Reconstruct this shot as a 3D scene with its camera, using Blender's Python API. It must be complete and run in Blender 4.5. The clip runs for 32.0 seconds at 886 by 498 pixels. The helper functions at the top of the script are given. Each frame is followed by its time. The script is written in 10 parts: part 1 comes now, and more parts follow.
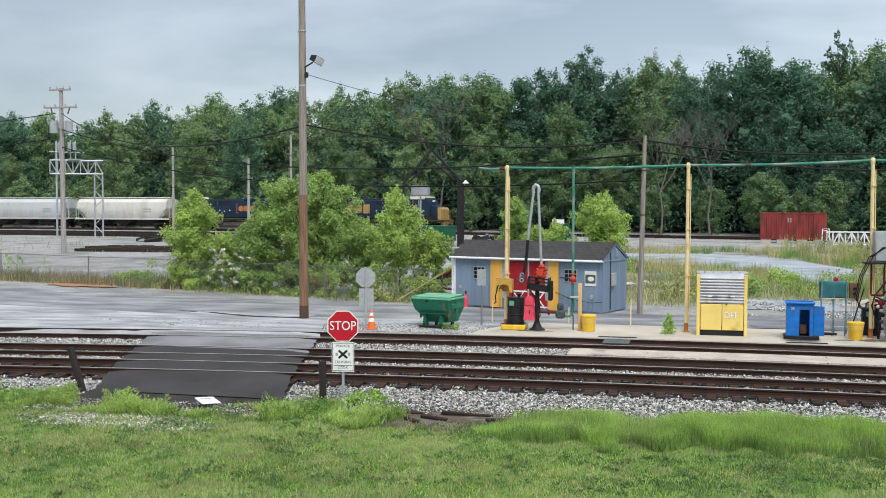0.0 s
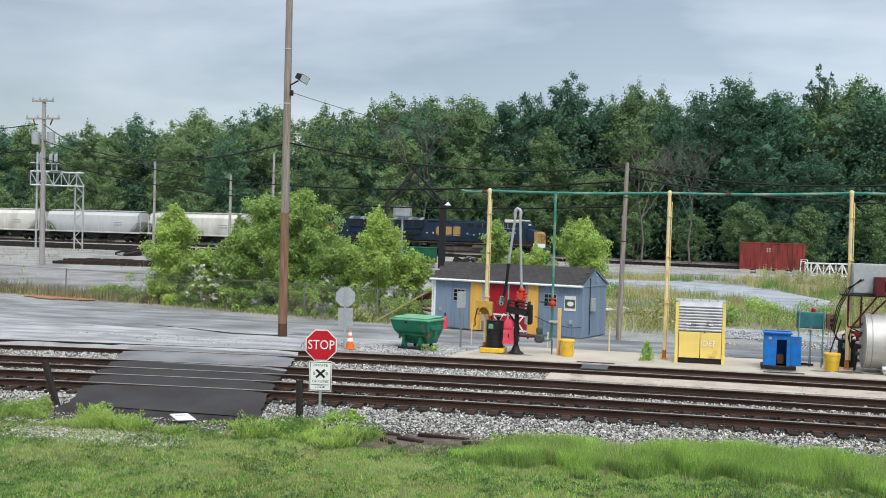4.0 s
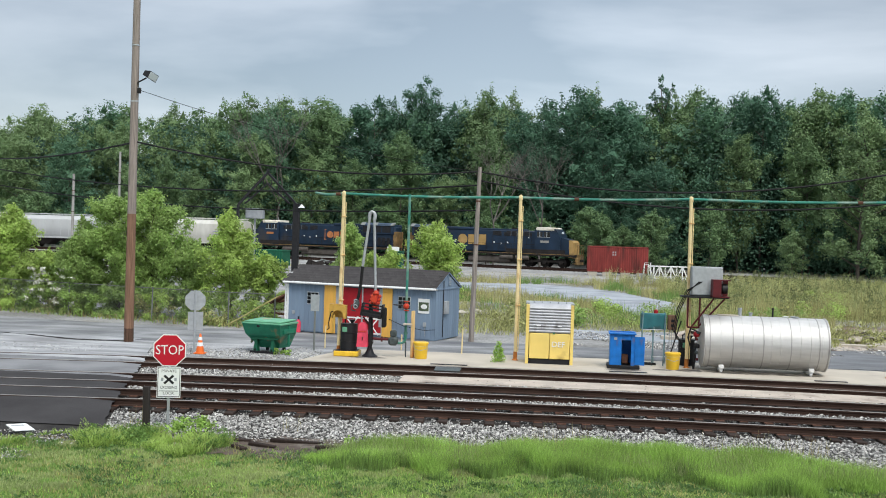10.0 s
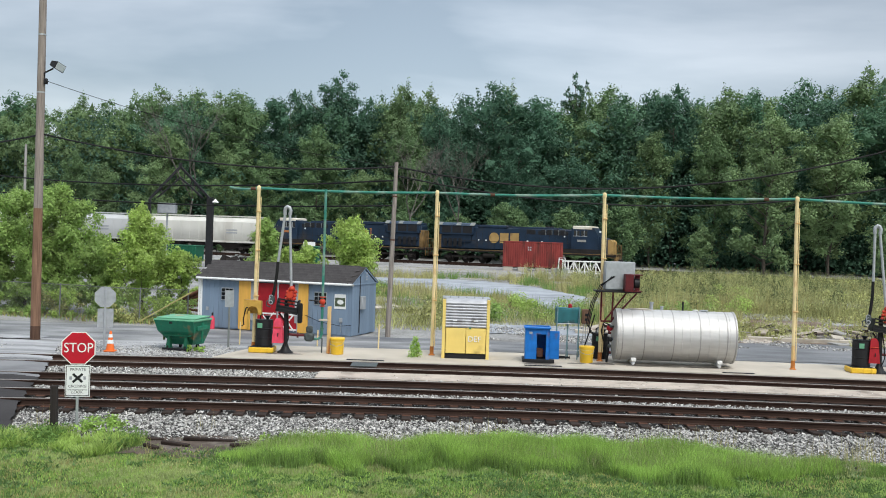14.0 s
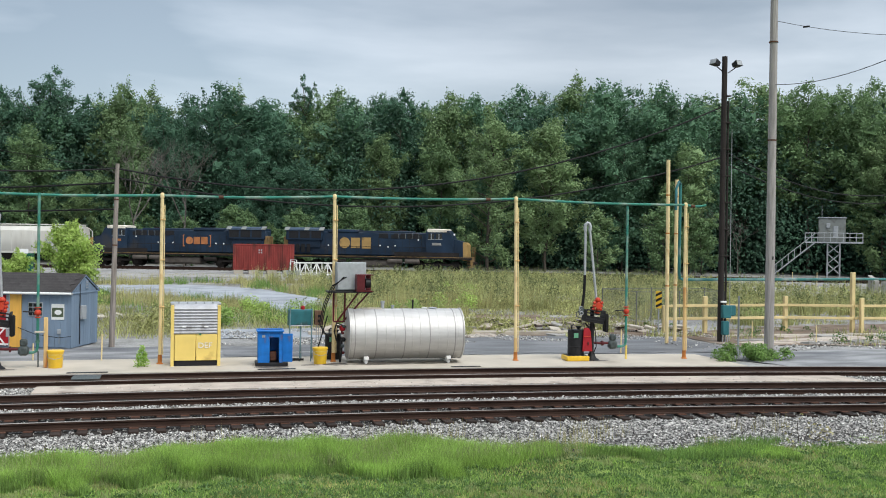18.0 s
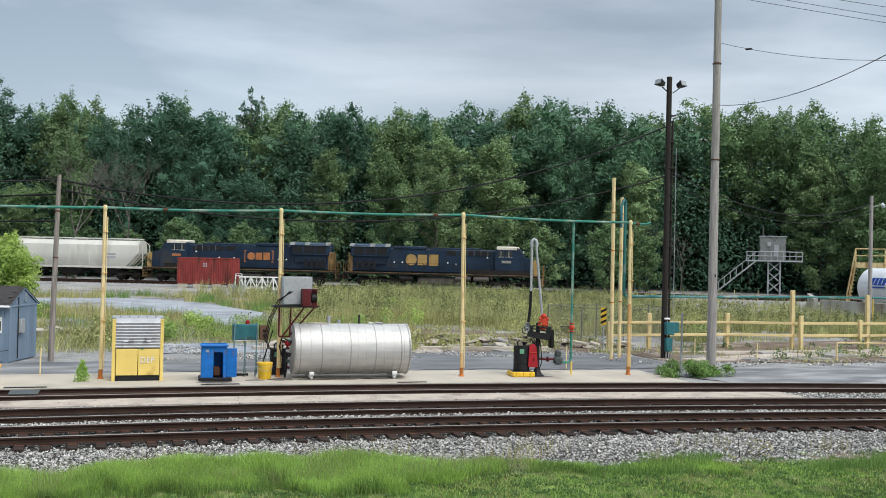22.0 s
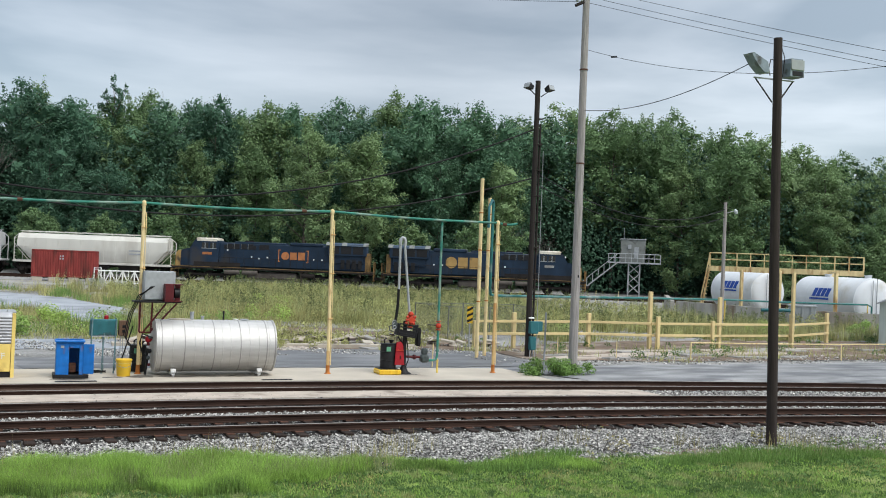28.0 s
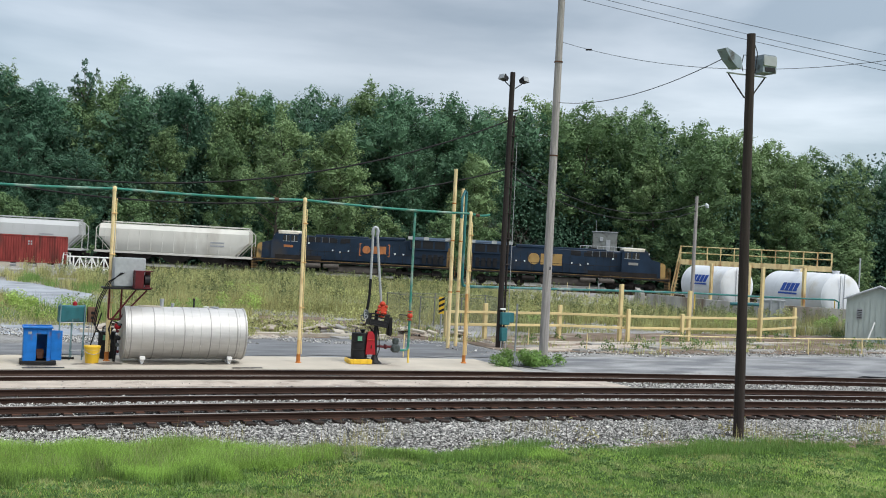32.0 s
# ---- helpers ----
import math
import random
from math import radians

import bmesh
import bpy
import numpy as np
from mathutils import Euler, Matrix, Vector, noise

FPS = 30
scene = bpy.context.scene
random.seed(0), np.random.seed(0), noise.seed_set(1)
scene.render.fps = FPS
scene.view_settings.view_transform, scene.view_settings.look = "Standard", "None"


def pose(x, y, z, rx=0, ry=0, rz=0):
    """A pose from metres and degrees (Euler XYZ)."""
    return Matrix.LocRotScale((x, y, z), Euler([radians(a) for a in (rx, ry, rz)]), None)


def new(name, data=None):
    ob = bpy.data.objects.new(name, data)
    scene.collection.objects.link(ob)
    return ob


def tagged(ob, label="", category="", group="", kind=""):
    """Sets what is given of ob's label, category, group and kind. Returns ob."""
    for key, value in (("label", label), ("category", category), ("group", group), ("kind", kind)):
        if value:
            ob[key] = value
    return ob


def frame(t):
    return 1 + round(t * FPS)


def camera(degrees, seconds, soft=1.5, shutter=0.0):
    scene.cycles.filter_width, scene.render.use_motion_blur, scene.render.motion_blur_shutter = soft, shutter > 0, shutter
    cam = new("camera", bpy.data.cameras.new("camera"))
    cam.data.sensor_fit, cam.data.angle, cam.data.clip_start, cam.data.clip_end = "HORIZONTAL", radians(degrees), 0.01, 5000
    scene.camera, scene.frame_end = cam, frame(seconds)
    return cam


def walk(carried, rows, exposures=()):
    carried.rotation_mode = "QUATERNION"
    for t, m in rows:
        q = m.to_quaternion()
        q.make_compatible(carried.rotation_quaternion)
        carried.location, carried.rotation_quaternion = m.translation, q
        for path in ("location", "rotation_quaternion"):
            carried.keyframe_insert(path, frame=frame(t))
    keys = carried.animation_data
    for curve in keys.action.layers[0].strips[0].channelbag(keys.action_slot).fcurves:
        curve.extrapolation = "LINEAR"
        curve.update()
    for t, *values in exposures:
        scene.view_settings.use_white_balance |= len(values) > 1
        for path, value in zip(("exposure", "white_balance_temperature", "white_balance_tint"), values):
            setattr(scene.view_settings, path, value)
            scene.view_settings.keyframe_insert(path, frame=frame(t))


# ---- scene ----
cam = camera(46.6, 32.0, soft=1.0)
# ---- camera: it stands still at a height of 4.1 m and pans ----
EYE = (0.0, 0.0, 4.1)
TURNS = [
    (0.0, 87.71, -0.10, 13.68),
    (0.5, 87.86, -0.60, 13.58),
    (1.0, 88.24, -1.41, 13.30),
    (1.5, 88.61, -1.89, 13.28),
    (2.0, 88.86, -1.75, 13.26),
    (2.5, 88.95, -1.98, 13.09),
    (3.0, 88.74, -2.29, 13.00),
    (3.5, 88.85, -1.87, 12.99),
    (5.5, 88.88, -1.31, 11.31),
    (6.0, 88.71, -1.68, 10.48),
    (6.5, 88.79, -1.90, 9.53),
    (7.0, 88.87, -1.72, 8.84),
    (7.5, 88.97, -1.53, 8.61),
    (8.0, 88.96, -1.38, 8.39),
    (8.5, 89.01, -1.45, 8.04),
    (9.0, 89.12, -1.43, 7.42),
    (9.5, 89.22, -1.54, 6.14),
    (10.0, 89.33, -1.84, 4.55),
    (10.5, 89.33, -1.95, 3.19),
    (11.0, 89.27, -2.00, 2.04),
    (11.5, 89.34, -1.77, 1.17),
    (12.0, 89.32, -1.53, 0.76),
    (12.5, 89.26, -1.65, 0.60),
    (13.0, 89.18, -1.76, 0.45),
    (13.5, 89.18, -1.87, 0.14),
    (15.5, 89.43, -1.80, -1.88),
    (16.0, 89.44, -1.96, -3.60),
    (16.5, 89.28, -1.64, -5.72),
    (17.0, 89.17, -1.59, -8.26),
    (17.5, 89.39, -1.41, -11.67),
    (18.0, 89.65, -0.80, -14.99),
    (18.5, 90.12, -0.48, -16.37),
    (19.0, 90.47, -0.37, -16.46),
    (19.5, 90.62, -0.36, -16.06),
    (20.0, 90.69, -0.39, -15.78),
    (20.5, 90.68, -0.90, -16.27),
    (21.0, 90.68, -1.69, -17.19),
    (21.5, 90.49, -1.70, -17.79),
    (22.0, 90.56, -1.29, -17.94),
    (22.5, 90.68, -1.81, -18.45),
    (23.0, 90.81, -1.94, -19.55),
    (23.5, 91.10, -2.06, -20.59),
    (24.0, 91.30, -1.84, -21.53),
    (24.5, 91.31, -1.51, -22.23),
    (25.0, 91.18, -1.52, -22.92),
    (25.5, 91.10, -1.35, -23.78),
    (27.5, 90.54, -2.00, -24.23),
    (28.0, 90.66, -2.26, -25.26),
    (28.5, 90.59, -2.46, -26.25),
    (29.0, 90.43, -2.49, -26.75),
    (29.5, 90.42, -2.47, -26.75),
    (30.0, 89.92, -2.76, -26.03),
    (30.5, 89.64, -3.02, -25.11),
    (31.0, 89.94, -2.96, -25.12),
    (31.5, 90.22, -2.95, -25.70),
    (32.0, 90.19, -3.00, -26.80),
]
walk(cam, [(t, pose(*EYE, rx, ry, rz)) for t, rx, ry, rz in TURNS], ((0, 0.02), (9, -0.01), (16, -0.02), (25, -0.08), (32, -0.03)))


# ---- world, sun ----
world = bpy.data.worlds.new("overcast_sky")
scene.world = world
world.use_nodes = True
wn, wl = world.node_tree.nodes, world.node_tree.links
wn.clear()


def wnode(kind, **kw):
    n = wn.new(kind)
    for k, v in kw.items():
        n.inputs[k].default_value = v
    return n


w_co = wnode("ShaderNodeTexCoord")
w_sep = wnode("ShaderNodeSeparateXYZ")
wl.new(w_co.outputs["Generated"], w_sep.inputs[0])
w_map = wnode("ShaderNodeMapping")
w_map.inputs["Scale"].default_value = (1.3, 1.3, 5.0)
w_map.inputs["Location"].default_value = (1.1, 0.55, 0.25)
wl.new(w_co.outputs["Generated"], w_map.inputs[0])
w_noise = wnode("ShaderNodeTexNoise", Scale=1.25, Detail=6.0, Roughness=0.5, Distortion=0.3)
wl.new(w_map.outputs[0], w_noise.inputs["Vector"])
w_cloud = wnode("ShaderNodeValToRGB")
w_cloud.color_ramp.elements[0].position = 0.40
w_cloud.color_ramp.elements[0].color = (0.315, 0.365, 0.405, 1)
w_cloud.color_ramp.elements[1].position = 0.63
w_cloud.color_ramp.elements[1].color = (0.82, 0.86, 0.90, 1)
wl.new(w_noise.outputs["Fac"], w_cloud.inputs[0])
w_low = wnode("ShaderNodeMapRange")
w_low.inputs["From Min"].default_value, w_low.inputs["From Max"].default_value = 0.02, 0.26
w_low.inputs["To Min"].default_value, w_low.inputs["To Max"].default_value = 1.25, 0.92
wl.new(w_sep.outputs["Z"], w_low.inputs["Value"])
w_lift = wnode("ShaderNodeMapRange")
w_lift.inputs["From Min"].default_value, w_lift.inputs["From Max"].default_value = 0.22, 1.0
w_lift.inputs["To Min"].default_value, w_lift.inputs["To Max"].default_value = 1.0, 3.4
wl.new(w_sep.outputs["Z"], w_lift.inputs["Value"])
w_bright = wnode("ShaderNodeVectorMath")
w_bright.operation = "SCALE"
wl.new(w_cloud.outputs[0], w_bright.inputs[0])
w_both = wnode("ShaderNodeMath")
w_both.operation = "MULTIPLY"
w_side = wnode("ShaderNodeMapRange")
w_side.inputs["From Min"].default_value, w_side.inputs["From Max"].default_value = -1.0, 1.0
wl.new(w_sep.outputs["X"], w_side.inputs["Value"])
w_bank = wnode("ShaderNodeValToRGB")
w_bank.color_ramp.interpolation = "B_SPLINE"
for w_at, w_val in ((0.19, 0.42), (0.29, 0.50), (0.38, 0.63), (0.47, 0.85), (0.54, 0.84), (0.59, 0.73), (0.65, 0.57), (0.70, 0.50), (0.77, 0.65), (0.84, 0.93), (0.90, 0.98)):
    w_el = w_bank.color_ramp.elements.new(w_at)
    w_el.color = (w_val, w_val, w_val, 1)
w_bank.color_ramp.elements[0].color, w_bank.color_ramp.elements[-1].color = (0.44, 0.44, 0.44, 1), (0.9, 0.9, 0.9, 1)
wl.new(w_side.outputs[0], w_bank.inputs[0])
w_deep = wnode("ShaderNodeMath")
w_deep.operation = "MULTIPLY"
w_deep.inputs[1].default_value = 1.55
wl.new(w_bank.outputs[0], w_deep.inputs[0])
w_heap = wnode("ShaderNodeMath")
w_heap.operation = "MULTIPLY"
wl.new(w_deep.outputs[0], w_heap.inputs[0])
wl.new(w_lift.outputs[0], w_heap.inputs[1])
wl.new(w_heap.outputs[0], w_both.inputs[0])
wl.new(w_low.outputs[0], w_both.inputs[1])
wl.new(w_both.outputs[0], w_bright.inputs["Scale"])
w_sky = wnode("ShaderNodeTexSky")
w_sky.sky_type, w_sky.sun_disc = "NISHITA", False
w_sky.sun_elevation, w_sky.sun_rotation = radians(52), radians(156)
w_bg1, w_bg2 = wnode("ShaderNodeBackground", Strength=0.70), wnode("ShaderNodeBackground", Strength=0.05)
wl.new(w_bright.outputs[0], w_bg1.inputs[0])
wl.new(w_sky.outputs[0], w_bg2.inputs[0])
w_add, w_out = wnode("ShaderNodeAddShader"), wnode("ShaderNodeOutputWorld")
wl.new(w_bg1.outputs[0], w_add.inputs[0])
wl.new(w_bg2.outputs[0], w_add.inputs[1])
wl.new(w_add.outputs[0], w_out.inputs[0])

sun = bpy.data.lights.new("sun", "SUN")
sun.energy, sun.angle, sun.color = 2.3, radians(30), (1.0, 0.96, 0.88)
new("sun", sun).matrix_world = pose(0, 0, 60, 38, 0, 24)


# ---- materials ----
def material(name, base, rough=0.7, metal=0.0, vary=0.25, scale=4.0, fine=60.0, bump=0.15, dark=None, island=False, objvar=0.0,
             stain=0.0, stain_color=(0.06, 0.05, 0.04), stretch=(1, 1, 1), trans=0.0, spec=0.25):
    """Base colour broken up at two scales, with fine relief; stain adds streaks or blotches of their own shape."""
    m = bpy.data.materials.new(name)
    m.use_nodes = True
    n, l = m.node_tree.nodes, m.node_tree.links
    b = n["Principled BSDF"]
    b.inputs["Roughness"].default_value, b.inputs["Metallic"].default_value = rough, metal
    b.inputs["Specular IOR Level"].default_value = spec
    co = n.new("ShaderNodeTexCoord")
    mp = n.new("ShaderNodeMapping")
    mp.inputs["Scale"].default_value = stretch
    l.new(co.outputs["Object"], mp.inputs[0])

    def tex(s, detail=4.0):
        t = n.new("ShaderNodeTexNoise")
        t.inputs["Scale"].default_value, t.inputs["Detail"].default_value = s, detail
        l.new(mp.outputs[0], t.inputs["Vector"])
        return t.outputs["Fac"]

    def mix(fac, a, bcol, mode="MIX"):
        x = n.new("ShaderNodeMix")
        x.data_type, x.blend_type = "RGBA", mode
        for sock, val in ((x.inputs[0], fac), (x.inputs[6], a), (x.inputs[7], bcol)):
            if isinstance(val, (tuple, list)):
                sock.default_value = (*val[:3], 1)
            elif isinstance(val, float):
                sock.default_value = val
            else:
                l.new(val, sock)
        return x.outputs[2]

    def ramp(fac, lo, hi):
        r = n.new("ShaderNodeMapRange")
        r.inputs["From Min"].default_value, r.inputs["From Max"].default_value = lo, hi
        l.new(fac, r.inputs["Value"])
        return r.outputs[0]

    lo = dark or tuple(c * (1 - vary) for c in base)
    hi = tuple(min(1, c * (1 + vary * 0.6)) for c in base)
    big, small = tex(scale), tex(fine, 3.0)
    col = mix(ramp(big, 0.3, 0.7), lo, hi)
    col = mix(ramp(small, 0.25, 0.75), mix(0.35, col, lo), col)
    if stain:
        col = mix(ramp(tex(scale * 0.7, 6.0), 0.62 - stain * 0.35, 0.78 - stain * 0.25), col, stain_color)
    if island or objvar:
        src = n.new("ShaderNodeNewGeometry").outputs["Random Per Island"] if island else n.new("ShaderNodeObjectInfo").outputs["Random"]
        v = n.new("ShaderNodeMapRange")
        amount = objvar or 0.35
        v.inputs["To Min"].default_value, v.inputs["To Max"].default_value = 1 - amount, 1 + amount
        l.new(src, v.inputs["Value"])
        sc = n.new("ShaderNodeVectorMath")
        sc.operation = "SCALE"
        l.new(col, sc.inputs[0])
        l.new(v.outputs[0], sc.inputs["Scale"])
        col = sc.outputs[0]
    l.new(col, b.inputs["Base Color"])
    if bump:
        bp = n.new("ShaderNodeBump")
        bp.inputs["Strength"].default_value, bp.inputs["Distance"].default_value = bump, 0.02
        l.new(small, bp.inputs["Height"])
        l.new(bp.outputs[0], b.inputs["Normal"])
    if trans:
        b.inputs["Subsurface Weight"].default_value = 0.0
        tr = n.new("ShaderNodeBsdfTranslucent")
        l.new(col, tr.inputs["Color"])
        ms = n.new("ShaderNodeMixShader")
        ms.inputs[0].default_value = trans
        l.new(b.outputs[0], ms.inputs[1])
        l.new(tr.outputs[0], ms.inputs[2])
        l.new(ms.outputs[0], n["Material Output"].inputs["Surface"])
    return m


YELLOW = material("faded_yellow_paint", (0.82, 0.60, 0.16), 0.55, stain=0.12, stain_color=(0.35, 0.14, 0.05), scale=1.5, stretch=(3, 3, 0.7), bump=0.1)
PALE_YELLOW = material("sun_bleached_yellow_paint", (0.82, 0.66, 0.36), 0.6, vary=0.2, stain=0.22, stain_color=(0.42, 0.20, 0.07), scale=2.2, stretch=(3, 3, 0.8), bump=0.1)
ORANGE_RUST = material("orange_rusted_paint", (0.55, 0.20, 0.05), 0.75, vary=0.4, scale=5)
GREEN_PIPE = material("green_pipe_paint", (0.045, 0.23, 0.175), 0.6, stain=0.42, stain_color=(0.33, 0.38, 0.33), scale=1.6)
TRANSFER_GREEN = material("faded_teal_pipe_paint", (0.045, 0.20, 0.19), 0.6, stain=0.25, stain_color=(0.25, 0.32, 0.31), scale=1.2)
PALE_TEAL = material("faded_teal_paint", (0.16, 0.26, 0.28), 0.6, stain=0.2, scale=3)
TEAL = material("teal_enamel", (0.035, 0.16, 0.18), 0.5, stain=0.15, scale=3)
DUMPSTER_GREEN = material("dumpster_green_paint", (0.018, 0.185, 0.108), 0.5, stain=0.15, stain_color=(0.3, 0.16, 0.08), scale=3)
LID_GREEN = material("faded_green_lid", (0.16, 0.42, 0.26), 0.6, stain=0.25, stain_color=(0.42, 0.30, 0.18), scale=2)
DARK_GREEN = material("dark_green_paint", (0.012, 0.11, 0.06), 0.6, scale=2)
BLUE_PAINT = material("blue_enamel", (0.015, 0.17, 0.55), 0.45, stain=0.08, stain_color=(0.2, 0.1, 0.05), scale=4)
RED = material("red_paint", (0.36, 0.014, 0.022), 0.6, scale=3)
SIGN_RED = material("sign_red", (0.50, 0.012, 0.03), 0.4, vary=0.1, bump=0.0)
RED_ENAMEL = material("red_enamel", (0.58, 0.062, 0.03), 0.4, scale=6)
PINK_RED = material("faded_red_cover", (0.72, 0.07, 0.12), 0.5, scale=5)
MAROON = material("maroon_paint", (0.11, 0.016, 0.02), 0.5, scale=5)
RUST_STEEL = material("rusty_steel", (0.12, 0.055, 0.035), 0.85, vary=0.4, scale=6, fine=90, bump=0.3, stretch=(1, 1, 3))
RAIL_SIDE = material("rail_rust", (0.048, 0.027, 0.020), 0.95, vary=0.35, scale=1.2, fine=80, bump=0.2)
RAIL_HEAD = material("worn_rail_head", (0.42, 0.38, 0.35), 0.38, metal=0.7, vary=0.3, scale=2)
BLACK = material("black_enamel", (0.018, 0.018, 0.02), 0.5, vary=0.3)
RUBBER = material("black_rubber", (0.012, 0.012, 0.012), 0.8, vary=0.3)
STAINLESS = material("brushed_stainless", (0.60, 0.59, 0.575), 0.60, metal=0.62, vary=0.14, scale=1.2, fine=40, stretch=(1, 6, 6), bump=0.04, spec=0.5)
SEAM_GREY = material("dull_seam_steel", (0.40, 0.39, 0.38), 0.6, metal=0.5, vary=0.2, scale=6)
CABIN_GREY = material("dull_cabin_sheet", (0.21, 0.225, 0.215), 0.6, vary=0.15, scale=1.5, stain=0.15)
GALV = material("galvanised_steel", (0.46, 0.48, 0.50), 0.5, metal=0.5, vary=0.15, scale=8)
GREY_METAL = material("grey_painted_metal", (0.36, 0.38, 0.40), 0.5, vary=0.15, scale=4)
SLAT_GREY = material("ribbed_grey_sheet", (0.43, 0.44, 0.47), 0.45, metal=0.35, vary=0.2, scale=3, stain=0.1)
DOOR_ORANGE = material("faded_orange_door_paint", (0.78, 0.43, 0.09), 0.65, vary=0.15, scale=1.5, stretch=(5, 5, 0.6))
CABINET_YELLOW = material("yellow_cabinet_paint", (0.84, 0.635, 0.19), 0.5, vary=0.08, scale=2, stain=0.03, stain_color=(0.5, 0.34, 0.1))
OILY_METAL = material("oily_grey_casting", (0.07, 0.085, 0.085), 0.45, vary=0.35, scale=8)
OILY_BED = material("oil_soaked_bed", (0.085, 0.055, 0.042), 0.9, vary=0.5, scale=1.5, fine=20, bump=0.5, stain=0.3, stain_color=(0.012, 0.010, 0.010), stretch=(0.5, 3, 1), spec=0.12)
# Oil-dark concrete, also used to paint shade under the storage tank.
OIL_AND_SHADE = material("oil_and_shade_concrete", (0.13, 0.115, 0.10), 0.6, vary=0.4, scale=2.5, fine=25, bump=0.1, stain=0.3, stain_color=(0.30, 0.27, 0.23))
FENCE_WIRE = material("dull_fence_wire", (0.20, 0.21, 0.20), 0.7, metal=0.3, vary=0.2)
WHITE = material("white_paint", (0.78, 0.78, 0.76), 0.5, vary=0.08, scale=2, stain=0.08, stain_color=(0.45, 0.40, 0.33))
WHITE_TANK = material("white_tank_paint", (0.70, 0.725, 0.76), 0.5, vary=0.08, scale=0.8, stain=0.1, stain_color=(0.55, 0.54, 0.5))
SIGN_WHITE = material("sign_white", (0.80, 0.81, 0.80), 0.45, vary=0.04, bump=0.0)
CREAM_ROOF = material("dusty_cream_roof_paint", (0.74, 0.70, 0.60), 0.5, vary=0.15, scale=1.5, stain=0.15, stain_color=(0.45, 0.38, 0.28))
HOPPER_WHITE = material("dirty_cream_car_paint", (0.62, 0.61, 0.56), 0.6, vary=0.12, scale=0.5, stain=0.06, stain_color=(0.45, 0.42, 0.37), stretch=(1, 1, 0.25))
HOPPER_GREY = material("grey_car_paint", (0.50, 0.51, 0.51), 0.6, vary=0.10, scale=0.5, stain=0.0, stretch=(1, 1, 0.25))
NAVY = material("navy_locomotive_paint", (0.016, 0.034, 0.064), 0.45, vary=0.35, scale=0.6, stain=0.2, stain_color=(0.045, 0.042, 0.042))
LOCO_GOLD = material("gold_locomotive_paint", (0.42, 0.27, 0.10), 0.5, vary=0.2, scale=1.5, stain=0.15)
CONTAINER_RED = material("rust_streaked_red_paint", (0.27, 0.048, 0.042), 0.65, vary=0.35, scale=1.4, fine=18, bump=0.15, stain=0.34, stain_color=(0.085, 0.030, 0.024), stretch=(1.6, 1.6, 0.35))
FAR_BALLAST = material("grey_far_ballast", (0.34, 0.33, 0.315), 0.95, vary=0.4, scale=1.5, fine=10, bump=0.5)
LOCO_END = material("grimy_gold_end_paint", (0.24, 0.15, 0.06), 0.6, vary=0.35, scale=1.5, stain=0.3, stain_color=(0.05, 0.04, 0.03))
STAINED_WALL = material("stained_containment_concrete", (0.46, 0.44, 0.41), 0.9, vary=0.30, scale=0.9, fine=14, bump=0.3, stain=0.3, stain_color=(0.20, 0.15, 0.11), stretch=(1.5, 1.5, 0.35))
LOCO_ORANGE = material("orange_locomotive_paint", (0.46, 0.18, 0.07), 0.5, vary=0.2, scale=1.5, stain=0.15)
TANK_GRIME = material("grimy_tank_steel", (0.115, 0.10, 0.088), 0.7, vary=0.35, scale=1.5, stain=0.2)
SLATE_BLUE = material("paler_blue_roof_paint", (0.045, 0.075, 0.115), 0.5, vary=0.25, scale=0.8)
LOCO_FRAME = material("sooty_underframe", (0.026, 0.022, 0.020), 0.85, vary=0.4, scale=1.5)
GLASS_DARK = material("dark_window_glass", (0.012, 0.015, 0.018), 0.08, vary=0.1, bump=0.0, spec=0.6)
SHED_BLUE = material("blue_grey_siding", (0.20, 0.27, 0.36), 0.65, vary=0.12, scale=1.2, fine=30, stretch=(5, 5, 0.6), objvar=0.07)
SHINGLE = material("dark_asphalt_shingle", (0.060, 0.055, 0.055), 0.9, vary=0.3, scale=3, fine=120, bump=0.3, objvar=0.12)
CONCRETE = material("pale_concrete", (0.51, 0.46, 0.385), 0.85, vary=0.16, scale=0.7, fine=25, bump=0.12, stain=0.18, stain_color=(0.30, 0.26, 0.22))
PINK_CONCRETE = material("pinkish_concrete", (0.50, 0.43, 0.365), 0.9, vary=0.22, scale=1.4, fine=30, bump=0.2, stain=0.22, stain_color=(0.22, 0.18, 0.15))
OLD_CONCRETE = material("old_grey_concrete", (0.36, 0.35, 0.33), 0.9, vary=0.25, scale=0.8, fine=20, bump=0.2, stain=0.25, stain_color=(0.17, 0.16, 0.14))
ASPHALT = material("weathered_asphalt", (0.30, 0.304, 0.31), 0.8, vary=0.50, scale=0.75, fine=14, bump=0.5, stain=0.40, stain_color=(0.13, 0.135, 0.148), stretch=(0.6, 1.5, 1))
WET_ASPHALT = material("damp_dark_asphalt", (0.175, 0.18, 0.19), 0.65, vary=0.4, scale=0.6, fine=14, bump=0.4, stain=0.35, stain_color=(0.27, 0.27, 0.275), stretch=(0.5, 1.5, 1))
WORN_ASPHALT = material("worn_grey_crossing_asphalt", (0.22, 0.222, 0.23), 0.85, vary=0.35, scale=0.7, fine=12, bump=0.3, stain=0.3, stain_color=(0.24, 0.24, 0.245), spec=0.2)
LOT_GRIT = material("pale_packed_grit", (0.42, 0.425, 0.435), 0.9, vary=0.48, scale=0.9, fine=16, bump=0.8, stain=0.32, stain_color=(0.22, 0.22, 0.225), stretch=(0.5, 1.6, 1), spec=0.15)
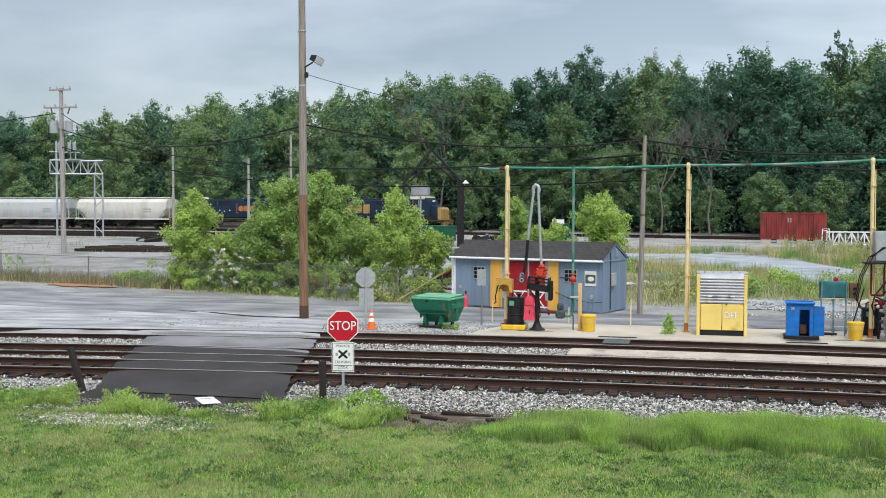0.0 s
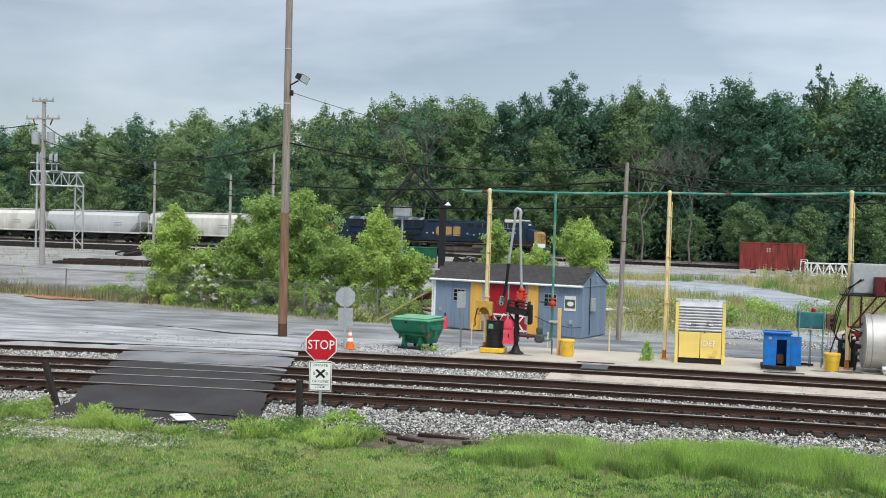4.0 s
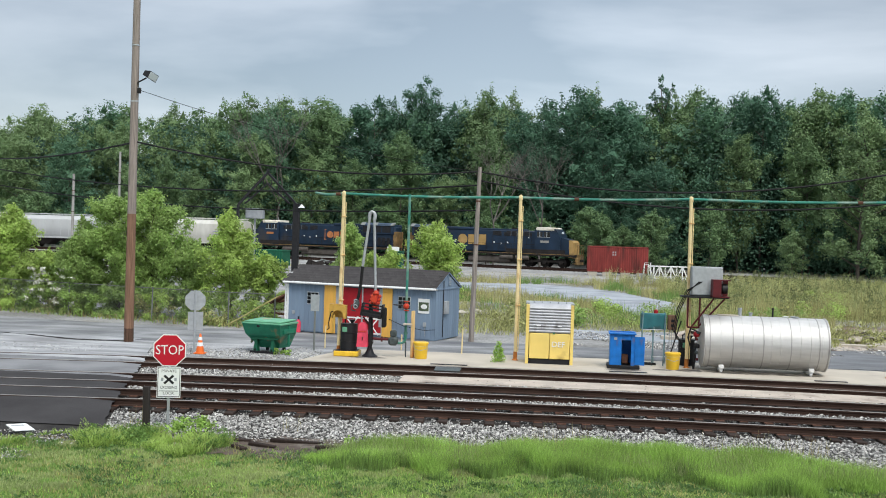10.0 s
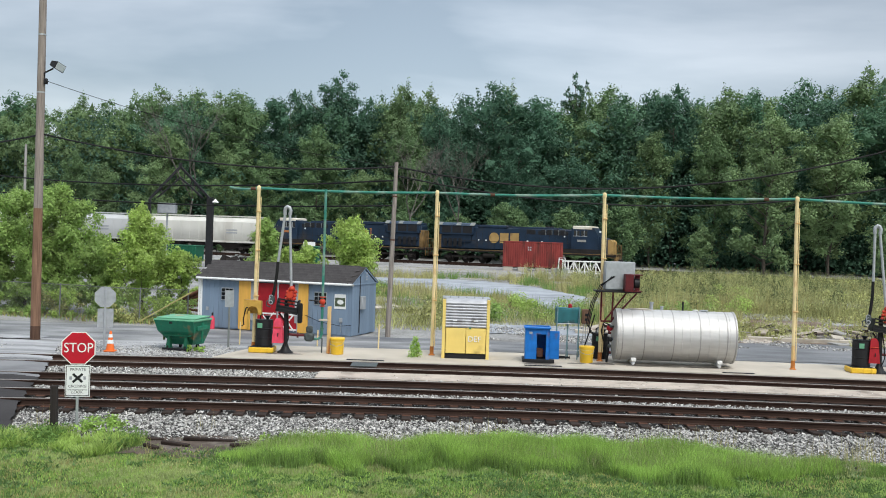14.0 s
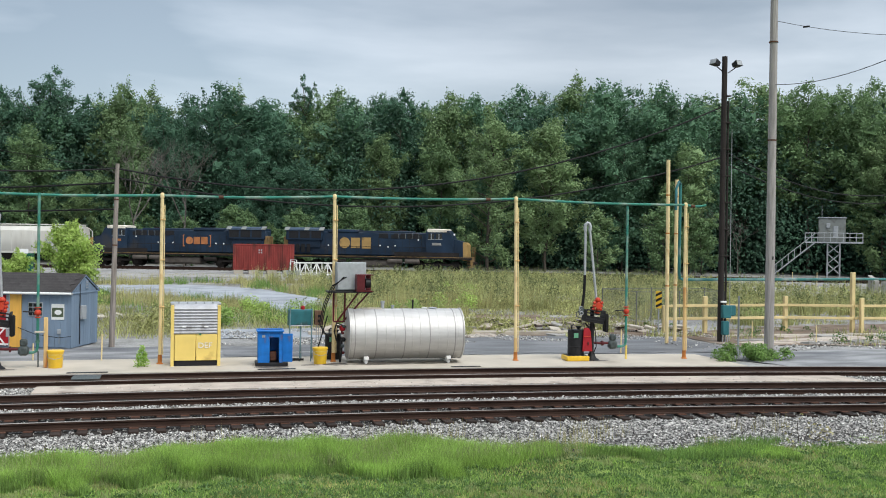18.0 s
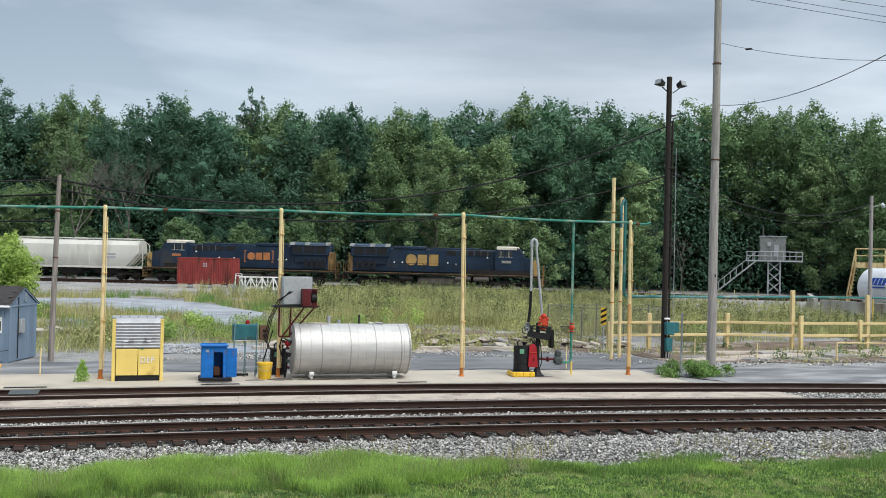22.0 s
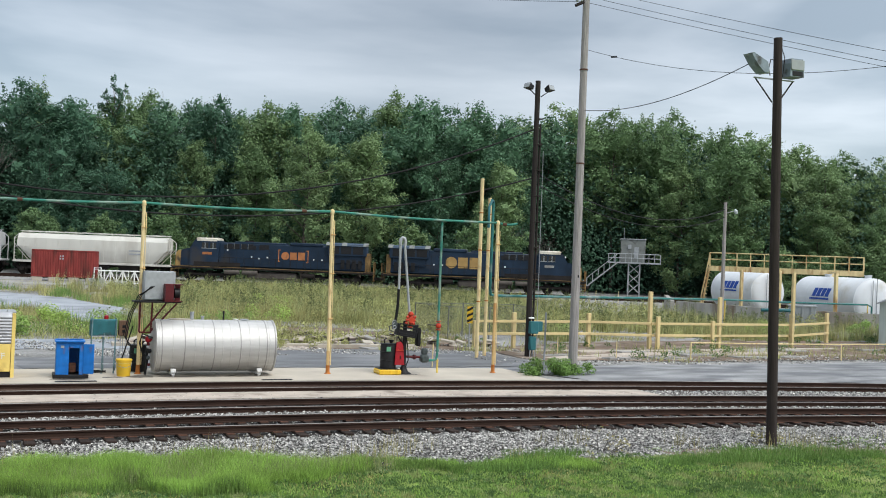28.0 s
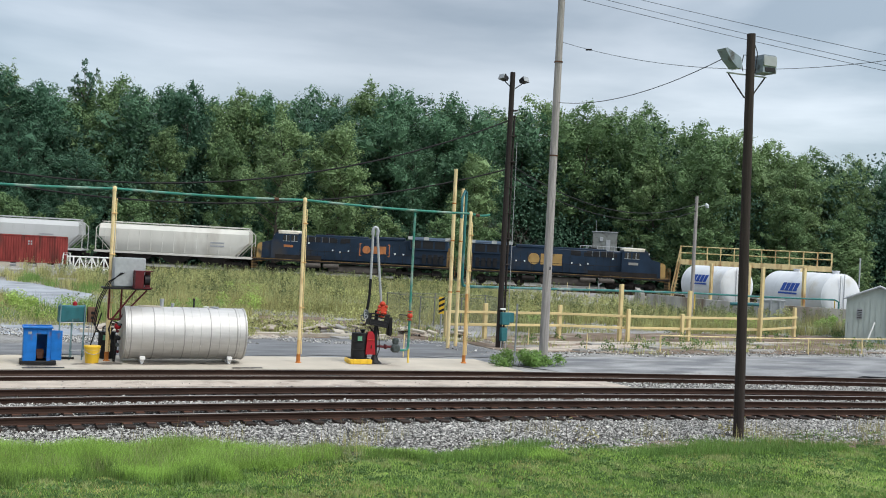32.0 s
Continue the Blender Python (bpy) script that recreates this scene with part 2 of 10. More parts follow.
CROSSING_ASPHALT = material("dark_crossing_asphalt", (0.056, 0.053, 0.054), 0.92, vary=0.25, scale=0.8, fine=25, bump=0.3, spec=0.12)
GRAVEL_BLUE = material("blue_grey_gravel", (0.36, 0.385, 0.42), 0.8, vary=0.32, scale=0.6, fine=7, bump=0.5, stain=0.2, stain_color=(0.18, 0.19, 0.2))
# Gravel colour kept near black to paint in shade between stones.
SHADE_GRAVEL = material("ballast_bed", (0.040, 0.036, 0.033), 0.95, vary=0.45, scale=2.0, fine=22, bump=0.8)
STONE = material("ballast_stone", (0.43, 0.42, 0.398), 0.9, vary=0.2, scale=3, fine=40, bump=0.2, island=True, objvar=0.80, spec=0.15)
TIE = material("weathered_tie_timber", (0.038, 0.026, 0.021), 0.95, vary=0.35, scale=2, fine=30, stretch=(6, 1, 6), bump=0.3, objvar=0.3)
RUSTED_YELLOW = material("rust_bled_yellow_paint", (0.72, 0.49, 0.22), 0.7, vary=0.25, scale=2.2, stain=0.40, stain_color=(0.46, 0.15, 0.03), stretch=(4, 4, 0.6))
WALKWAY_OCHRE = material("weathered_ochre_paint", (0.72, 0.58, 0.31), 0.6, vary=0.2, scale=1.2, stain=0.3, stain_color=(0.32, 0.14, 0.05), stretch=(2, 2, 0.7))
LAWN_DARK = material("dark_mown_grass", (0.138, 0.235, 0.080), 0.65, vary=0.35, scale=0.6, fine=5, bump=0.0, island=True, objvar=0.3, trans=0.25)
LAWN_PALE = material("pale_mown_grass", (0.35, 0.41, 0.175), 0.65, vary=0.3, scale=0.6, fine=5, bump=0.0, island=True, objvar=0.3, trans=0.3)
OLD_POLE = material("brown_grey_pole_timber", (0.31, 0.262, 0.235), 0.9, vary=0.4, scale=3, fine=30, stretch=(8, 8, 0.4), bump=0.25)
POLE_GREY = material("silvered_pole_timber", (0.37, 0.345, 0.335), 0.9, vary=0.35, scale=3, fine=30, stretch=(8, 8, 0.4), bump=0.25)
POLE_DUN = material("grey_brown_pole_timber", (0.31, 0.272, 0.245), 0.9, vary=0.5, scale=3, fine=30, stretch=(8, 8, 0.4), bump=0.25)
POLE_BROWN = material("brown_pole_timber", (0.25, 0.145, 0.095), 0.9, vary=0.42, scale=3, fine=30, stretch=(8, 8, 0.4), bump=0.25)
POLE_BUTT = material("stained_pole_butt", (0.11, 0.062, 0.042), 0.9, vary=0.5, scale=3, fine=30, stretch=(8, 8, 0.4), bump=0.25)
POLE_DARK = material("creosoted_pole_timber", (0.034, 0.028, 0.026), 0.9, vary=0.3, scale=3, fine=30, stretch=(8, 8, 0.4), bump=0.25)
REDDISH_POLE = material("reddish_creosoted_timber", (0.046, 0.035, 0.033), 0.9, vary=0.4, scale=3, fine=30, stretch=(8, 8, 0.4), bump=0.25)
# Darker green that paints shade into the foot of the tall grass.
STEM_SHADE = material("painted_shade_stems", (0.20, 0.32, 0.085), 0.7, vary=0.35, scale=0.9, fine=5, bump=0.0, island=True, objvar=0.4, trans=0.15)
BARK = material("bark", (0.10, 0.085, 0.07), 0.95, vary=0.4, scale=3, stretch=(5, 5, 1), bump=0.4)
DEAD_WOOD = material("grey_dead_wood", (0.17, 0.155, 0.14), 0.95, vary=0.3, scale=3)
LEAF_FOREST = material("forest_leaves", (0.122, 0.242, 0.138), 0.6, vary=0.28, scale=0.12, fine=2.0, bump=0.0, island=True, objvar=0.2, trans=0.22)
# Leaf colour darkened to paint in the shade under the canopy.
LEAF_SHADE = material("painted_shade_leaves", (0.047, 0.102, 0.064), 0.65, vary=0.30, scale=0.12, fine=2.0, bump=0.0, island=True, objvar=0.2, trans=0.15)
LEAF_DARK = material("dark_forest_leaves", (0.082, 0.178, 0.110), 0.6, vary=0.28, scale=0.12, fine=2.0, bump=0.0, island=True, objvar=0.2, trans=0.25)
LEAF_LIGHT = material("pale_forest_leaves", (0.225, 0.335, 0.150), 0.6, vary=0.28, scale=0.12, fine=2.0, bump=0.0, island=True, objvar=0.2, trans=0.22)
LEAF_MIXED = material("mixed_forest_leaves", (0.165, 0.268, 0.118), 0.6, vary=0.28, scale=0.12, fine=2.0, bump=0.0, island=True, objvar=0.2, trans=0.22)
LEAF_OLIVE = material("olive_forest_leaves", (0.172, 0.265, 0.118), 0.6, vary=0.28, scale=0.12, fine=2.0, bump=0.0, island=True, objvar=0.25, trans=0.22)
LEAF_BRIGHT = material("bright_young_leaves", (0.46, 0.61, 0.17), 0.55, vary=0.30, scale=0.6, fine=6.0, bump=0.0, island=True, objvar=0.25, trans=0.45)
LEAF_YOUNG = material("young_tree_leaves", (0.355, 0.505, 0.155), 0.55, vary=0.30, scale=0.6, fine=6.0, bump=0.0, island=True, objvar=0.25, trans=0.42)
LEAF_BLOSSOM = material("whitish_seed_clusters", (0.55, 0.55, 0.45), 0.8, vary=0.1, bump=0.0, island=True)
LAWN_BLADE = material("mown_grass", (0.200, 0.335, 0.090), 0.6, vary=0.30, scale=0.5, fine=5, bump=0.0, island=True, objvar=0.35, trans=0.3)
TALL_BLADE = material("tall_bright_grass", (0.37, 0.56, 0.13), 0.55, vary=0.34, scale=0.9, fine=5, bump=0.0, island=True, objvar=0.35, trans=0.35)
DRY_BLADE = material("dry_weeds", (0.43, 0.39, 0.165), 0.7, vary=0.4, scale=0.3, fine=5, bump=0.0, island=True, objvar=0.4, trans=0.22)
WEED_BLADE = material("field_weeds", (0.455, 0.465, 0.195), 0.7, vary=0.40, scale=0.15, fine=3, bump=0.0, island=True, objvar=0.45, trans=0.3)
FENCE_WEED = material("greyish_brown_weeds", (0.27, 0.24, 0.165), 0.8, vary=0.4, scale=0.4, fine=4, bump=0.0, island=True, objvar=0.4, trans=0.25)
FIELD_DARK = material("dark_olive_weeds", (0.19, 0.225, 0.095), 0.7, vary=0.4, scale=0.4, fine=4, bump=0.0, island=True, objvar=0.4, trans=0.25)
PALE_STALK = material("pale_green_stalks", (0.46, 0.50, 0.24), 0.7, vary=0.3, scale=0.4, fine=4, bump=0.0, island=True, objvar=0.4, trans=0.3)
GOLD_WEED = material("yellow_flowering_weeds", (0.50, 0.475, 0.215), 0.7, vary=0.4, scale=0.4, fine=4, bump=0.0, island=True, objvar=0.4, trans=0.3)
PLASTIC_YELLOW = material("yellow_plastic", (0.80, 0.50, 0.03), 0.4, vary=0.1, scale=4, spec=0.5)
CONE_ORANGE = material("cone_orange", (0.80, 0.16, 0.03), 0.5, vary=0.1)
WIRE = material("black_cable", (0.012, 0.012, 0.013), 0.7, vary=0.2, bump=0.0)
LAMP_GLASS = material("lamp_lens", (0.55, 0.60, 0.62), 0.2, vary=0.05, bump=0.0, spec=0.6)
DARK_SOIL = material("dark_damp_soil", (0.105, 0.080, 0.064), 0.95, vary=0.5, scale=2.2, fine=18, bump=0.7, stain=0.35, stain_color=(0.24, 0.21, 0.18))
DRY_SOIL = material("brown_soil", (0.20, 0.148, 0.11), 0.95, vary=0.45, scale=1.1, fine=14, bump=0.6, stain=0.3, stain_color=(0.34, 0.30, 0.25))
TIMBER_YELLOW = material("yellow_fence_timber", (0.70, 0.56, 0.29), 0.7, vary=0.12, scale=2, stain=0.15, stain_color=(0.42, 0.36, 0.25), objvar=0.08)
FAR_HILL = material("hazy_wooded_hill", (0.10, 0.14, 0.13), 0.95, vary=0.4, scale=0.08, fine=0.4, bump=0.0, spec=0.0)
SADDLE_OCHRE = material("chipped_ochre_paint", (0.56, 0.34, 0.07), 0.6, vary=0.2, scale=4, stain=0.25, stain_color=(0.25, 0.10, 0.03))
ORANGE_SOIL = material("orange_soil", (0.40, 0.21, 0.12), 0.95, vary=0.3, scale=2, fine=14, bump=0.5)
FLOOD_GREY = material("weathered_floodlight_grey", (0.25, 0.30, 0.355), 0.55, vary=0.15, scale=5, stain=0.15)
PALE_GREEN_WALL = material("pale_grey_green_panel", (0.42, 0.48, 0.46), 0.65, vary=0.12, scale=1.5, stretch=(4, 4, 0.6))
MARC_BLUE = material("tank_logo_blue", (0.02, 0.08, 0.38), 0.5, vary=0.1, bump=0.0)
PAPER_DARK = material("poster_dark_print", (0.10, 0.13, 0.08), 0.5, vary=0.5, scale=9, bump=0.0)


# ---- mesh tools ----
class Shape:
    """Gathers simple solids into one mesh."""

    def __init__(self):
        self.v, self.f = [], []

    def add(self, verts, faces, m=None):
        k = len(self.v)
        self.v += [tuple(m @ Vector(p)) for p in verts] if m else [tuple(p) for p in verts]
        self.f += [tuple(i + k for i in q) for q in faces]
        return self

    def box(self, c, s, bev=0.0, m=None):
        hx, hy, hz = s[0] / 2, s[1] / 2, s[2] / 2
        b = min(bev, hx * 0.49, hy * 0.49, hz * 0.49)
        sg = [(x, y, z) for x in (-1, 1) for y in (-1, 1) for z in (-1, 1)]
        if b <= 0:
            v = [(c[0] + x * hx, c[1] + y * hy, c[2] + z * hz) for x, y, z in sg]
            return self.add(v, [(0, 1, 3, 2), (4, 6, 7, 5), (0, 4, 5, 1), (2, 3, 7, 6), (0, 2, 6, 4), (1, 5, 7, 3)], m)
        v, at = [], {}
        for x, y, z in sg:
            for a in range(3):
                d = [hx - b, hy - b, hz - b]
                d[a] = (hx, hy, hz)[a]
                at[(x, y, z, a)] = len(v)
                v.append((c[0] + x * d[0], c[1] + y * d[1], c[2] + z * d[2]))
        f = [tuple(at[(x, y, z, a)] for a in range(3)) for x, y, z in sg]
        for a in range(3):
            o = [i for i in range(3) if i != a]
            for s1 in (-1, 1):
                q = []
                for u, w in ((-1, -1), (1, -1), (1, 1), (-1, 1)):
                    p = [0, 0, 0]
                    p[a], p[o[0]], p[o[1]] = s1, u, w
                    q.append(at[(*p, a)])
                f.append(tuple(q))
            for u in (-1, 1):
                for w in (-1, 1):
                    p, r = [0, 0, 0], [0, 0, 0]
                    p[a], p[o[0]], p[o[1]] = -1, u, w
                    r[a], r[o[0]], r[o[1]] = 1, u, w
                    f.append((at[(*p, o[0])], at[(*r, o[0])], at[(*r, o[1])], at[(*p, o[1])]))
        return self.add(v, f, m)

    def tube(self, pts, rad, seg=8, cap=True, m=None):
        """A round bar along pts; rad is one radius or one a point."""
        pts = [Vector(p) for p in pts]
        rad = rad if isinstance(rad, (list, tuple)) else [rad] * len(pts)
        v, f = [], []
        ref = None
        for i, p in enumerate(pts):
            d = (pts[min(i + 1, len(pts) - 1)] - pts[max(i - 1, 0)]).normalized()
            if ref is None:
                ref = d.orthogonal().normalized()
            ref = (ref - d * ref.dot(d)).normalized()
            o = d.cross(ref)
            for k in range(seg):
                a = 2 * math.pi * k / seg
                v.append(p + (ref * math.cos(a) + o * math.sin(a)) * rad[i])
        for i in range(len(pts) - 1):
            for k in range(seg):
                k2 = (k + 1) % seg
                f.append((i * seg + k, i * seg + k2, (i + 1) * seg + k2, (i + 1) * seg + k))
        if cap:
            f += [tuple(range(seg)), tuple((len(pts) - 1) * seg + k for k in range(seg))]
        return self.add(v, f, m)

    def lathe(self, profile, axis_from, axis_to, seg=24, m=None):
        """A turned body: profile of (distance along the axis, radius)."""
        a, b = Vector(axis_from), Vector(axis_to)
        d = (b - a).normalized()
        return self.tube([a + d * t for t, _ in profile], [max(r, 0.0008) for _, r in profile], seg, True, m) if len(profile) > 1 else self

    def prism(self, outline, depth, m=None):
        """An outline of (x, z) pushed from y = 0 to y = depth."""
        n = len(outline)
        v = [(x, 0, z) for x, z in outline] + [(x, depth, z) for x, z in outline]
        f = [tuple(range(n)), tuple(range(2 * n - 1, n - 1, -1))] + [(i, (i + 1) % n, n + (i + 1) % n, n + i) for i in range(n)]
        return self.add(v, f, m)

    def ball(self, c, r, seg=10, rings=6, m=None):
        prof = [(c[2] - r * math.cos(math.pi * i / rings), max(r * math.sin(math.pi * i / rings), 0.0008)) for i in range(rings + 1)]
        return self.tube([(c[0], c[1], z) for z, _ in prof], [q for _, q in prof], seg, True, m)

    def mesh(self, name, mat, smooth=True, fix=True):
        me = bpy.data.meshes.new(name)
        me.from_pydata(self.v, [], self.f)
        if fix:
            bm = bmesh.new()
            bm.from_mesh(me)
            bmesh.ops.recalc_face_normals(bm, faces=bm.faces)
            bm.to_mesh(me)
            bm.free()
        if smooth:
            me.polygons.foreach_set("use_smooth", [True] * len(me.polygons))
            me.set_sharp_from_angle(angle=radians(38))
        me.materials.append(mat)
        return me


def part(name, shape, mat, parent, label="", smooth=True):
    """One mesh object under a thing or under a part."""
    ob = new(name, shape.mesh(name, mat, smooth) if isinstance(shape, Shape) else shape)
    ob.parent = parent
    return tagged(ob, label)


def thing(name, m, label, category, group="", kind=""):
    ob = new(name)
    ob.empty_display_size = 0.2
    ob.matrix_world = m
    return tagged(ob, label, category, group, kind)


def solid(name, shape, mat, label="", category="", group="", kind="", m=None, smooth=True):
    """A top-level thing or piece of the setting that is one mesh."""
    ob = new(name, shape.mesh(name, mat, smooth))
    if m:
        ob.matrix_world = m
    return tagged(ob, label, category, group, kind)


def raw(name, verts, faces, mat, kind="", label="", category="", parent=None):
    """A large mesh from arrays, flat shaded."""
    me = bpy.data.meshes.new(name)
    me.from_pydata(verts, [], faces)
    me.materials.append(mat)
    ob = new(name, me)
    if parent:
        ob.parent = parent
    return tagged(ob, label, category, "", kind)


def words(name, text, size, mat, parent, m, label="", extrude=0.004, squeeze=1.0):
    """Lettering in the built-in font as a thin mesh."""
    cu = bpy.data.curves.new(name, "FONT")
    cu.body, cu.size, cu.extrude, cu.align_x, cu.align_y = text, size, extrude, "CENTER", "CENTER"
    cu.resolution_u = 3
    tmp = bpy.data.objects.new(name, cu)
    me = bpy.data.meshes.new_from_object(tmp)
    bpy.data.objects.remove(tmp)
    me.transform(Matrix.Diagonal((squeeze, 1, 1, 1)))
    me.materials.clear()
    me.materials.append(mat)
    ob = new(name, me)
    ob.parent = parent
    ob.matrix_local = m
    return tagged(ob, label)


# ---- the lie of the land ----
BEND = 140.0


def drop(x):
    """How far the near tracks bend towards the viewer at x."""
    d = max(-75.0, min(75.0, x - 1.0))
    return BEND - math.sqrt(BEND * BEND - d * d)


def ground_z(x, y):
    yy = y + drop(x) * max(0.0, min(1.0, (75 - y) / 25))
    keys = ((0, -0.34), (18.5, -0.34), (21.6, -0.30), (23.6, -0.25), (24.2, -0.24), (32.6, -0.24), (33.4, -0.04), (44.0, -0.03), (98.0, 0.80), (104.0, 0.70), (3000, 0.70))
    for (a, za), (b, zb) in zip(keys, keys[1:]):
        if yy <= b:
            return za + (zb - za) * max(0.0, (yy - a) / (b - a))
    return 0.70


def bent(x, y):
    """A place in the bent strip along the near tracks."""
    return x, y - drop(x)


def stretch_of(*spans):
    out = []
    for a, b, n in spans:
        out += [a + (b - a) * i / n for i in range(n)]
    return out + [spans[-1][1]]


def sheet(name, mat, xs, near, far, lift=0.02, rows=6, rag=0.0, label="", category="", kind="structure", seed=1):
    """A thin sheet on the ground between two edges y(x), with a ragged outline."""
    rng = random.Random(seed)
    v, f = [], []
    for x in xs:
        a, b = near(x) + rng.uniform(-rag, rag), far(x) + rng.uniform(-rag, rag)
        for k in range(rows + 1):
            y = a + (b - a) * k / rows
            v.append((x + (rng.uniform(-rag, rag) * 0.5 if 0 < k < rows else 0), y, ground_z(x, y) + lift))
    n = rows + 1
    for i in range(len(xs) - 1):
        for k in range(rows):
            f.append((i * n + k, (i + 1) * n + k, (i + 1) * n + k + 1, i * n + k + 1))
    return raw(name, v, f, mat, kind, label, category)


def ground_material():
    m = bpy.data.materials.new("yard_ground")
    m.use_nodes = True
    n, l = m.node_tree.nodes, m.node_tree.links
    b = n["Principled BSDF"]
    b.inputs["Roughness"].default_value = 0.95
    b.inputs["Specular IOR Level"].default_value = 0.2
    co = n.new("ShaderNodeTexCoord")

    def tex(scale, detail=5.0):
        t = n.new("ShaderNodeTexNoise")
        t.inputs["Scale"].default_value, t.inputs["Detail"].default_value = scale, detail
        l.new(co.outputs["Object"], t.inputs["Vector"])
        return t.outputs["Fac"]

    def ramp(src, *stops):
        r = n.new("ShaderNodeValToRGB")
        e = r.color_ramp.elements
        e[0].position, e[0].color = stops[0][0], (*stops[0][1], 1)
        e[1].position, e[1].color = stops[-1][0], (*stops[-1][1], 1)
        for p, c in stops[1:-1]:
            e.new(p).color = (*c, 1)
        l.new(src, r.inputs[0])
        return r.outputs[0]

    def mix(fac, a, c):
        x = n.new("ShaderNodeMix")
        x.data_type = "RGBA"
        l.new(fac, x.inputs[0])
        l.new(a, x.inputs[6])
        l.new(c, x.inputs[7])
        return x.outputs[2]

    sep = n.new("ShaderNodeSeparateXYZ")
    l.new(co.outputs["Object"], sep.inputs[0])
    lawn = ramp(tex(0.8), (0.3, (0.12, 0.19, 0.04)), (0.55, (0.19, 0.27, 0.06)), (0.75, (0.26, 0.26, 0.11)))
    stones = ramp(tex(9.0), (0.3, (0.10, 0.098, 0.095)), (0.5, (0.25, 0.245, 0.235)), (0.72, (0.39, 0.385, 0.375)))
    dirt = ramp(tex(0.30), (0.36, (0.15, 0.146, 0.138)), (0.47, (0.28, 0.278, 0.272)), (0.57, (0.42, 0.42, 0.415)), (0.72, (0.25, 0.225, 0.18)))
    grey = mix(tex(1.2), stones, dirt)
    edge = n.new("ShaderNodeMath")
    edge.operation = "MULTIPLY_ADD"
    l.new(tex(0.9), edge.inputs[0])
    edge.inputs[1].default_value = 2.2
    aside = n.new("ShaderNodeMath")
    aside.operation = "MULTIPLY"
    l.new(sep.outputs["X"], aside.inputs[0])
    l.new(sep.outputs["X"], aside.inputs[1])
    bowed = n.new("ShaderNodeMath")
    bowed.operation = "MULTIPLY_ADD"
    l.new(aside.outputs[0], bowed.inputs[0])
    bowed.inputs[1].default_value = 0.5 / BEND
    l.new(sep.outputs["Y"], bowed.inputs[2])
    l.new(bowed.outputs[0], edge.inputs[2])
    step = n.new("ShaderNodeMapRange")
    step.inputs["From Min"].default_value, step.inputs["From Max"].default_value = 21.1, 21.9
    l.new(edge.outputs[0], step.inputs["Value"])
    l.new(mix(step.outputs[0], lawn, grey), b.inputs["Base Color"])
    bp = n.new("ShaderNodeBump")
    bp.inputs["Strength"].default_value, bp.inputs["Distance"].default_value = 0.5, 0.05
    l.new(tex(14.0), bp.inputs["Height"])
    l.new(bp.outputs[0], b.inputs["Normal"])
    return m


def build_ground():
    xs = stretch_of((-2500, -300, 8), (-300, -60, 24), (-60, 70, 130), (70, 300, 23), (300, 2500, 8))
    ys = stretch_of((-400, -10, 6), (-10, 48, 58), (48, 120, 36), (120, 300, 18), (300, 2500, 8))
    v = [(x, y, ground_z(x, y)) for x in xs for y in ys]
    n = len(ys)
    f = [(i * n + k, (i + 1) * n + k, (i + 1) * n + k + 1, i * n + k + 1) for i in range(len(xs) - 1) for k in range(n - 1)]
    raw("ground", v, f, ground_material(), "structure", "lawn and grey gravel railway yard ground", "ground")


build_ground()


# ---- near tracks ----
RAILS = ((24.27, 25.77), (27.10, 28.60), (31.05, 32.55))


def rail_line(y0, z0, x0, x1, step=1.0):
    n = int((x1 - x0) / step)
    return [Vector((*bent(x0 + (x1 - x0) * i / n, y0), z0)) for i in range(n + 1)]


def sweep(path, outline, close=True):
    """An upright outline of (across, up) swept along a level path."""
    s = Shape()
    v, f, n = [], [], len(outline)
    for i, p in enumerate(path):
        d = (path[min(i + 1, len(path) - 1)] - path[max(i - 1, 0)]).normalized()
        side = Vector((-d.y, d.x, 0))
        v += [p + side * a + Vector((0, 0, u)) for a, u in outline]
    for i in range(len(path) - 1):
        for k in range(n):
            f.append((i * n + k, i * n + (k + 1) % n, (i + 1) * n + (k + 1) % n, (i + 1) * n + k))
    f += [tuple(range(n)), tuple((len(path) - 1) * n + k for k in range(n))]
    return s.add(v, f)


WEB = [(-0.072, -0.17), (0.072, -0.17), (0.07, -0.155), (0.012, -0.135), (0.010, -0.05), (0.036, -0.04), (0.036, -0.006), (-0.036, -0.006), (-0.036, -0.04),
       (-0.010, -0.05), (-0.012, -0.135), (-0.07, -0.155)]
HEAD = [(-0.034, -0.006), (0.034, -0.006), (0.034, -0.001), (0.028, 0.003), (-0.028, 0.003), (-0.034, -0.001)]


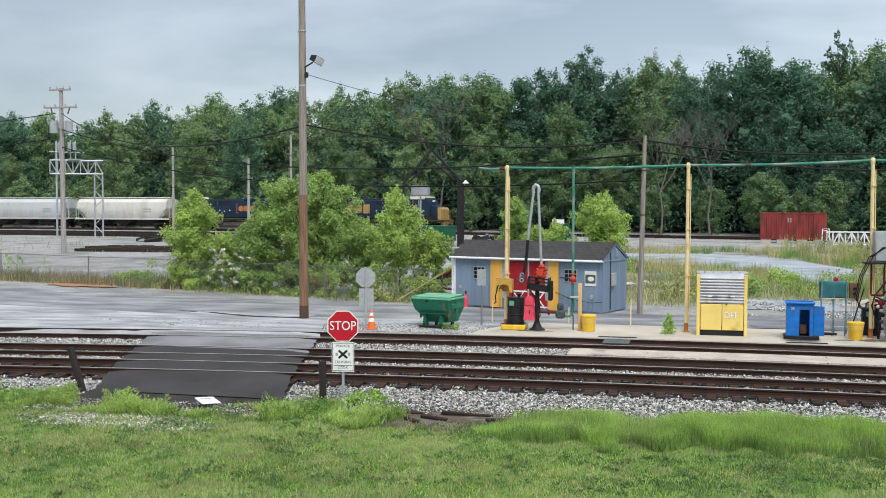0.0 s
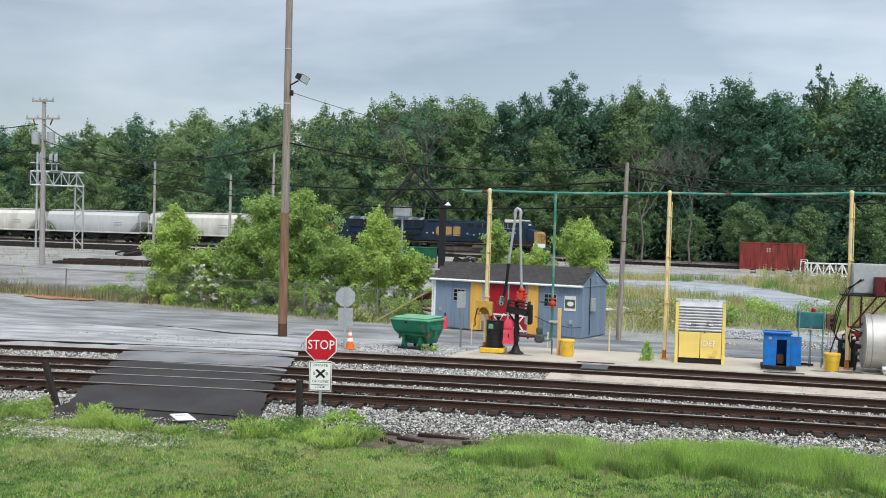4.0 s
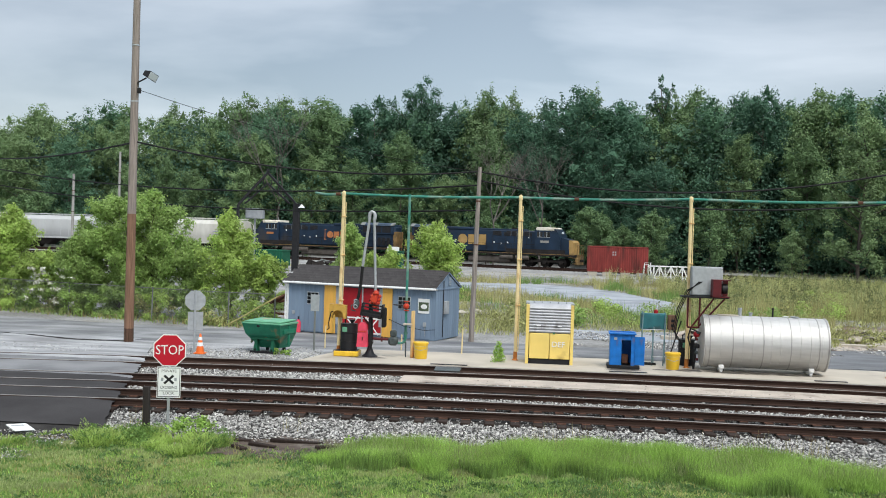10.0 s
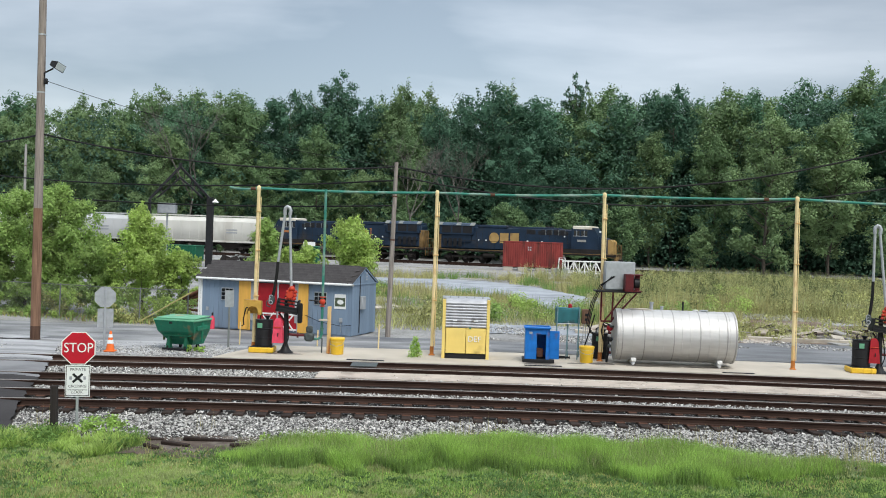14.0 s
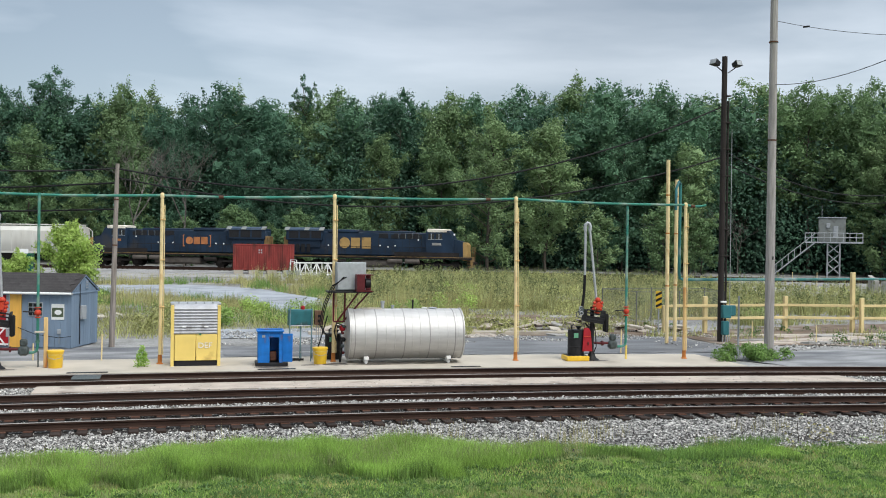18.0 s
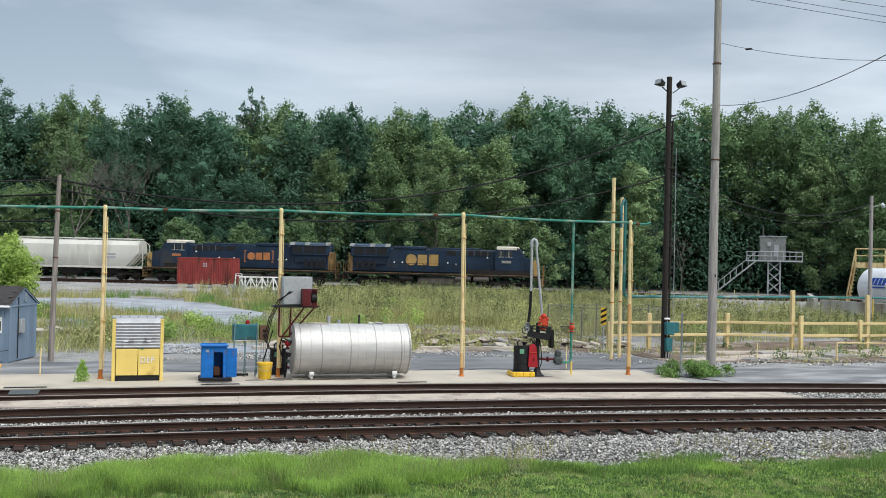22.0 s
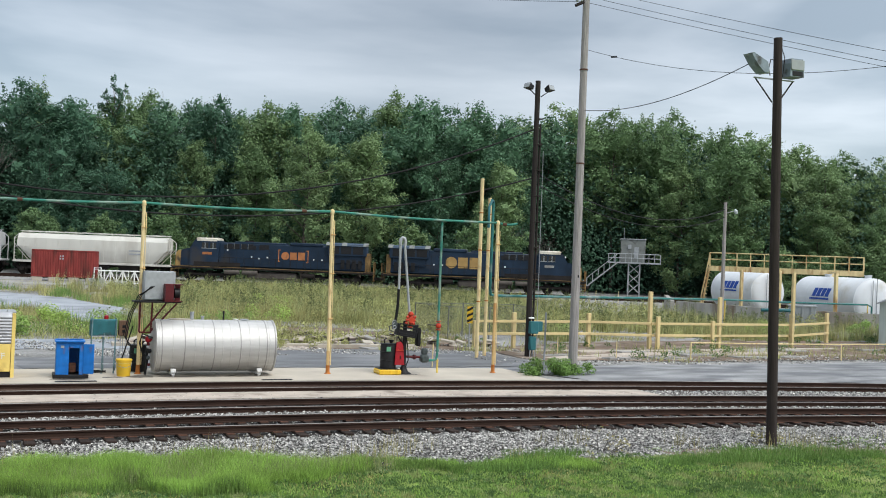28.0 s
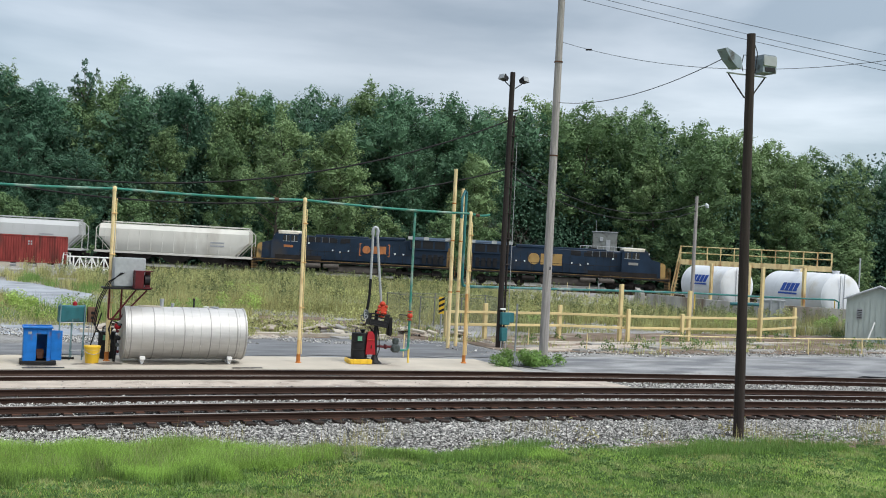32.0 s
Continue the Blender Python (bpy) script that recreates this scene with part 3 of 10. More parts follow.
def build_tracks():
    for k, (ya, yb) in enumerate(RAILS):
        t = thing("railway_track", Matrix.Identity(4), ("rusty near railway track on stone ballast", "rusty middle railway track on stone ballast",
                  "oily railway track set along the fuelling slab")[k], "track", "near tracks", "structure")
        for y in (ya, yb):
            r = part("rail", sweep(rail_line(y, 0.0, -60, 70), WEB), RAIL_SIDE, t)
            part("rail_head", sweep(rail_line(y, 0.0, -60, 70), HEAD), RAIL_HEAD, r, "worn bright running surface")
        tie = Shape().box((0, 0, -0.245), (0.23, 2.6, 0.15), 0.015).mesh("tie", TIE)
        plate = Shape().box((0, 0, -0.166), (0.2, 0.34, 0.012), 0.003).mesh("tie_plate", RUST_STEEL)
        rng = random.Random(k)
        for i in range(96):
            x = -27 + i * 0.56 + (6 if k else 0)
            cx, cy = bent(x, (ya + yb) / 2)
            ob = part("tie", tie, TIE, t)
            ob.matrix_local = pose(cx + rng.uniform(-0.03, 0.03), cy + rng.uniform(-0.05, 0.05), rng.uniform(-0.012, 0.004), 0, 0,
                                   -math.degrees(math.asin((x - 1) / BEND)) + rng.uniform(-1, 1))
            if k == 0:
                for y in (ya, yb):
                    q = part("tie_plate", plate, RUST_STEEL, ob)
                    q.matrix_local = pose(0, y - (ya + yb) / 2, 0)


build_tracks()

# ---- road, crossing and fuelling slab ----
ROAD_FAR = ((-200, 80), (-34.4, 45.6), (-16.8, 42.3), (-9.5, 41.6), (-2, 40.6), (8, 40.2), (16, 40.0), (23, 36.0), (43, 36.2), (120, 20))
ROAD_NEAR = ((-200, 60), (-34.0, 38.0), (-20, 35.6), (-8.7, 36.0), (0, 36.4), (10, 36.2), (19, 35.0), (21, 31.6), (35, 29.2), (120, 0))


def along(line):
    def y(x):
        for (a, ya), (b, yb) in zip(line, line[1:]):
            if x <= b:
                return ya + (yb - ya) * (x - a) / (b - a)
        return line[-1][1]
    return y


sheet("road", ASPHALT, stretch_of((-150, -40, 30), (-40, 50, 120), (50, 110, 20)), along(ROAD_NEAR), along(ROAD_FAR), 0.025, 8, 0.12, "pale weathered asphalt yard road", "road")


def slab(name, mat, x0, x1, y0, y1, z, depth, skew=0.0, label="", category="", step=1.5):
    """A bent concrete strip with real edges."""
    xs = stretch_of((x0, x1, max(2, int((x1 - x0) / step))))
    v, f = [], []
    for i, x in enumerate(xs):
        sk = skew * (1 - i / (len(xs) - 1)) ** 8
        for px, y, zz in ((x, y0, z), (x + sk, y1, z), (x + sk, y1, z - depth), (x, y0, z - depth)):
            v.append((*bent(px, y), zz))
    for i in range(len(xs) - 1):
        for k in range(4):
            f.append((i * 4 + k, i * 4 + (k + 1) % 4, (i + 1) * 4 + (k + 1) % 4, (i + 1) * 4 + k))
    n = 4 * (len(xs) - 1)
    f += [(0, 1, 2, 3), (n, n + 1, n + 2, n + 3)]
    return solid(name, Shape().add(v, f), mat, label, category, "", "structure")


slab("fuelling_slab", CONCRETE, -7.15, 19.4, 32.75, 36.5, 0.0, 0.3, 1.0, "pale oil-stained concrete fuelling slab", "slab")
slab("oily_track_bed", OILY_BED, -14, 24, 30.92, 32.72, -0.13, 0.2, 0.0, "oil-soaked dark bed of the fuelling track", "track bed")
slab("apron_slab", PINK_CONCRETE, -3.5, 21.5, 29.55, 30.9, -0.10, 0.25, 0.0, "worn pinkish concrete strip between the tracks", "slab")


# ---- forest and shrubs ----
def leaf_cloud(centres, radii, count, size, seed, squash=0.92):
    """Small three-cornered leaf sprays over many clumps, most of them on the upper side."""
    rng = np.random.default_rng(seed)
    centres, radii = np.array(centres), np.array(radii)
    weight = radii ** 2 * rng.uniform(0.5, 1.3, len(radii))
    pick = rng.choice(len(centres), count, p=weight / weight.sum())
    d = rng.normal(size=(count, 3))
    d /= np.linalg.norm(d, axis=1)[:, None]
    d[:, 2] = np.where(rng.random(count) < 0.45, np.abs(d[:, 2]), d[:, 2])
    r = radii[pick] * (0.50 + 0.55 * rng.random(count) ** 0.6) * (1 + 0.16 * rng.normal(size=count))
    p = centres[pick] + d * r[:, None] * np.array([1, 1, squash])
    nrm = 0.75 * d + rng.normal(size=(count, 3)) * 0.42 + np.array([0, 0, 0.35])
    nrm /= np.linalg.norm(nrm, axis=1)[:, None]
    a = np.cross(nrm, rng.normal(size=(count, 3)))
    a /= np.linalg.norm(a, axis=1)[:, None]
    b = np.cross(nrm, a)
    s = size * (0.5 + 0.9 * rng.random(count))[:, None]
    v = np.stack([p - a * s * 0.5 - b * s * 0.22, p + b * s * 0.5, p + a * s * 0.5 - b * s * 0.28 - nrm * s * 0.15], 1)
    return v.reshape(-1, 3)


def leaf_mesh(name, v, mat, lumps=None):
    """Leaf triangles, with a few larger inner sprays at the heart of each clump."""
    if lumps:
        rg = np.random.default_rng(len(v))
        c = np.repeat(np.array([q for q, _ in lumps]), 7, axis=0)
        r = np.repeat(np.array([q for _, q in lumps]), 7)[:, None, None]
        v = np.concatenate([v, (c[:, None, :] + r * rg.normal(size=(len(c), 3, 3)) * np.array([0.62, 0.62, 0.55])).reshape(-1, 3)])
    me = bpy.data.meshes.new(name)
    me.from_pydata(v.tolist(), [], np.arange(len(v)).reshape(-1, 3).tolist())
    me.materials.append(mat)
    return me


def tree_meshes(height, spread, base, limbs, leaves, leaf, seed, mat, clump=1.0, pointed=0.5, trunk=0.01, rise=0.7, shoots=8, core=0.5, per=5):
    """Trunk with rising limbs; leaf clumps sit along the limbs, feathery shoots stand on top."""
    rng = random.Random(seed)
    s = Shape()
    r0 = height * trunk
    lean = (rng.uniform(-0.04, 0.04), rng.uniform(-0.04, 0.04))
    stem = [Vector((lean[0] * z + rng.uniform(-0.012, 0.012) * height * (i > 0), lean[1] * z + rng.uniform(-0.012, 0.012) * height * (i > 0), z))
            for i, z in enumerate([height * 0.92 * k / 8 for k in range(9)])]
    s.tube(stem, [r0 * (1 - 0.105 * k) for k in range(9)], 7)
    centres, radii = [], []

    def clump_at(p, r):
        centres.append(tuple(p))
        radii.append(r)

    for i in range(limbs):
        u = (i + rng.random()) / limbs
        z0 = height * (base + (0.80 - base) * u)
        wide = spread * (0.62 + 0.38 * math.sin(math.pi * min(1.0, 0.15 + 0.7 * u))) * (1 - (0.16 + 0.62 * pointed) * u ** 1.5) * rng.uniform(0.70, 1.15)
        az = i * 2.4 + rng.uniform(-0.5, 0.5)
        k = min(7.0, z0 / (height * 0.92) * 8)
        root = stem[int(k)].lerp(stem[int(k) + 1], k - int(k))
        up = wide * rise * rng.uniform(0.5, 1.3)
        tip = root + Vector((wide * math.cos(az), wide * math.sin(az), min(up, height * 0.97 - z0)))
        mid = root.lerp(tip, 0.5) + Vector((0, 0, -0.10 * wide * rng.random()))
        s.tube([root, mid, tip], [r0 * 0.36, r0 * 0.22, r0 * 0.05], 5)
        for j in range(per):
            t = 0.30 + 0.72 * (j + rng.random() * 0.7) / per
            p = (root.lerp(mid, t * 2) if t < 0.5 else mid.lerp(tip, t * 2 - 1)) + Vector((rng.uniform(-1, 1), rng.uniform(-1, 1), rng.uniform(-0.5, 0.7))) * clump * 0.75
            clump_at(p, clump * rng.uniform(0.55, 1.25) * (1.1 - 0.35 * t))
    for j in range(7):
        w = spread * (0.42 - 0.28 * pointed) * (1 - j / 9)
        clump_at(stem[-1] + Vector((rng.uniform(-1, 1) * w, rng.uniform(-1, 1) * w, height * (-0.07 + 0.02 * j))), clump * (1.05 - 0.07 * j))
    high = sorted(range(len(centres)), key=lambda q: -centres[q][2])[:max(1, len(centres) // 3)]
    for j in range(shoots):
        c = Vector(centres[rng.choice(high)])
        d = Vector((rng.uniform(-0.45, 0.45), rng.uniform(-0.45, 0.45), 1)).normalized()
        ln = clump * rng.uniform(0.8, 1.5)
        s.tube([c, c + d * ln], [r0 * 0.10, r0 * 0.03], 4)
        for q in range(4):
            clump_at(c + d * ln * (0.45 + 0.18 * q), clump * (0.30 - 0.05 * q))
    lumps = [(c, r * core) for c, r in zip(centres, radii) if r > clump * 0.5] if core else None
    return s.mesh("trunk", BARK), leaf_mesh("crown", leaf_cloud(centres, radii, leaves, leaf, seed), mat, lumps)


def tree(pair, m, label, category="tree", group="", name="tree"):
    t = thing(name, m, label, category, group)
    part("trunk", pair[0], None, t)
    part("crown", pair[1], None, t)
    return t


# The far line on which the train runs: a wide arc.
ARC_C, ARC_R = (-112.6, -191.6), 333.2


def far_line(s, off=0.0):
    """The place and heading s metres along the far track; off is metres beyond it."""
    a = s / ARC_R
    return ARC_C[0] + (ARC_R + off) * math.sin(a), ARC_C[1] + (ARC_R + off) * math.cos(a), -math.degrees(a)


RAIL_Z = 0.95


SKYLINE = ((-260, 20), (-107, 21.5), (-83, 24), (-46, 25.2), (-20, 25.5), (6, 25.3), (40, 26.0), (68, 26.2), (89, 25.2), (104, 21.0), (140, 20), (300, 20))


def build_forest():
    kinds = [(LEAF_FOREST, 6.2, 0.15, 0.7), (LEAF_DARK, 5.8, 0.25, 0.8), (LEAF_LIGHT, 5.6, 0.30, 0.9),
             (LEAF_OLIVE, 4.8, 0.55, 1.2), (LEAF_DARK, 6.6, 0.05, 0.6), (LEAF_MIXED, 5.6, 0.25, 0.8)]
    front = [tree_meshes(24, sp, 0.08, 28, 16500, 0.28, 40 + i, mat, 1.45, pt * 0.6, 0.008, rs, 6, 0.62) for i, (mat, sp, pt, rs) in enumerate(kinds)]
    back = [tree_meshes(24, sp, 0.26, 24, 15000, 0.28, 140 + i, mat, 1.55, pt * 0.2, 0.008, rs, 6, 0.62) for i, (mat, sp, pt, rs) in enumerate(kinds)]
    low = [tree_meshes(7.5, 2.6, 0.03, 16, 5200, 0.20, 70 + i, mat, 0.62, 0.4, 0.010, 0.8, 10, 0.45) for i, mat in enumerate((LEAF_LIGHT, LEAF_MIXED, LEAF_LIGHT))]
    rng = random.Random(5)
    words_tall = ("tall leafy green forest tree", "tall dark green forest tree", "pale green forest tree with feathery crown",
                  "slender olive-green forest tree", "broad dark green forest tree", "yellowish green forest tree")
    height = along(SKYLINE)
    group = "forest beyond the far tracks"
    for row, (off, gap, lo, hi) in enumerate(((18, 7.6, 0.46, 0.80), (26, 6.2, 0.82, 1.0), (35, 5.0, 0.92, 1.05))):
        s = -24.0
        while s < 232:
            s += gap * rng.uniform(0.7, 1.3)
            x, y, _ = far_line(s, off + rng.uniform(-3, 3))
            if math.hypot(x - 73, y - 101) < (8.5, 6.5, 5.5)[row]:
                continue
            if row == 0 and 20 < x < 50 and rng.random() < (0.45 if x < 34 else 0.1):
                continue
            k, sc = rng.choice((1, 0, 4, 0, 1, 5, 4, 3) if row == 0 and -8 < x < 34 else (2, 2, 5, 3, 2, 0, 5, 3) if row == 0 else (0, 2, 0, 5, 3, 2, 5, 0) if x > 62 else (0, 2, 3, 5, 2, 0, 5, 2) if x < -45 else (0, 2, 0, 5, 0, 4, 5, 1) if x < -12 else (0, 1, 0, 4, 1, 5, 4, 3)), rng.uniform(lo, hi) * height(x) / 24
            t = tree((back if row else front)[k], pose(x, y, ground_z(x, y) - 0.1, 0, 0, rng.uniform(0, 360)), words_tall[k], "tree", group)
            w = sc * rng.uniform(0.85, 1.15)
            t.scale = (w, w, sc)
    s = -24.0
    while s < 228:
        s += rng.uniform(4.0, 9.0)
        x, y, _ = far_line(s, 11.5 + rng.uniform(-1.5, 2))
        if abs(x * 101.4 - y * 73.1) / 125 < 10.5:
            continue
        if 22 < x < 52 and rng.random() < 0.4:
            continue
        k, sc = rng.randrange(3), rng.uniform(0.55, 1.15)
        t = tree(low[k], pose(x, y, ground_z(x, y) - 0.1, 0, 0, rng.uniform(0, 360)), "leafy shrub at the forest edge", "shrub", "shrubs at the forest edge", "shrub")
        t.scale = (sc * 1.2, sc * 1.2, sc)
    round_top = tree_meshes(28.6, 5.6, 0.42, 26, 16000, 0.27, 91, LEAF_DARK, 1.15, 0.0, 0.011, 0.6, 6, 0.5)
    tree(round_top, pose(-15.6, 158, 0.6), "tall dark tree with a dense rounded crown", "tree", group)
    spire = tree_meshes(28.6, 3.4, 0.40, 22, 5200, 0.27, 92, LEAF_DARK, 0.62, 0.3, 0.010, 1.9, 34, 0.3)
    tree(spire, pose(19.6, 153, 0.6), "tall tree with spiky ragged upper branches", "tree", group)
    pale = tree_meshes(21.0, 5.8, 0.03, 34, 22000, 0.24, 93, LEAF_LIGHT, 0.95, 0.5, 0.011, 0.7, 16, 0.45)
    tree(pale, pose(37.6, 119.5, 0.6), "large pale green tree at the forest edge", "tree", group)
    pale2 = tree_meshes(17.0, 4.6, 0.03, 28, 16000, 0.24, 94, LEAF_LIGHT, 0.9, 0.4, 0.011, 0.7, 12, 0.45)
    tree(pale2, pose(95.0, 94.0, 0.6), "pale yellow-green tree at the forest edge", "tree", group)
    tree(pale2, pose(81.5, 104.0, 0.6, 0, 0, 70), "pale green tree beside the signal tower", "tree", group)
    tree(pale2, pose(-92.0, 152.0, 0.6), "pale yellow-green tree at the forest edge", "tree", group)
    edge = tree_meshes(7.0, 2.7, 0.02, 20, 9000, 0.19, 95, LEAF_MIXED, 0.6, 0.5, 0.012, 0.7, 14, 0.45)
    for ex, ey, es in ((9.4, 128.6, 1.0), (15.3, 127.0, 1.06), (12.2, 129.5, 0.8)):
        t = tree(edge, pose(ex, ey, 0.6, 0, 0, ex * 50), "bushy pale green young tree behind the red container", "tree", group)
        t.scale = (es, es, es)
    bare = Shape()
    rb = random.Random(8)

    def twig(p, d, ln, r, depth):
        q = p + d * ln
        bare.tube([p, p.lerp(q, 0.5) + Vector((rb.uniform(-1, 1), rb.uniform(-1, 1), 0)) * ln * 0.05, q], [r, r * 0.8, r * 0.6], 5)
        if depth:
            for _ in range(3):
                e = (d + Vector((rb.uniform(-1, 1), rb.uniform(-1, 1), rb.uniform(-0.1, 0.6))) * 0.75).normalized()
                twig(q if rb.random() < 0.6 else p.lerp(q, 0.7), e, ln * rb.uniform(0.6, 0.8), r * 0.55, depth - 1)

    twig(Vector((0, 0, 0)), Vector((0.03, 0, 1)), 7.0, 0.20, 5)
    me = bare.mesh("branch_work", DEAD_WOOD, True, False)
    for x, y, sc in ((27.0, 152.0, 1.22), (-4.0, 134.0, 0.8), (61.5, 112.0, 0.40), (66.0, 110.0, 0.36), (-37.0, 152.0, 1.1), (2.0, 131.0, 0.75), (57.5, 113.5, 0.34)):
        t = thing("bare_tree", pose(x, y, 0.6, 0, 0, x * 37), "leafless grey dead tree at the forest edge", "tree", "dead trees")
        t.scale = (sc, sc, sc)
        part("branch_work", me, None, t)


build_forest()


# ---- far tracks ----
def far_path(off, z, s0=-40, s1=400, step=6.0):
    n = int((s1 - s0) / step)
    return [Vector((*far_line(s0 + (s1 - s0) * i / n, off)[:2], z)) for i in range(n + 1)]


def build_far_tracks():
    for k, off in enumerate((0.0, -5.0)):
        solid("far_ballast", sweep(far_path(off, RAIL_Z - 0.18), [(-2.6, -0.25), (2.6, -0.25), (1.6, 0.0), (-1.6, 0.0)]), FAR_BALLAST, "grey ballast bank of a far track", "ballast", "", "structure")
        t = thing("far_track", Matrix.Identity(4), "rusty far railway track on grey ballast", "track", "far tracks", "structure")
        for d in (-0.75, 0.75):
            part("rail", sweep(far_path(off + d, RAIL_Z), WEB), RAIL_SIDE, t)
        ties = Shape()
        for i in range(290):
            x, y, yaw = far_line(50 + 0.58 * i, off)
            ties.box((0, 0, RAIL_Z - 0.21), (0.23, 2.6, 0.15), 0.0, pose(x, y, 0, 0, 0, yaw))
        ob = part("ties", ties.mesh("ties", TIE, False, False), None, t, "row of dark timber ties")
        ob["kind"] = "stuff"


build_far_tracks()


# ---- the train ----
def wheelset():
    s = Shape()
    for y in (-0.75, 0.75):
        s.lathe([(0, 0.30), (0.02, 0.52), (0.12, 0.52), (0.13, 0.56), (0.16, 0.56), (0.161, 0.12)], (0, y - 0.08, 0), (0, y + 0.08, 0), 16)
    s.tube([(0, -0.75, 0), (0, 0.75, 0)], 0.09, 8)
    for k in range(3):
        s.box((0, -0.86, 0), (0.85, 0.03, 0.09), m=pose(0, 0, 0, 0, 60 * k, 0))
    return s.mesh("wheelset", LOCO_FRAME)


WHEELSET = wheelset()
WHEELS = []


def truck(parent, x, axles, gap):
    s = Shape()
    half = gap * (axles - 1) / 2 + 0.55
    for y in (-1.02, 1.02):
        s.box((0, y, 0.72), (2 * half, 0.14, 0.26), 0.03)
        for i in range(axles):
            s.box(((i - (axles - 1) / 2) * gap, y * 1.05, 0.56), (0.42, 0.22, 0.36), 0.04)
            s.tube([((i - (axles - 1) / 2) * gap + 0.45, y * 1.08, 0.55), ((i - (axles - 1) / 2) * gap + 0.45, y * 1.08, 0.85)], 0.09, 8)
    s.box((0, 0, 0.8), (0.7, 2.0, 0.3), 0.03)
    t = part("truck", s, LOCO_FRAME, parent)
    t.matrix_local = pose(x, 0, 0)
    for i in range(axles):
        w = part("wheelset", WHEELSET, LOCO_FRAME, t)
        w.matrix_local = pose((i - (axles - 1) / 2) * gap, 0, 0.56)
        WHEELS.append((w, pose((i - (axles - 1) / 2) * gap, 0, 0.56)))
    return t


def logo_bars(parent, x, z, y, h, mat, framed, way):
    """The railway's mark as three plain blocks, with square brackets on the rear unit."""
    w = h * 0.92
    for i in range(3):
        cx = x + (i - 1) * w * 1.10 * way
        s = Shape()
        if i == 0:
            s.lathe([(0, h * 0.5), (0.02, h * 0.5)], (cx, y + 0.01, z), (cx, y - 1, z), 20)
        else:
            s.box((cx, y, z), (w * 0.92, 0.02, h * (0.94 if i == 1 else 1.0)), 0.0)
        part("mark_block", s, mat, parent, "plain painted block in the railway's colour", False)
    if framed:
        for sx in (-1, 1):
            s = Shape()
            s.box((x + sx * w * 2.0, y, z), (0.09, 0.02, h * 1.5))
            for sz in (-1, 1):
                s.box((x + sx * w * 1.92, y, z + sz * h * 0.72), (0.24, 0.019, 0.09))
            part("mark_bracket", s, mat, parent, "", False)


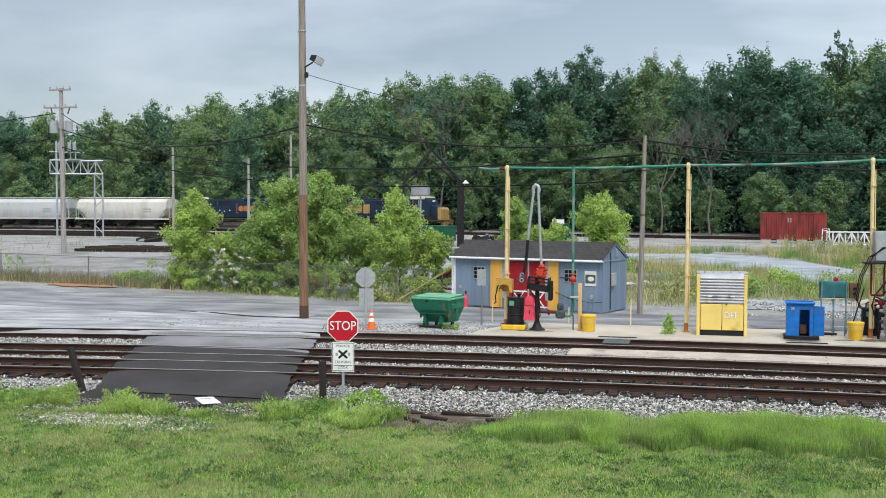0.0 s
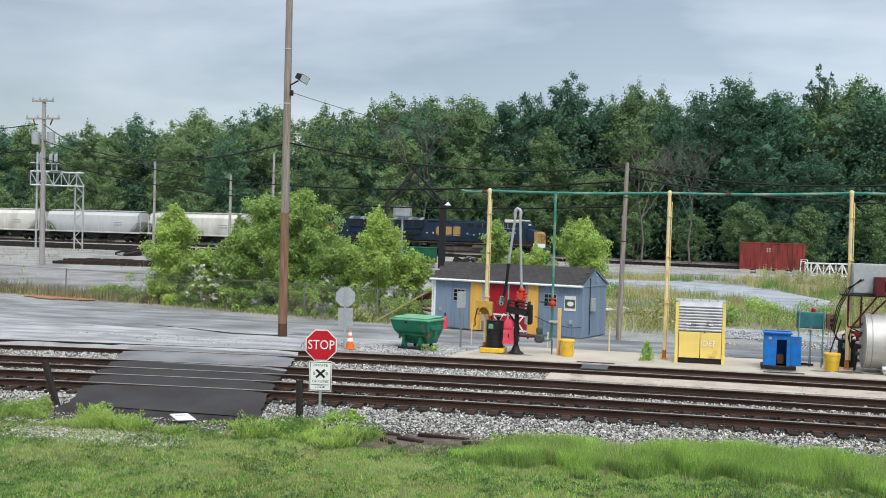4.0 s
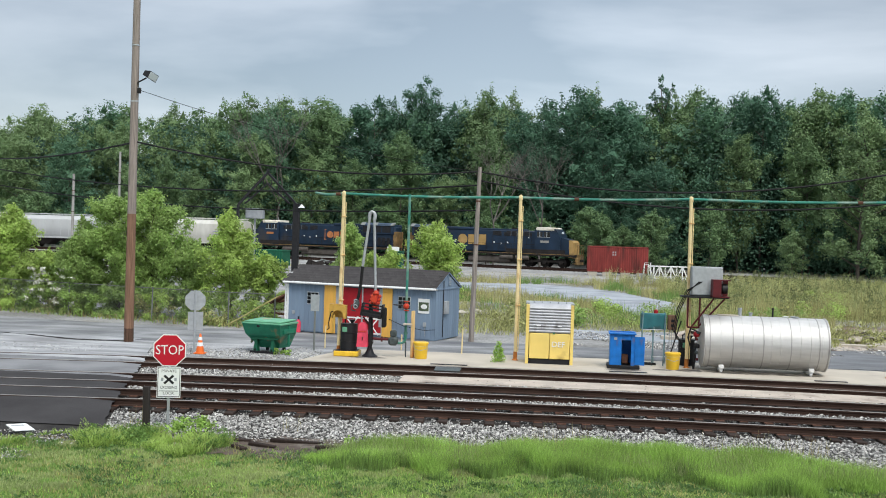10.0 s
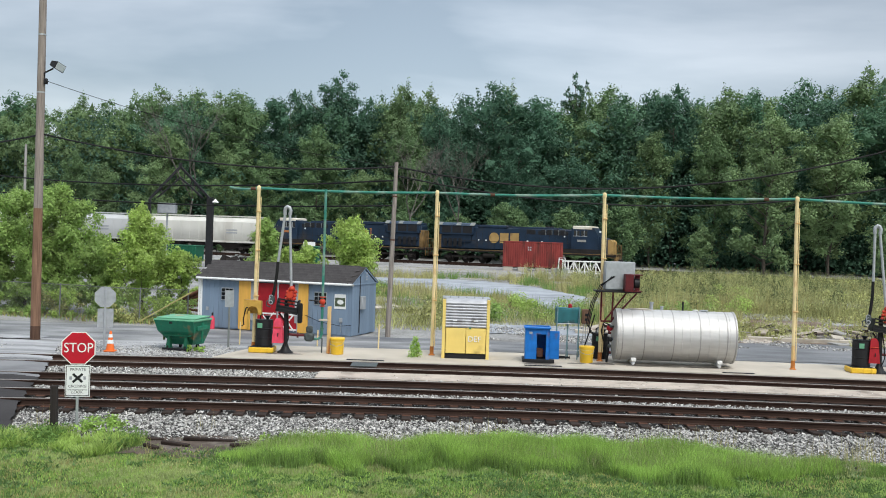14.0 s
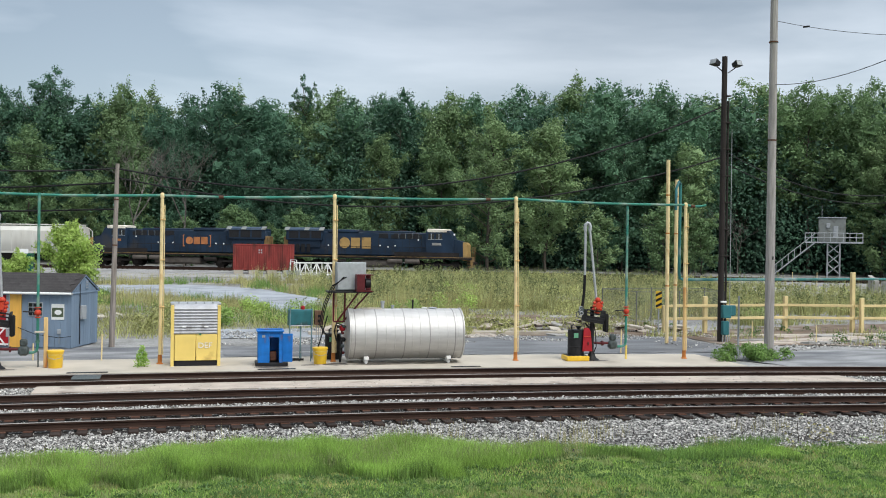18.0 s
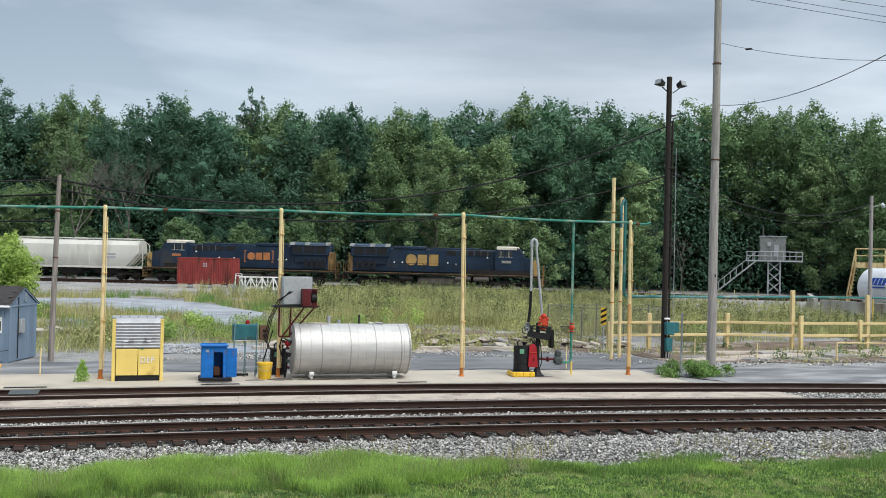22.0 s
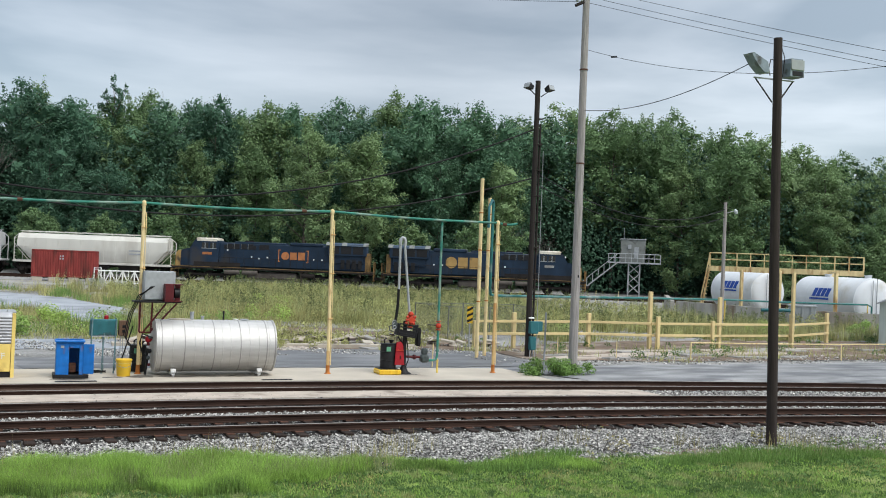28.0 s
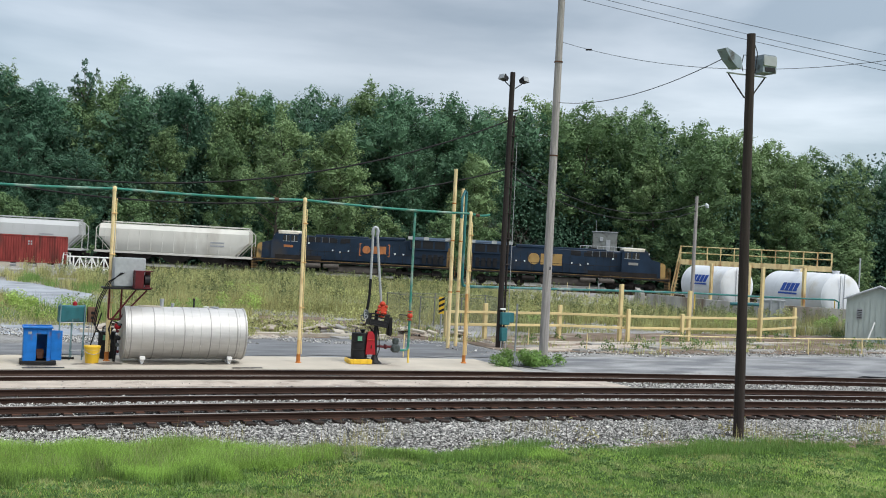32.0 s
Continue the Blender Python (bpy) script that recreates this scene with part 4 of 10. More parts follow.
def locomotive(s_at, mark, framed, label, fwd=1):
    """A six-axle road locomotive; +x is its front."""
    t = thing("locomotive", Matrix.Identity(4), label, "locomotive", "moving train")
    b = Shape()
    b.box((-2.0, 0, 2.92), (16.4, 2.1, 2.6), 0.12)
    b.box((-8.0, 0, 3.85), (4.2, 2.9, 1.25), 0.08)
    b.box((-8.0, 0, 2.9), (3.6, 2.4, 1.0), 0.05)
    b.box((-3.6, 0, 4.30), (3.6, 2.3, 0.35), 0.08)
    b.box((1.4, 0, 4.25), (5.6, 2.0, 0.24), 0.06)
    part("hood", b, NAVY, t)
    for k in range(4):
        part("hood_door", Shape().box((-9.4 + k * 0.62, -1.22, 2.35), (0.42, 0.04, 0.95), 0.01), BLACK, t)
    for k in range(5):
        part("grille", Shape().box((1.2 + k * 0.95, -1.06, 3.75), (0.62, 0.05, 0.42), 0.01), BLACK, t)
    for k in range(3):
        part("radiator_grille", Shape().box((-9.2 + k * 1.3, -1.46, 3.85), (1.1, 0.04, 0.8), 0.01), BLACK, t)
    for k in range(9):
        part("door_seam", Shape().box((-5.6 + k * 0.75, -1.055, 2.7), (0.03, 0.02, 1.9)), BLACK, t)
    c = Shape()
    c.prism([(5.8, 1.6), (5.8, 4.32), (6.1, 4.48), (8.2, 4.48), (8.45, 4.25), (8.85, 3.5), (8.85, 1.6)], 3.0, pose(0, -1.5, 0))
    part("cab", c, NAVY, t)
    part("cab_roof", Shape().box((7.05, 0, 4.42), (2.3, 3.06, 0.44), 0.10), CREAM_ROOF, t, "cream cab roof")
    for x, wd in ((6.40, 0.66), (7.25, 0.72)):
        for y in (-1.505, 1.505):
            w = part("cab_window", Shape().box((x, y, 3.82), (wd, 0.03, 0.62), 0.01), GLASS_DARK, t)
            part("window_frame", Shape().box((x, y * 1.008, 3.82), (0.06, 0.02, 0.62)), GREY_METAL, w)
            part("window_sill", Shape().box((x, y * 1.010, 3.50), (wd + 0.08, 0.02, 0.05)), GREY_METAL, w)
    for k, x in enumerate((2.4, 3.15, 3.9, 4.65)):
        part("hood_window", Shape().box((x, -1.065, 3.82), (0.52, 0.03, 0.58), 0.01), BLACK, t)
        part("window_edge", Shape().box((x + 0.3, -1.085, 3.82), (0.04, 0.02, 0.56)), CABIN_GREY, t)
    part("hood_panel", Shape().box((0.95, -1.062, 3.85), (1.0, 0.03, 0.5), 0.01), BLACK, t)
    for x, z in ((0.6, 2.75), (1.5, 2.6), (2.3, 2.75), (-4.4, 2.7), (-5.3, 2.7), (4.9, 3.4)):
        part("sticker", Shape().box((x, -1.066, z), (0.15, 0.012, 0.15)), SIGN_WHITE, t, "small white notice", False)
    # Sloping wing edge in a paler blue than the hood.
    wing = Shape()
    wing.box((0, 0, 0), (4.3, 0.62, 0.05), 0.01, pose(-8.0, -1.28, 4.47, 32, 0, 0))
    part("wing_slope", wing, SLATE_BLUE, t, "paler blue sloping edge of the radiator wing")
    for x in (-10.0, -7.7, -6.0):
        part("roof_panel", Shape().box((0, 0, 0), (0.55, 0.66, 0.06), 0.01, pose(x, -1.29, 4.50, 32, 0, 0)), CABIN_GREY, t, "pale roof hatch")
    for x in (2.05, 3.15, 3.9, 4.65, -3.4, 5.25):
        part("panel_seam", Shape().box((x, -1.056, 2.7), (0.025, 0.02, 2.1)), BLACK, t)
    part("headlight", Shape().box((8.72, 0, 4.05), (0.12, 0.6, 0.22), 0.02), SIGN_WHITE, t, "pair of white headlights")
    part("fuel_tank", Shape().box((0, 0, 0.78), (5.4, 2.5, 0.85), 0.28), TANK_GRIME, t, "grimy grey fuel tank")
    for x in (4.3, 2.35):
        part("air_reservoir", Shape().lathe([(0, 0.05), (0.05, 0.24), (1.65, 0.24), (1.7, 0.05)], (x - 0.85, -1.40, 1.05), (x + 1, -1.40, 1.05), 14), TANK_GRIME, t, "grimy air reservoir")
    n = Shape()
    n.prism([(8.8, 1.6), (8.8, 3.52), (9.5, 3.36), (9.85, 3.24), (9.9, 1.6)], 2.5, pose(0, -1.25, 0))
    part("nose", n, NAVY, t)
    part("nose_panel", Shape().prism([(9.85, 1.2), (9.85, 3.22), (10.15, 3.2), (10.4, 2.95), (10.45, 1.2)], 2.4, pose(0, -1.2, 0)), LOCO_GOLD, t, "dull gold nose end")
    for k in range(3):
        part("step_tread", Shape().box((10.65, -1.15, 0.55 + 0.32 * k), (0.55, 0.5, 0.05)), LOCO_GOLD, t)
    part("pilot", Shape().box((10.8, 0, 1.0), (0.2, 2.9, 1.2), 0.03), LOCO_END, t)
    part("rear_panel", Shape().box((-10.2, 0, 2.6), (0.5, 2.14, 2.0), 0.03), LOCO_END, t, "dull gold hood end")
    fr = Shape()
    fr.box((0, 0, 1.45), (21.8, 3.0, 0.26), 0.04)
    for x in (-11.1, 11.1):
        fr.box((x, 0, 0.9), (0.5, 0.35, 0.3), 0.05)
    for x in (-10.6, 10.6):
        for k in range(4):
            fr.box((x, -1.3, 0.45 + 0.28 * k), (0.5, 0.4, 0.04))
    fr.tube([(-4.6, -1.25, 0.95), (-3.2, -1.25, 0.95)], 0.26, 10)
    part("underframe", fr, LOCO_FRAME, t)
    part("sill_stripe", Shape().box((0, -1.51, 1.53), (21.4, 0.02, 0.055)), LOCO_END, t, "thin stripe along the walkway edge")
    for y in (-1.46, 1.46):
        h = Shape()
        h.tube([(-10.2, y, 2.6), (6.2, y, 2.6)], 0.022, 5)
        for k in range(11):
            h.tube([(-10.2 + k * 1.64, y, 1.55), (-10.2 + k * 1.64, y, 2.6)], 0.02, 5)
        part("side_handrail", h, LOCO_FRAME, t)
    for x in (-10.9, 10.9):
        h = Shape()
        for y in (-1.35, -0.5, 0.5, 1.35):
            h.tube([(x, y, 0.6), (x, y, 2.65)], 0.03, 5)
        h.tube([(x, -1.35, 2.65), (x, 1.35, 2.65)], 0.03, 5)
        part("end_handrail", h, LOCO_END, t)
    logo_bars(t, -2.2, 3.0, -1.07, 1.22 if not framed else 0.86, mark, framed, fwd)
    part("number_bar", Shape().box((7.0, -1.52, 2.98), (1.0, 0.012, 0.26)), LOCO_ORANGE if framed else OLD_CONCRETE, t, "plain pale bar in place of the number", False)
    for x in (-8.9, -7.6):
        part("roof_fan", Shape().lathe([(0, 0.7), (0.08, 0.7), (0.1, 0.6)], (x, 0, 4.46), (x, 0, 5.6), 14), NAVY, t)
    part("dust_skirt", Shape().box((5.9, -1.502, 1.85), (7.2 if not framed else 5.0, 0.012, 0.42)), LOCO_FRAME, t, "dust-caked lower cab flank", False)
    part("exhaust", Shape().box((2.8, 0.2, 4.42), (0.9, 0.5, 0.18), 0.03), LOCO_FRAME, t)
    part("horn", Shape().tube([(7.0, 0.6, 4.7), (7.0, 0.6, 5.0)], 0.03, 6), GREY_METAL, t)
    if fwd < 0:
        for ob in t.children_recursive:
            ob.data.transform(Matrix.Diagonal((1, -1, 1, 1)))
            ob.data.flip_normals()
    truck(t, -6.9, 3, 2.05)
    truck(t, 6.9, 3, 2.05)
    return t


def hopper(mat, label):
    """A curved-side covered hopper car."""
    t = thing("hopper_car", Matrix.Identity(4), label, "hopper car", "moving train")
    prof = [(-1.30, 1.35), (-1.52, 2.0), (-1.56, 3.0), (-1.45, 3.9), (-1.0, 4.35), (0, 4.45), (1.0, 4.35), (1.45, 3.9), (1.56, 3.0), (1.52, 2.0), (1.30, 1.35)]
    s = Shape()
    v, f, n = [], [], len(prof)
    for x, lo in ((-7.9, 3.0), (-6.2, 1.35), (6.2, 1.35), (7.9, 3.0)):
        v += [(x, y, max(z, lo)) for y, z in prof]
    for i in range(3):
        for k in range(n):
            f.append((i * n + k, i * n + (k + 1) % n, (i + 1) * n + (k + 1) % n, (i + 1) * n + k))
    f += [tuple(range(n)), tuple(3 * n + k for k in range(n))]
    s.add(v, f)
    part("body", s, mat, t)
    for k in range(13):
        x = -7.2 + k * 1.2
        part("side_rib", Shape().box((x, -1.545, 3.2 if abs(x) > 6 else 2.75), (0.06, 0.03, 1.2 if abs(x) > 6 else 2.2)), mat, t)
    for y in (-1.5, 1.5):
        part("side_sill", Shape().box((0, y, 1.42), (16.6, 0.1, 0.22), 0.02), mat, t)
    top = Shape()
    top.box((0, 0, 4.56), (15.6, 0.7, 0.05))
    for y in (-0.9, 0.9):
        top.tube([(-7.8, y, 4.62), (7.8, y, 4.62)], 0.03, 5)
        for k in range(9):
            top.tube([(-7.6 + k * 1.9, y, 4.3), (-7.6 + k * 1.9, y, 4.62)], 0.025, 5)
    for k in range(8):
        top.box((-6.6 + k * 1.9, 0, 4.62), (1.3, 0.55, 0.1), 0.03)
    part("roof_walk", top, mat, t, "roof hatches and running boards")
    for sx in (-1, 1):
        e = Shape()
        for y in (-1.3, 1.3):
            e.tube([(sx * 8.25, y, 1.4), (sx * 8.25, y, 3.9), (sx * 7.8, y, 4.3)], 0.05, 6)
            e.tube([(sx * 8.25, y, 3.2), (sx * 6.7, y, 1.5)], 0.045, 6)
        for k in range(8):
            e.tube([(sx * 8.25, -1.3, 1.6 + 0.32 * k), (sx * 8.25, -0.8, 1.6 + 0.32 * k)], 0.025, 5)
        e.tube([(sx * 8.25, -1.3, 1.5), (sx * 8.25, 1.3, 1.5)], 0.05, 6)
        part("end_frame", e, mat, t, "end ladder and slope-sheet struts")
        part("end_platform", Shape().box((sx * 7.6, 0, 1.4), (1.6, 2.9, 0.08)), mat, t)
        part("coupler", Shape().box((sx * 8.5, 0, 0.95), (0.6, 0.3, 0.3), 0.04), LOCO_FRAME, t)
    for x in (-4.1, 0, 4.1):
        u = Shape().add([(x - 1.9, -1.2, 1.36), (x + 1.9, -1.2, 1.36), (x + 1.9, 1.2, 1.36), (x - 1.9, 1.2, 1.36), (x - 0.5, -0.9, 0.45), (x + 0.5, -0.9, 0.45), (x + 0.5, 0.9, 0.45),
                         (x - 0.5, 0.9, 0.45)], [(0, 1, 2, 3), (4, 5, 6, 7), (0, 1, 5, 4), (1, 2, 6, 5), (2, 3, 7, 6), (3, 0, 4, 7)])
        part("outlet_bay", u, LOCO_FRAME, t, "tapered discharge bay under the body", False)
    part("centre_sill", Shape().box((0, 0, 1.2), (16.8, 0.5, 0.3), 0.02), LOCO_FRAME, t)
    mk = Shape()
    for k in range(2):
        mk.box((4.6, -1.575, 2.55 + 0.34 * k), (1.5, 0.008, 0.16))
    part("reporting_bars", mk, GREY_METAL, t, "plain bars in place of the reporting marks", False)
    truck(t, -6.6, 2, 1.75)
    truck(t, 6.6, 2, 1.75)
    return t


LOCO_LEAD = locomotive(0, LOCO_GOLD, False, "navy and gold diesel locomotive leading the train")
LOCO_REAR = locomotive(0, LOCO_ORANGE, True, "navy diesel locomotive with orange mark, running backwards", -1)
HOPPERS = [hopper(HOPPER_WHITE, "dirty cream covered hopper car") if k != 1 and k != 4 else hopper(HOPPER_GREY, "pale grey covered hopper car") for k in range(6)]


# ---- fuelling rack ----
def rack_post(x, y, h, lean=0.0, rust=0.9):
    r = 0.058
    t = thing("rack_post", pose(x, y, 0, 0, lean, 0), "rust-streaked pale yellow steel post carrying the pipe", "post", "pipe rack posts")
    part("shaft", Shape().tube([(0, 0, 0), (0, 0, h)], r, 12), PALE_YELLOW, t)
    part("cap", Shape().lathe([(0, r * 1.25), (0.06, r * 1.35), (0.13, r * 1.2), (0.17, r * 0.5)], (0, 0, h - 0.06), (0, 0, h + 0.2), 12), PALE_YELLOW, t)
    part("rusted_length", Shape().tube([(0, 0, 0.02), (0, 0, rust)], r * 1.02, 12), RUSTED_YELLOW, t, "paint bled orange with rust")
    part("conduit", Shape().tube([(r * 1.5, -0.02, 0.3), (r * 1.5, -0.02, h * 0.95)], 0.016, 6), PALE_YELLOW, t)
    part("foot", Shape().lathe([(0, r * 1.9), (0.02, r * 1.9), (0.04, r * 1.25), (0.3, r * 1.15)], (0, 0, 0), (0, 0, 0.4), 12), ORANGE_RUST, t, "rusted foot plate")
    for z in (h * 0.34, h * 0.62, h * 0.86):
        part("clamp", Shape().box((r * 0.6, -0.02, z), (r * 3.0, r * 2.3, 0.035), 0.008), RUSTED_YELLOW, t)
    return t


POSTS = ((-6.2, 34.6, 5.45, 0.3, 0.2), (-0.2, 34.95, 5.5, 0.2, 0.25), (5.5, 34.8, 5.6, -0.2, 0.3), (11.85, 34.2, 5.65, -0.6, 0.8), (18.25, 33.95, 5.58, -0.2, 2.6))
for spec in POSTS:
    rack_post(*spec)


def overhead_pipe():
    t = thing("overhead_pipe", Matrix.Identity(4), "long weathered green fuel pipe along the post tops", "pipe")
    pts = [(-7.15, 34.6, 5.47)] + [(x, y - 0.0, h + 0.02) for x, y, h, _, _ in POSTS] + [(19.0, 33.85, 5.60)]
    fine = []
    for a, b in zip(pts, pts[1:]):
        for k in range(6):
            u = k / 6
            fine.append((a[0] + (b[0] - a[0]) * u, a[1] + (b[1] - a[1]) * u, a[2] + (b[2] - a[2]) * u - 0.05 * math.sin(math.pi * u)))
    part("run", Shape().tube(fine + [pts[-1]], 0.043, 10), GREEN_PIPE, t)
    for i in range(5, len(fine), 9):
        p = fine[i]
        part("coupling", Shape().tube([(p[0] - 0.08, p[1], p[2]), (p[0] + 0.08, p[1], p[2])], 0.055, 10), RUST_STEEL, t)


overhead_pipe()


def drum(m, on=""):
    t = thing("oil_drum", m, "black steel oil drum" + on, "drum", "oil drums")
    part("shell", Shape().lathe([(0, 0.27), (0.01, 0.29), (0.28, 0.285), (0.29, 0.298), (0.31, 0.298), (0.32, 0.285), (0.57, 0.285), (0.58, 0.298), (0.60, 0.298), (0.61, 0.285), (0.86, 0.285),
                                 (0.87, 0.295), (0.885, 0.295), (0.886, 0.27), (0.87, 0.265)], (0, 0, 0), (0, 0, 1), 28), BLACK, t)
    part("funnel", Shape().lathe([(0, 0.05), (0.05, 0.05), (0.14, 0.12)], (0.1, 0.0, 0.872), (0.1, 0, 1.1), 12), BLACK, t)
    part("spout", Shape().tube([(-0.14, 0.05, 0.87), (-0.14, 0.05, 1.02), (-0.06, 0.05, 1.06)], 0.022, 8), BLACK, t)
    part("sticker", Shape().box((-0.1, -0.272, 0.70), (0.16, 0.03, 0.16)), LID_GREEN, t, "small pale green hazard sticker")
    return t


def spill_pallet(m):
    t = thing("spill_pallet", m, "low yellow plastic spill pallet on the slab", "spill pallet", "spill pallets")
    part("tray", Shape().box((0, 0, 0.09), (0.82, 0.75, 0.18), 0.03), PLASTIC_YELLOW, t)
    for x in (-0.26, 0, 0.26):
        part("rib", Shape().box((x, -0.38, 0.09), (0.05, 0.03, 0.16), 0.006), PLASTIC_YELLOW, t)
    part("grate", Shape().box((0, 0, 0.186), (0.72, 0.66, 0.016), 0.004), BLACK, t)


def bucket(m):
    t = thing("plastic_bucket", m, "bright yellow lidded plastic bin", "bucket", "yellow bins")
    part("pail", Shape().lathe([(0, 0.20), (0.02, 0.21), (0.5, 0.245)], (0, 0, 0), (0, 0, 1), 24), PLASTIC_YELLOW, t)
    part("lid", Shape().lathe([(0, 0.262), (0.05, 0.262), (0.065, 0.24), (0.07, 0.05)], (0, 0, 0.49), (0, 0, 1), 24), PLASTIC_YELLOW, t)
    part("bail", Shape().tube([(-0.25, 0, 0.44), (-0.20, -0.20, 0.34), (0, -0.29, 0.29), (0.20, -0.20, 0.34), (0.25, 0, 0.44)], 0.008, 6), GREY_METAL, t, "thin wire handle")
    part("band", Shape().lathe([(0, 0.243), (0.03, 0.247)], (0, 0, 0.41), (0, 0, 1), 24), YELLOW, t)


def stake(x, y, h=0.85, z=0.0, mat=None):
    t = thing("yellow_stake", pose(x, y, z), "thin faded yellow marker stake beside the slab", "stake", "marker stakes")
    part("rod", Shape().tube([(0, 0, -0.05), (0.01, 0, h)], 0.024, 8), mat or PALE_YELLOW, t)


def pump_station(x, y, yaw, lean, splay, cover_mat, meter_mat):
    """A fuelling pedestal: swing pipes, hose, valve cluster, drip tray and cover."""
    t = thing("fuel_pedestal", pose(x, y, 0, 0, 0, yaw), "black fuelling pedestal with swing pipes and red valves", "fuel pump", "fuelling pedestals")
    part("base_flare", Shape().lathe([(0, 0.27), (0.02, 0.27), (0.10, 0.16), (0.30, 0.08)], (0, 0, 0), (0, 0, 1), 16), BLACK, t)
    part("column", Shape().tube([(0, 0, 0.2), (0, 0, 1.9)], 0.075, 12), BLACK, t)
    tilt = pose(0.05, 0, 1.55, 0, 9, 0) @ pose(-0.05, 0, -1.55)
    tr = Shape()
    tr.box((0.05, 0, 1.36), (0.72, 0.44, 0.05), 0.01, tilt)
    tr.box((-0.29, 0, 1.55), (0.05, 0.46, 0.42), 0.01, tilt)
    tr.box((0.38, 0, 1.58), (0.05, 0.46, 0.48), 0.01, tilt)
    tray = part("drip_tray", tr, BLACK, t, "black slatted drip basket")
    for k in range(4):
        part("slat", Shape().box((0.05, -0.21, 1.43 + 0.11 * k), (0.70, 0.03, 0.045), 0.006, tilt), BLACK, tray)
    part("front_plate", Shape().box((0.05, -0.20, 1.46), (0.70, 0.02, 0.16), 0.004, tilt), BLACK, tray)
    part("tray_prop", Shape().tube([(-0.25, 0, 1.32), (0.0, 0, 1.0)], 0.03, 6), BLACK, t)
    part("rubber_flap", Shape().box((0.47, -0.1, 1.34), (0.14, 0.30, 0.66), 0.05), RUBBER, t)
    for row in range(3):
        for k in range(3):
            dx, dz = 0.02 + 0.13 * k + 0.02 * row, 1.80 + 0.115 * row
            part("coupling", Shape().lathe([(0, 0.040), (0.015, 0.056), (0.085, 0.056), (0.10, 0.040)], (dx - 0.06, -0.12 - 0.03 * (k % 2), dz), (dx + 1, -0.12 - 0.03 * (k % 2), dz + 0.3), 12), RED_ENAMEL, t)
    for k, (dx, dz, r) in enumerate(((0.15, 1.70, 0.09), (0.17, 2.14, 0.10))):
        part("valve_body", Shape().ball((dx, -0.10, dz), r, 12, 8), RED_ENAMEL, t)
        part("flange", Shape().lathe([(0, r * 1.25), (0.035, r * 1.25)], (dx, -0.10, dz - 0.02), (dx, -0.10, dz + 1), 14), RED_ENAMEL, t)
    for k in range(3):
        a = 2.1 * k
        part("coupler_ring", Shape().tube([(lean - 0.26 - splay + 0.06 * math.cos(q * 0.7 + a), -0.16 - 0.03 * k, 1.86 - 0.09 * k + 0.06 * math.sin(q * 0.7 + a)) for q in range(10)], 0.016, 6), GREY_METAL, t)
    part("drain_hose", Shape().tube([(0.05, -0.08, 1.3), (0.10, -0.12, 0.9), (0.12, -0.14, 0.5), (0.02, -0.16, 0.25)], 0.018, 6), RUBBER, t)
    part("hand_wheel", Shape().lathe([(0, 0.11), (0.03, 0.11)], (0.14, -0.28, 1.95), (0.14, -1, 1.95), 14), RED_ENAMEL, t)
    top = (lean, 0, 4.70)
    part("riser", Shape().tube([(0.15, 0, 2.0), (0.13, 0, 2.3), (lean + 0.07, 0, 4.62)], 0.045, 10), GALV, t, "grey galvanised swing pipe")
    part("drop_arm", Shape().tube([(lean - 0.09, 0, 4.62), (lean - 0.09 - splay, 0, 3.0)], 0.045, 10), GALV, t, "grey galvanised swing pipe")
    part("swivel", Shape().tube([(lean + 0.07, 0, 4.6), (lean + 0.09, 0, 4.75), (lean + 0.05, 0, 4.84), (lean - 0.02, 0, 4.87), (lean - 0.08, 0, 4.82), (lean - 0.10, 0, 4.72),
                                 (lean - 0.09, 0, 4.6)], 0.062, 10), GALV, t)
    part("hose", Shape().tube([(lean - 0.09 - splay, 0, 3.02), (lean - 0.12 - splay, -0.05, 2.5), (lean - 0.17 - splay, -0.1, 2.1), (lean - 0.22 - splay, -0.12, 1.85)], 0.05, 10), RUBBER, t)
    nz = Shape()
    nz.lathe([(0, 0.06), (0.1, 0.10), (0.2, 0.10), (0.3, 0.06)], (lean - 0.22 - splay, -0.12, 1.9), (lean - 0.28 - splay, -0.12, 1.4), 12)
    nz.tube([(lean - 0.3 - splay, -0.12, 1.75), (lean - 0.42 - splay, -0.12, 1.70), (lean - 0.40 - splay, -0.12, 1.55), (lean - 0.26 - splay, -0.12, 1.52)], 0.02, 8)
    part("nozzle", nz, OILY_METAL, t)
    cv = Shape()
    cv.add([(-0.15, -0.1, 1.05), (0.10, -0.1, 1.05), (0.12, 0.1, 1.05), (-0.13, 0.1, 1.05), (-0.20, -0.14, 0.34), (0.16, -0.14, 0.34), (0.18, 0.12, 0.36), (-0.18, 0.12, 0.36),
            (-0.10, -0.08, 1.15), (0.04, -0.08, 1.15), (0.05, 0.08, 1.15), (-0.09, 0.08, 1.15)],
           [(0, 1, 5, 4), (1, 2, 6, 5), (2, 3, 7, 6), (3, 0, 4, 7), (4, 5, 6, 7), (0, 1, 9, 8), (1, 2, 10, 9), (2, 3, 11, 10), (3, 0, 8, 11), (8, 9, 10, 11)], pose(-0.22, -0.14, 0))
    part("extinguisher_cover", cv, cover_mat, t, "faded red extinguisher cover")
    part("cover_handle", Shape().box((-0.22, -0.29, 0.62), (0.03, 0.02, 0.12), 0.004), BLACK, t)
    part("cover_strap", Shape().box((-0.24, -0.27, 0.86), (0.26, 0.02, 0.025), 0.004), RED_ENAMEL, t)
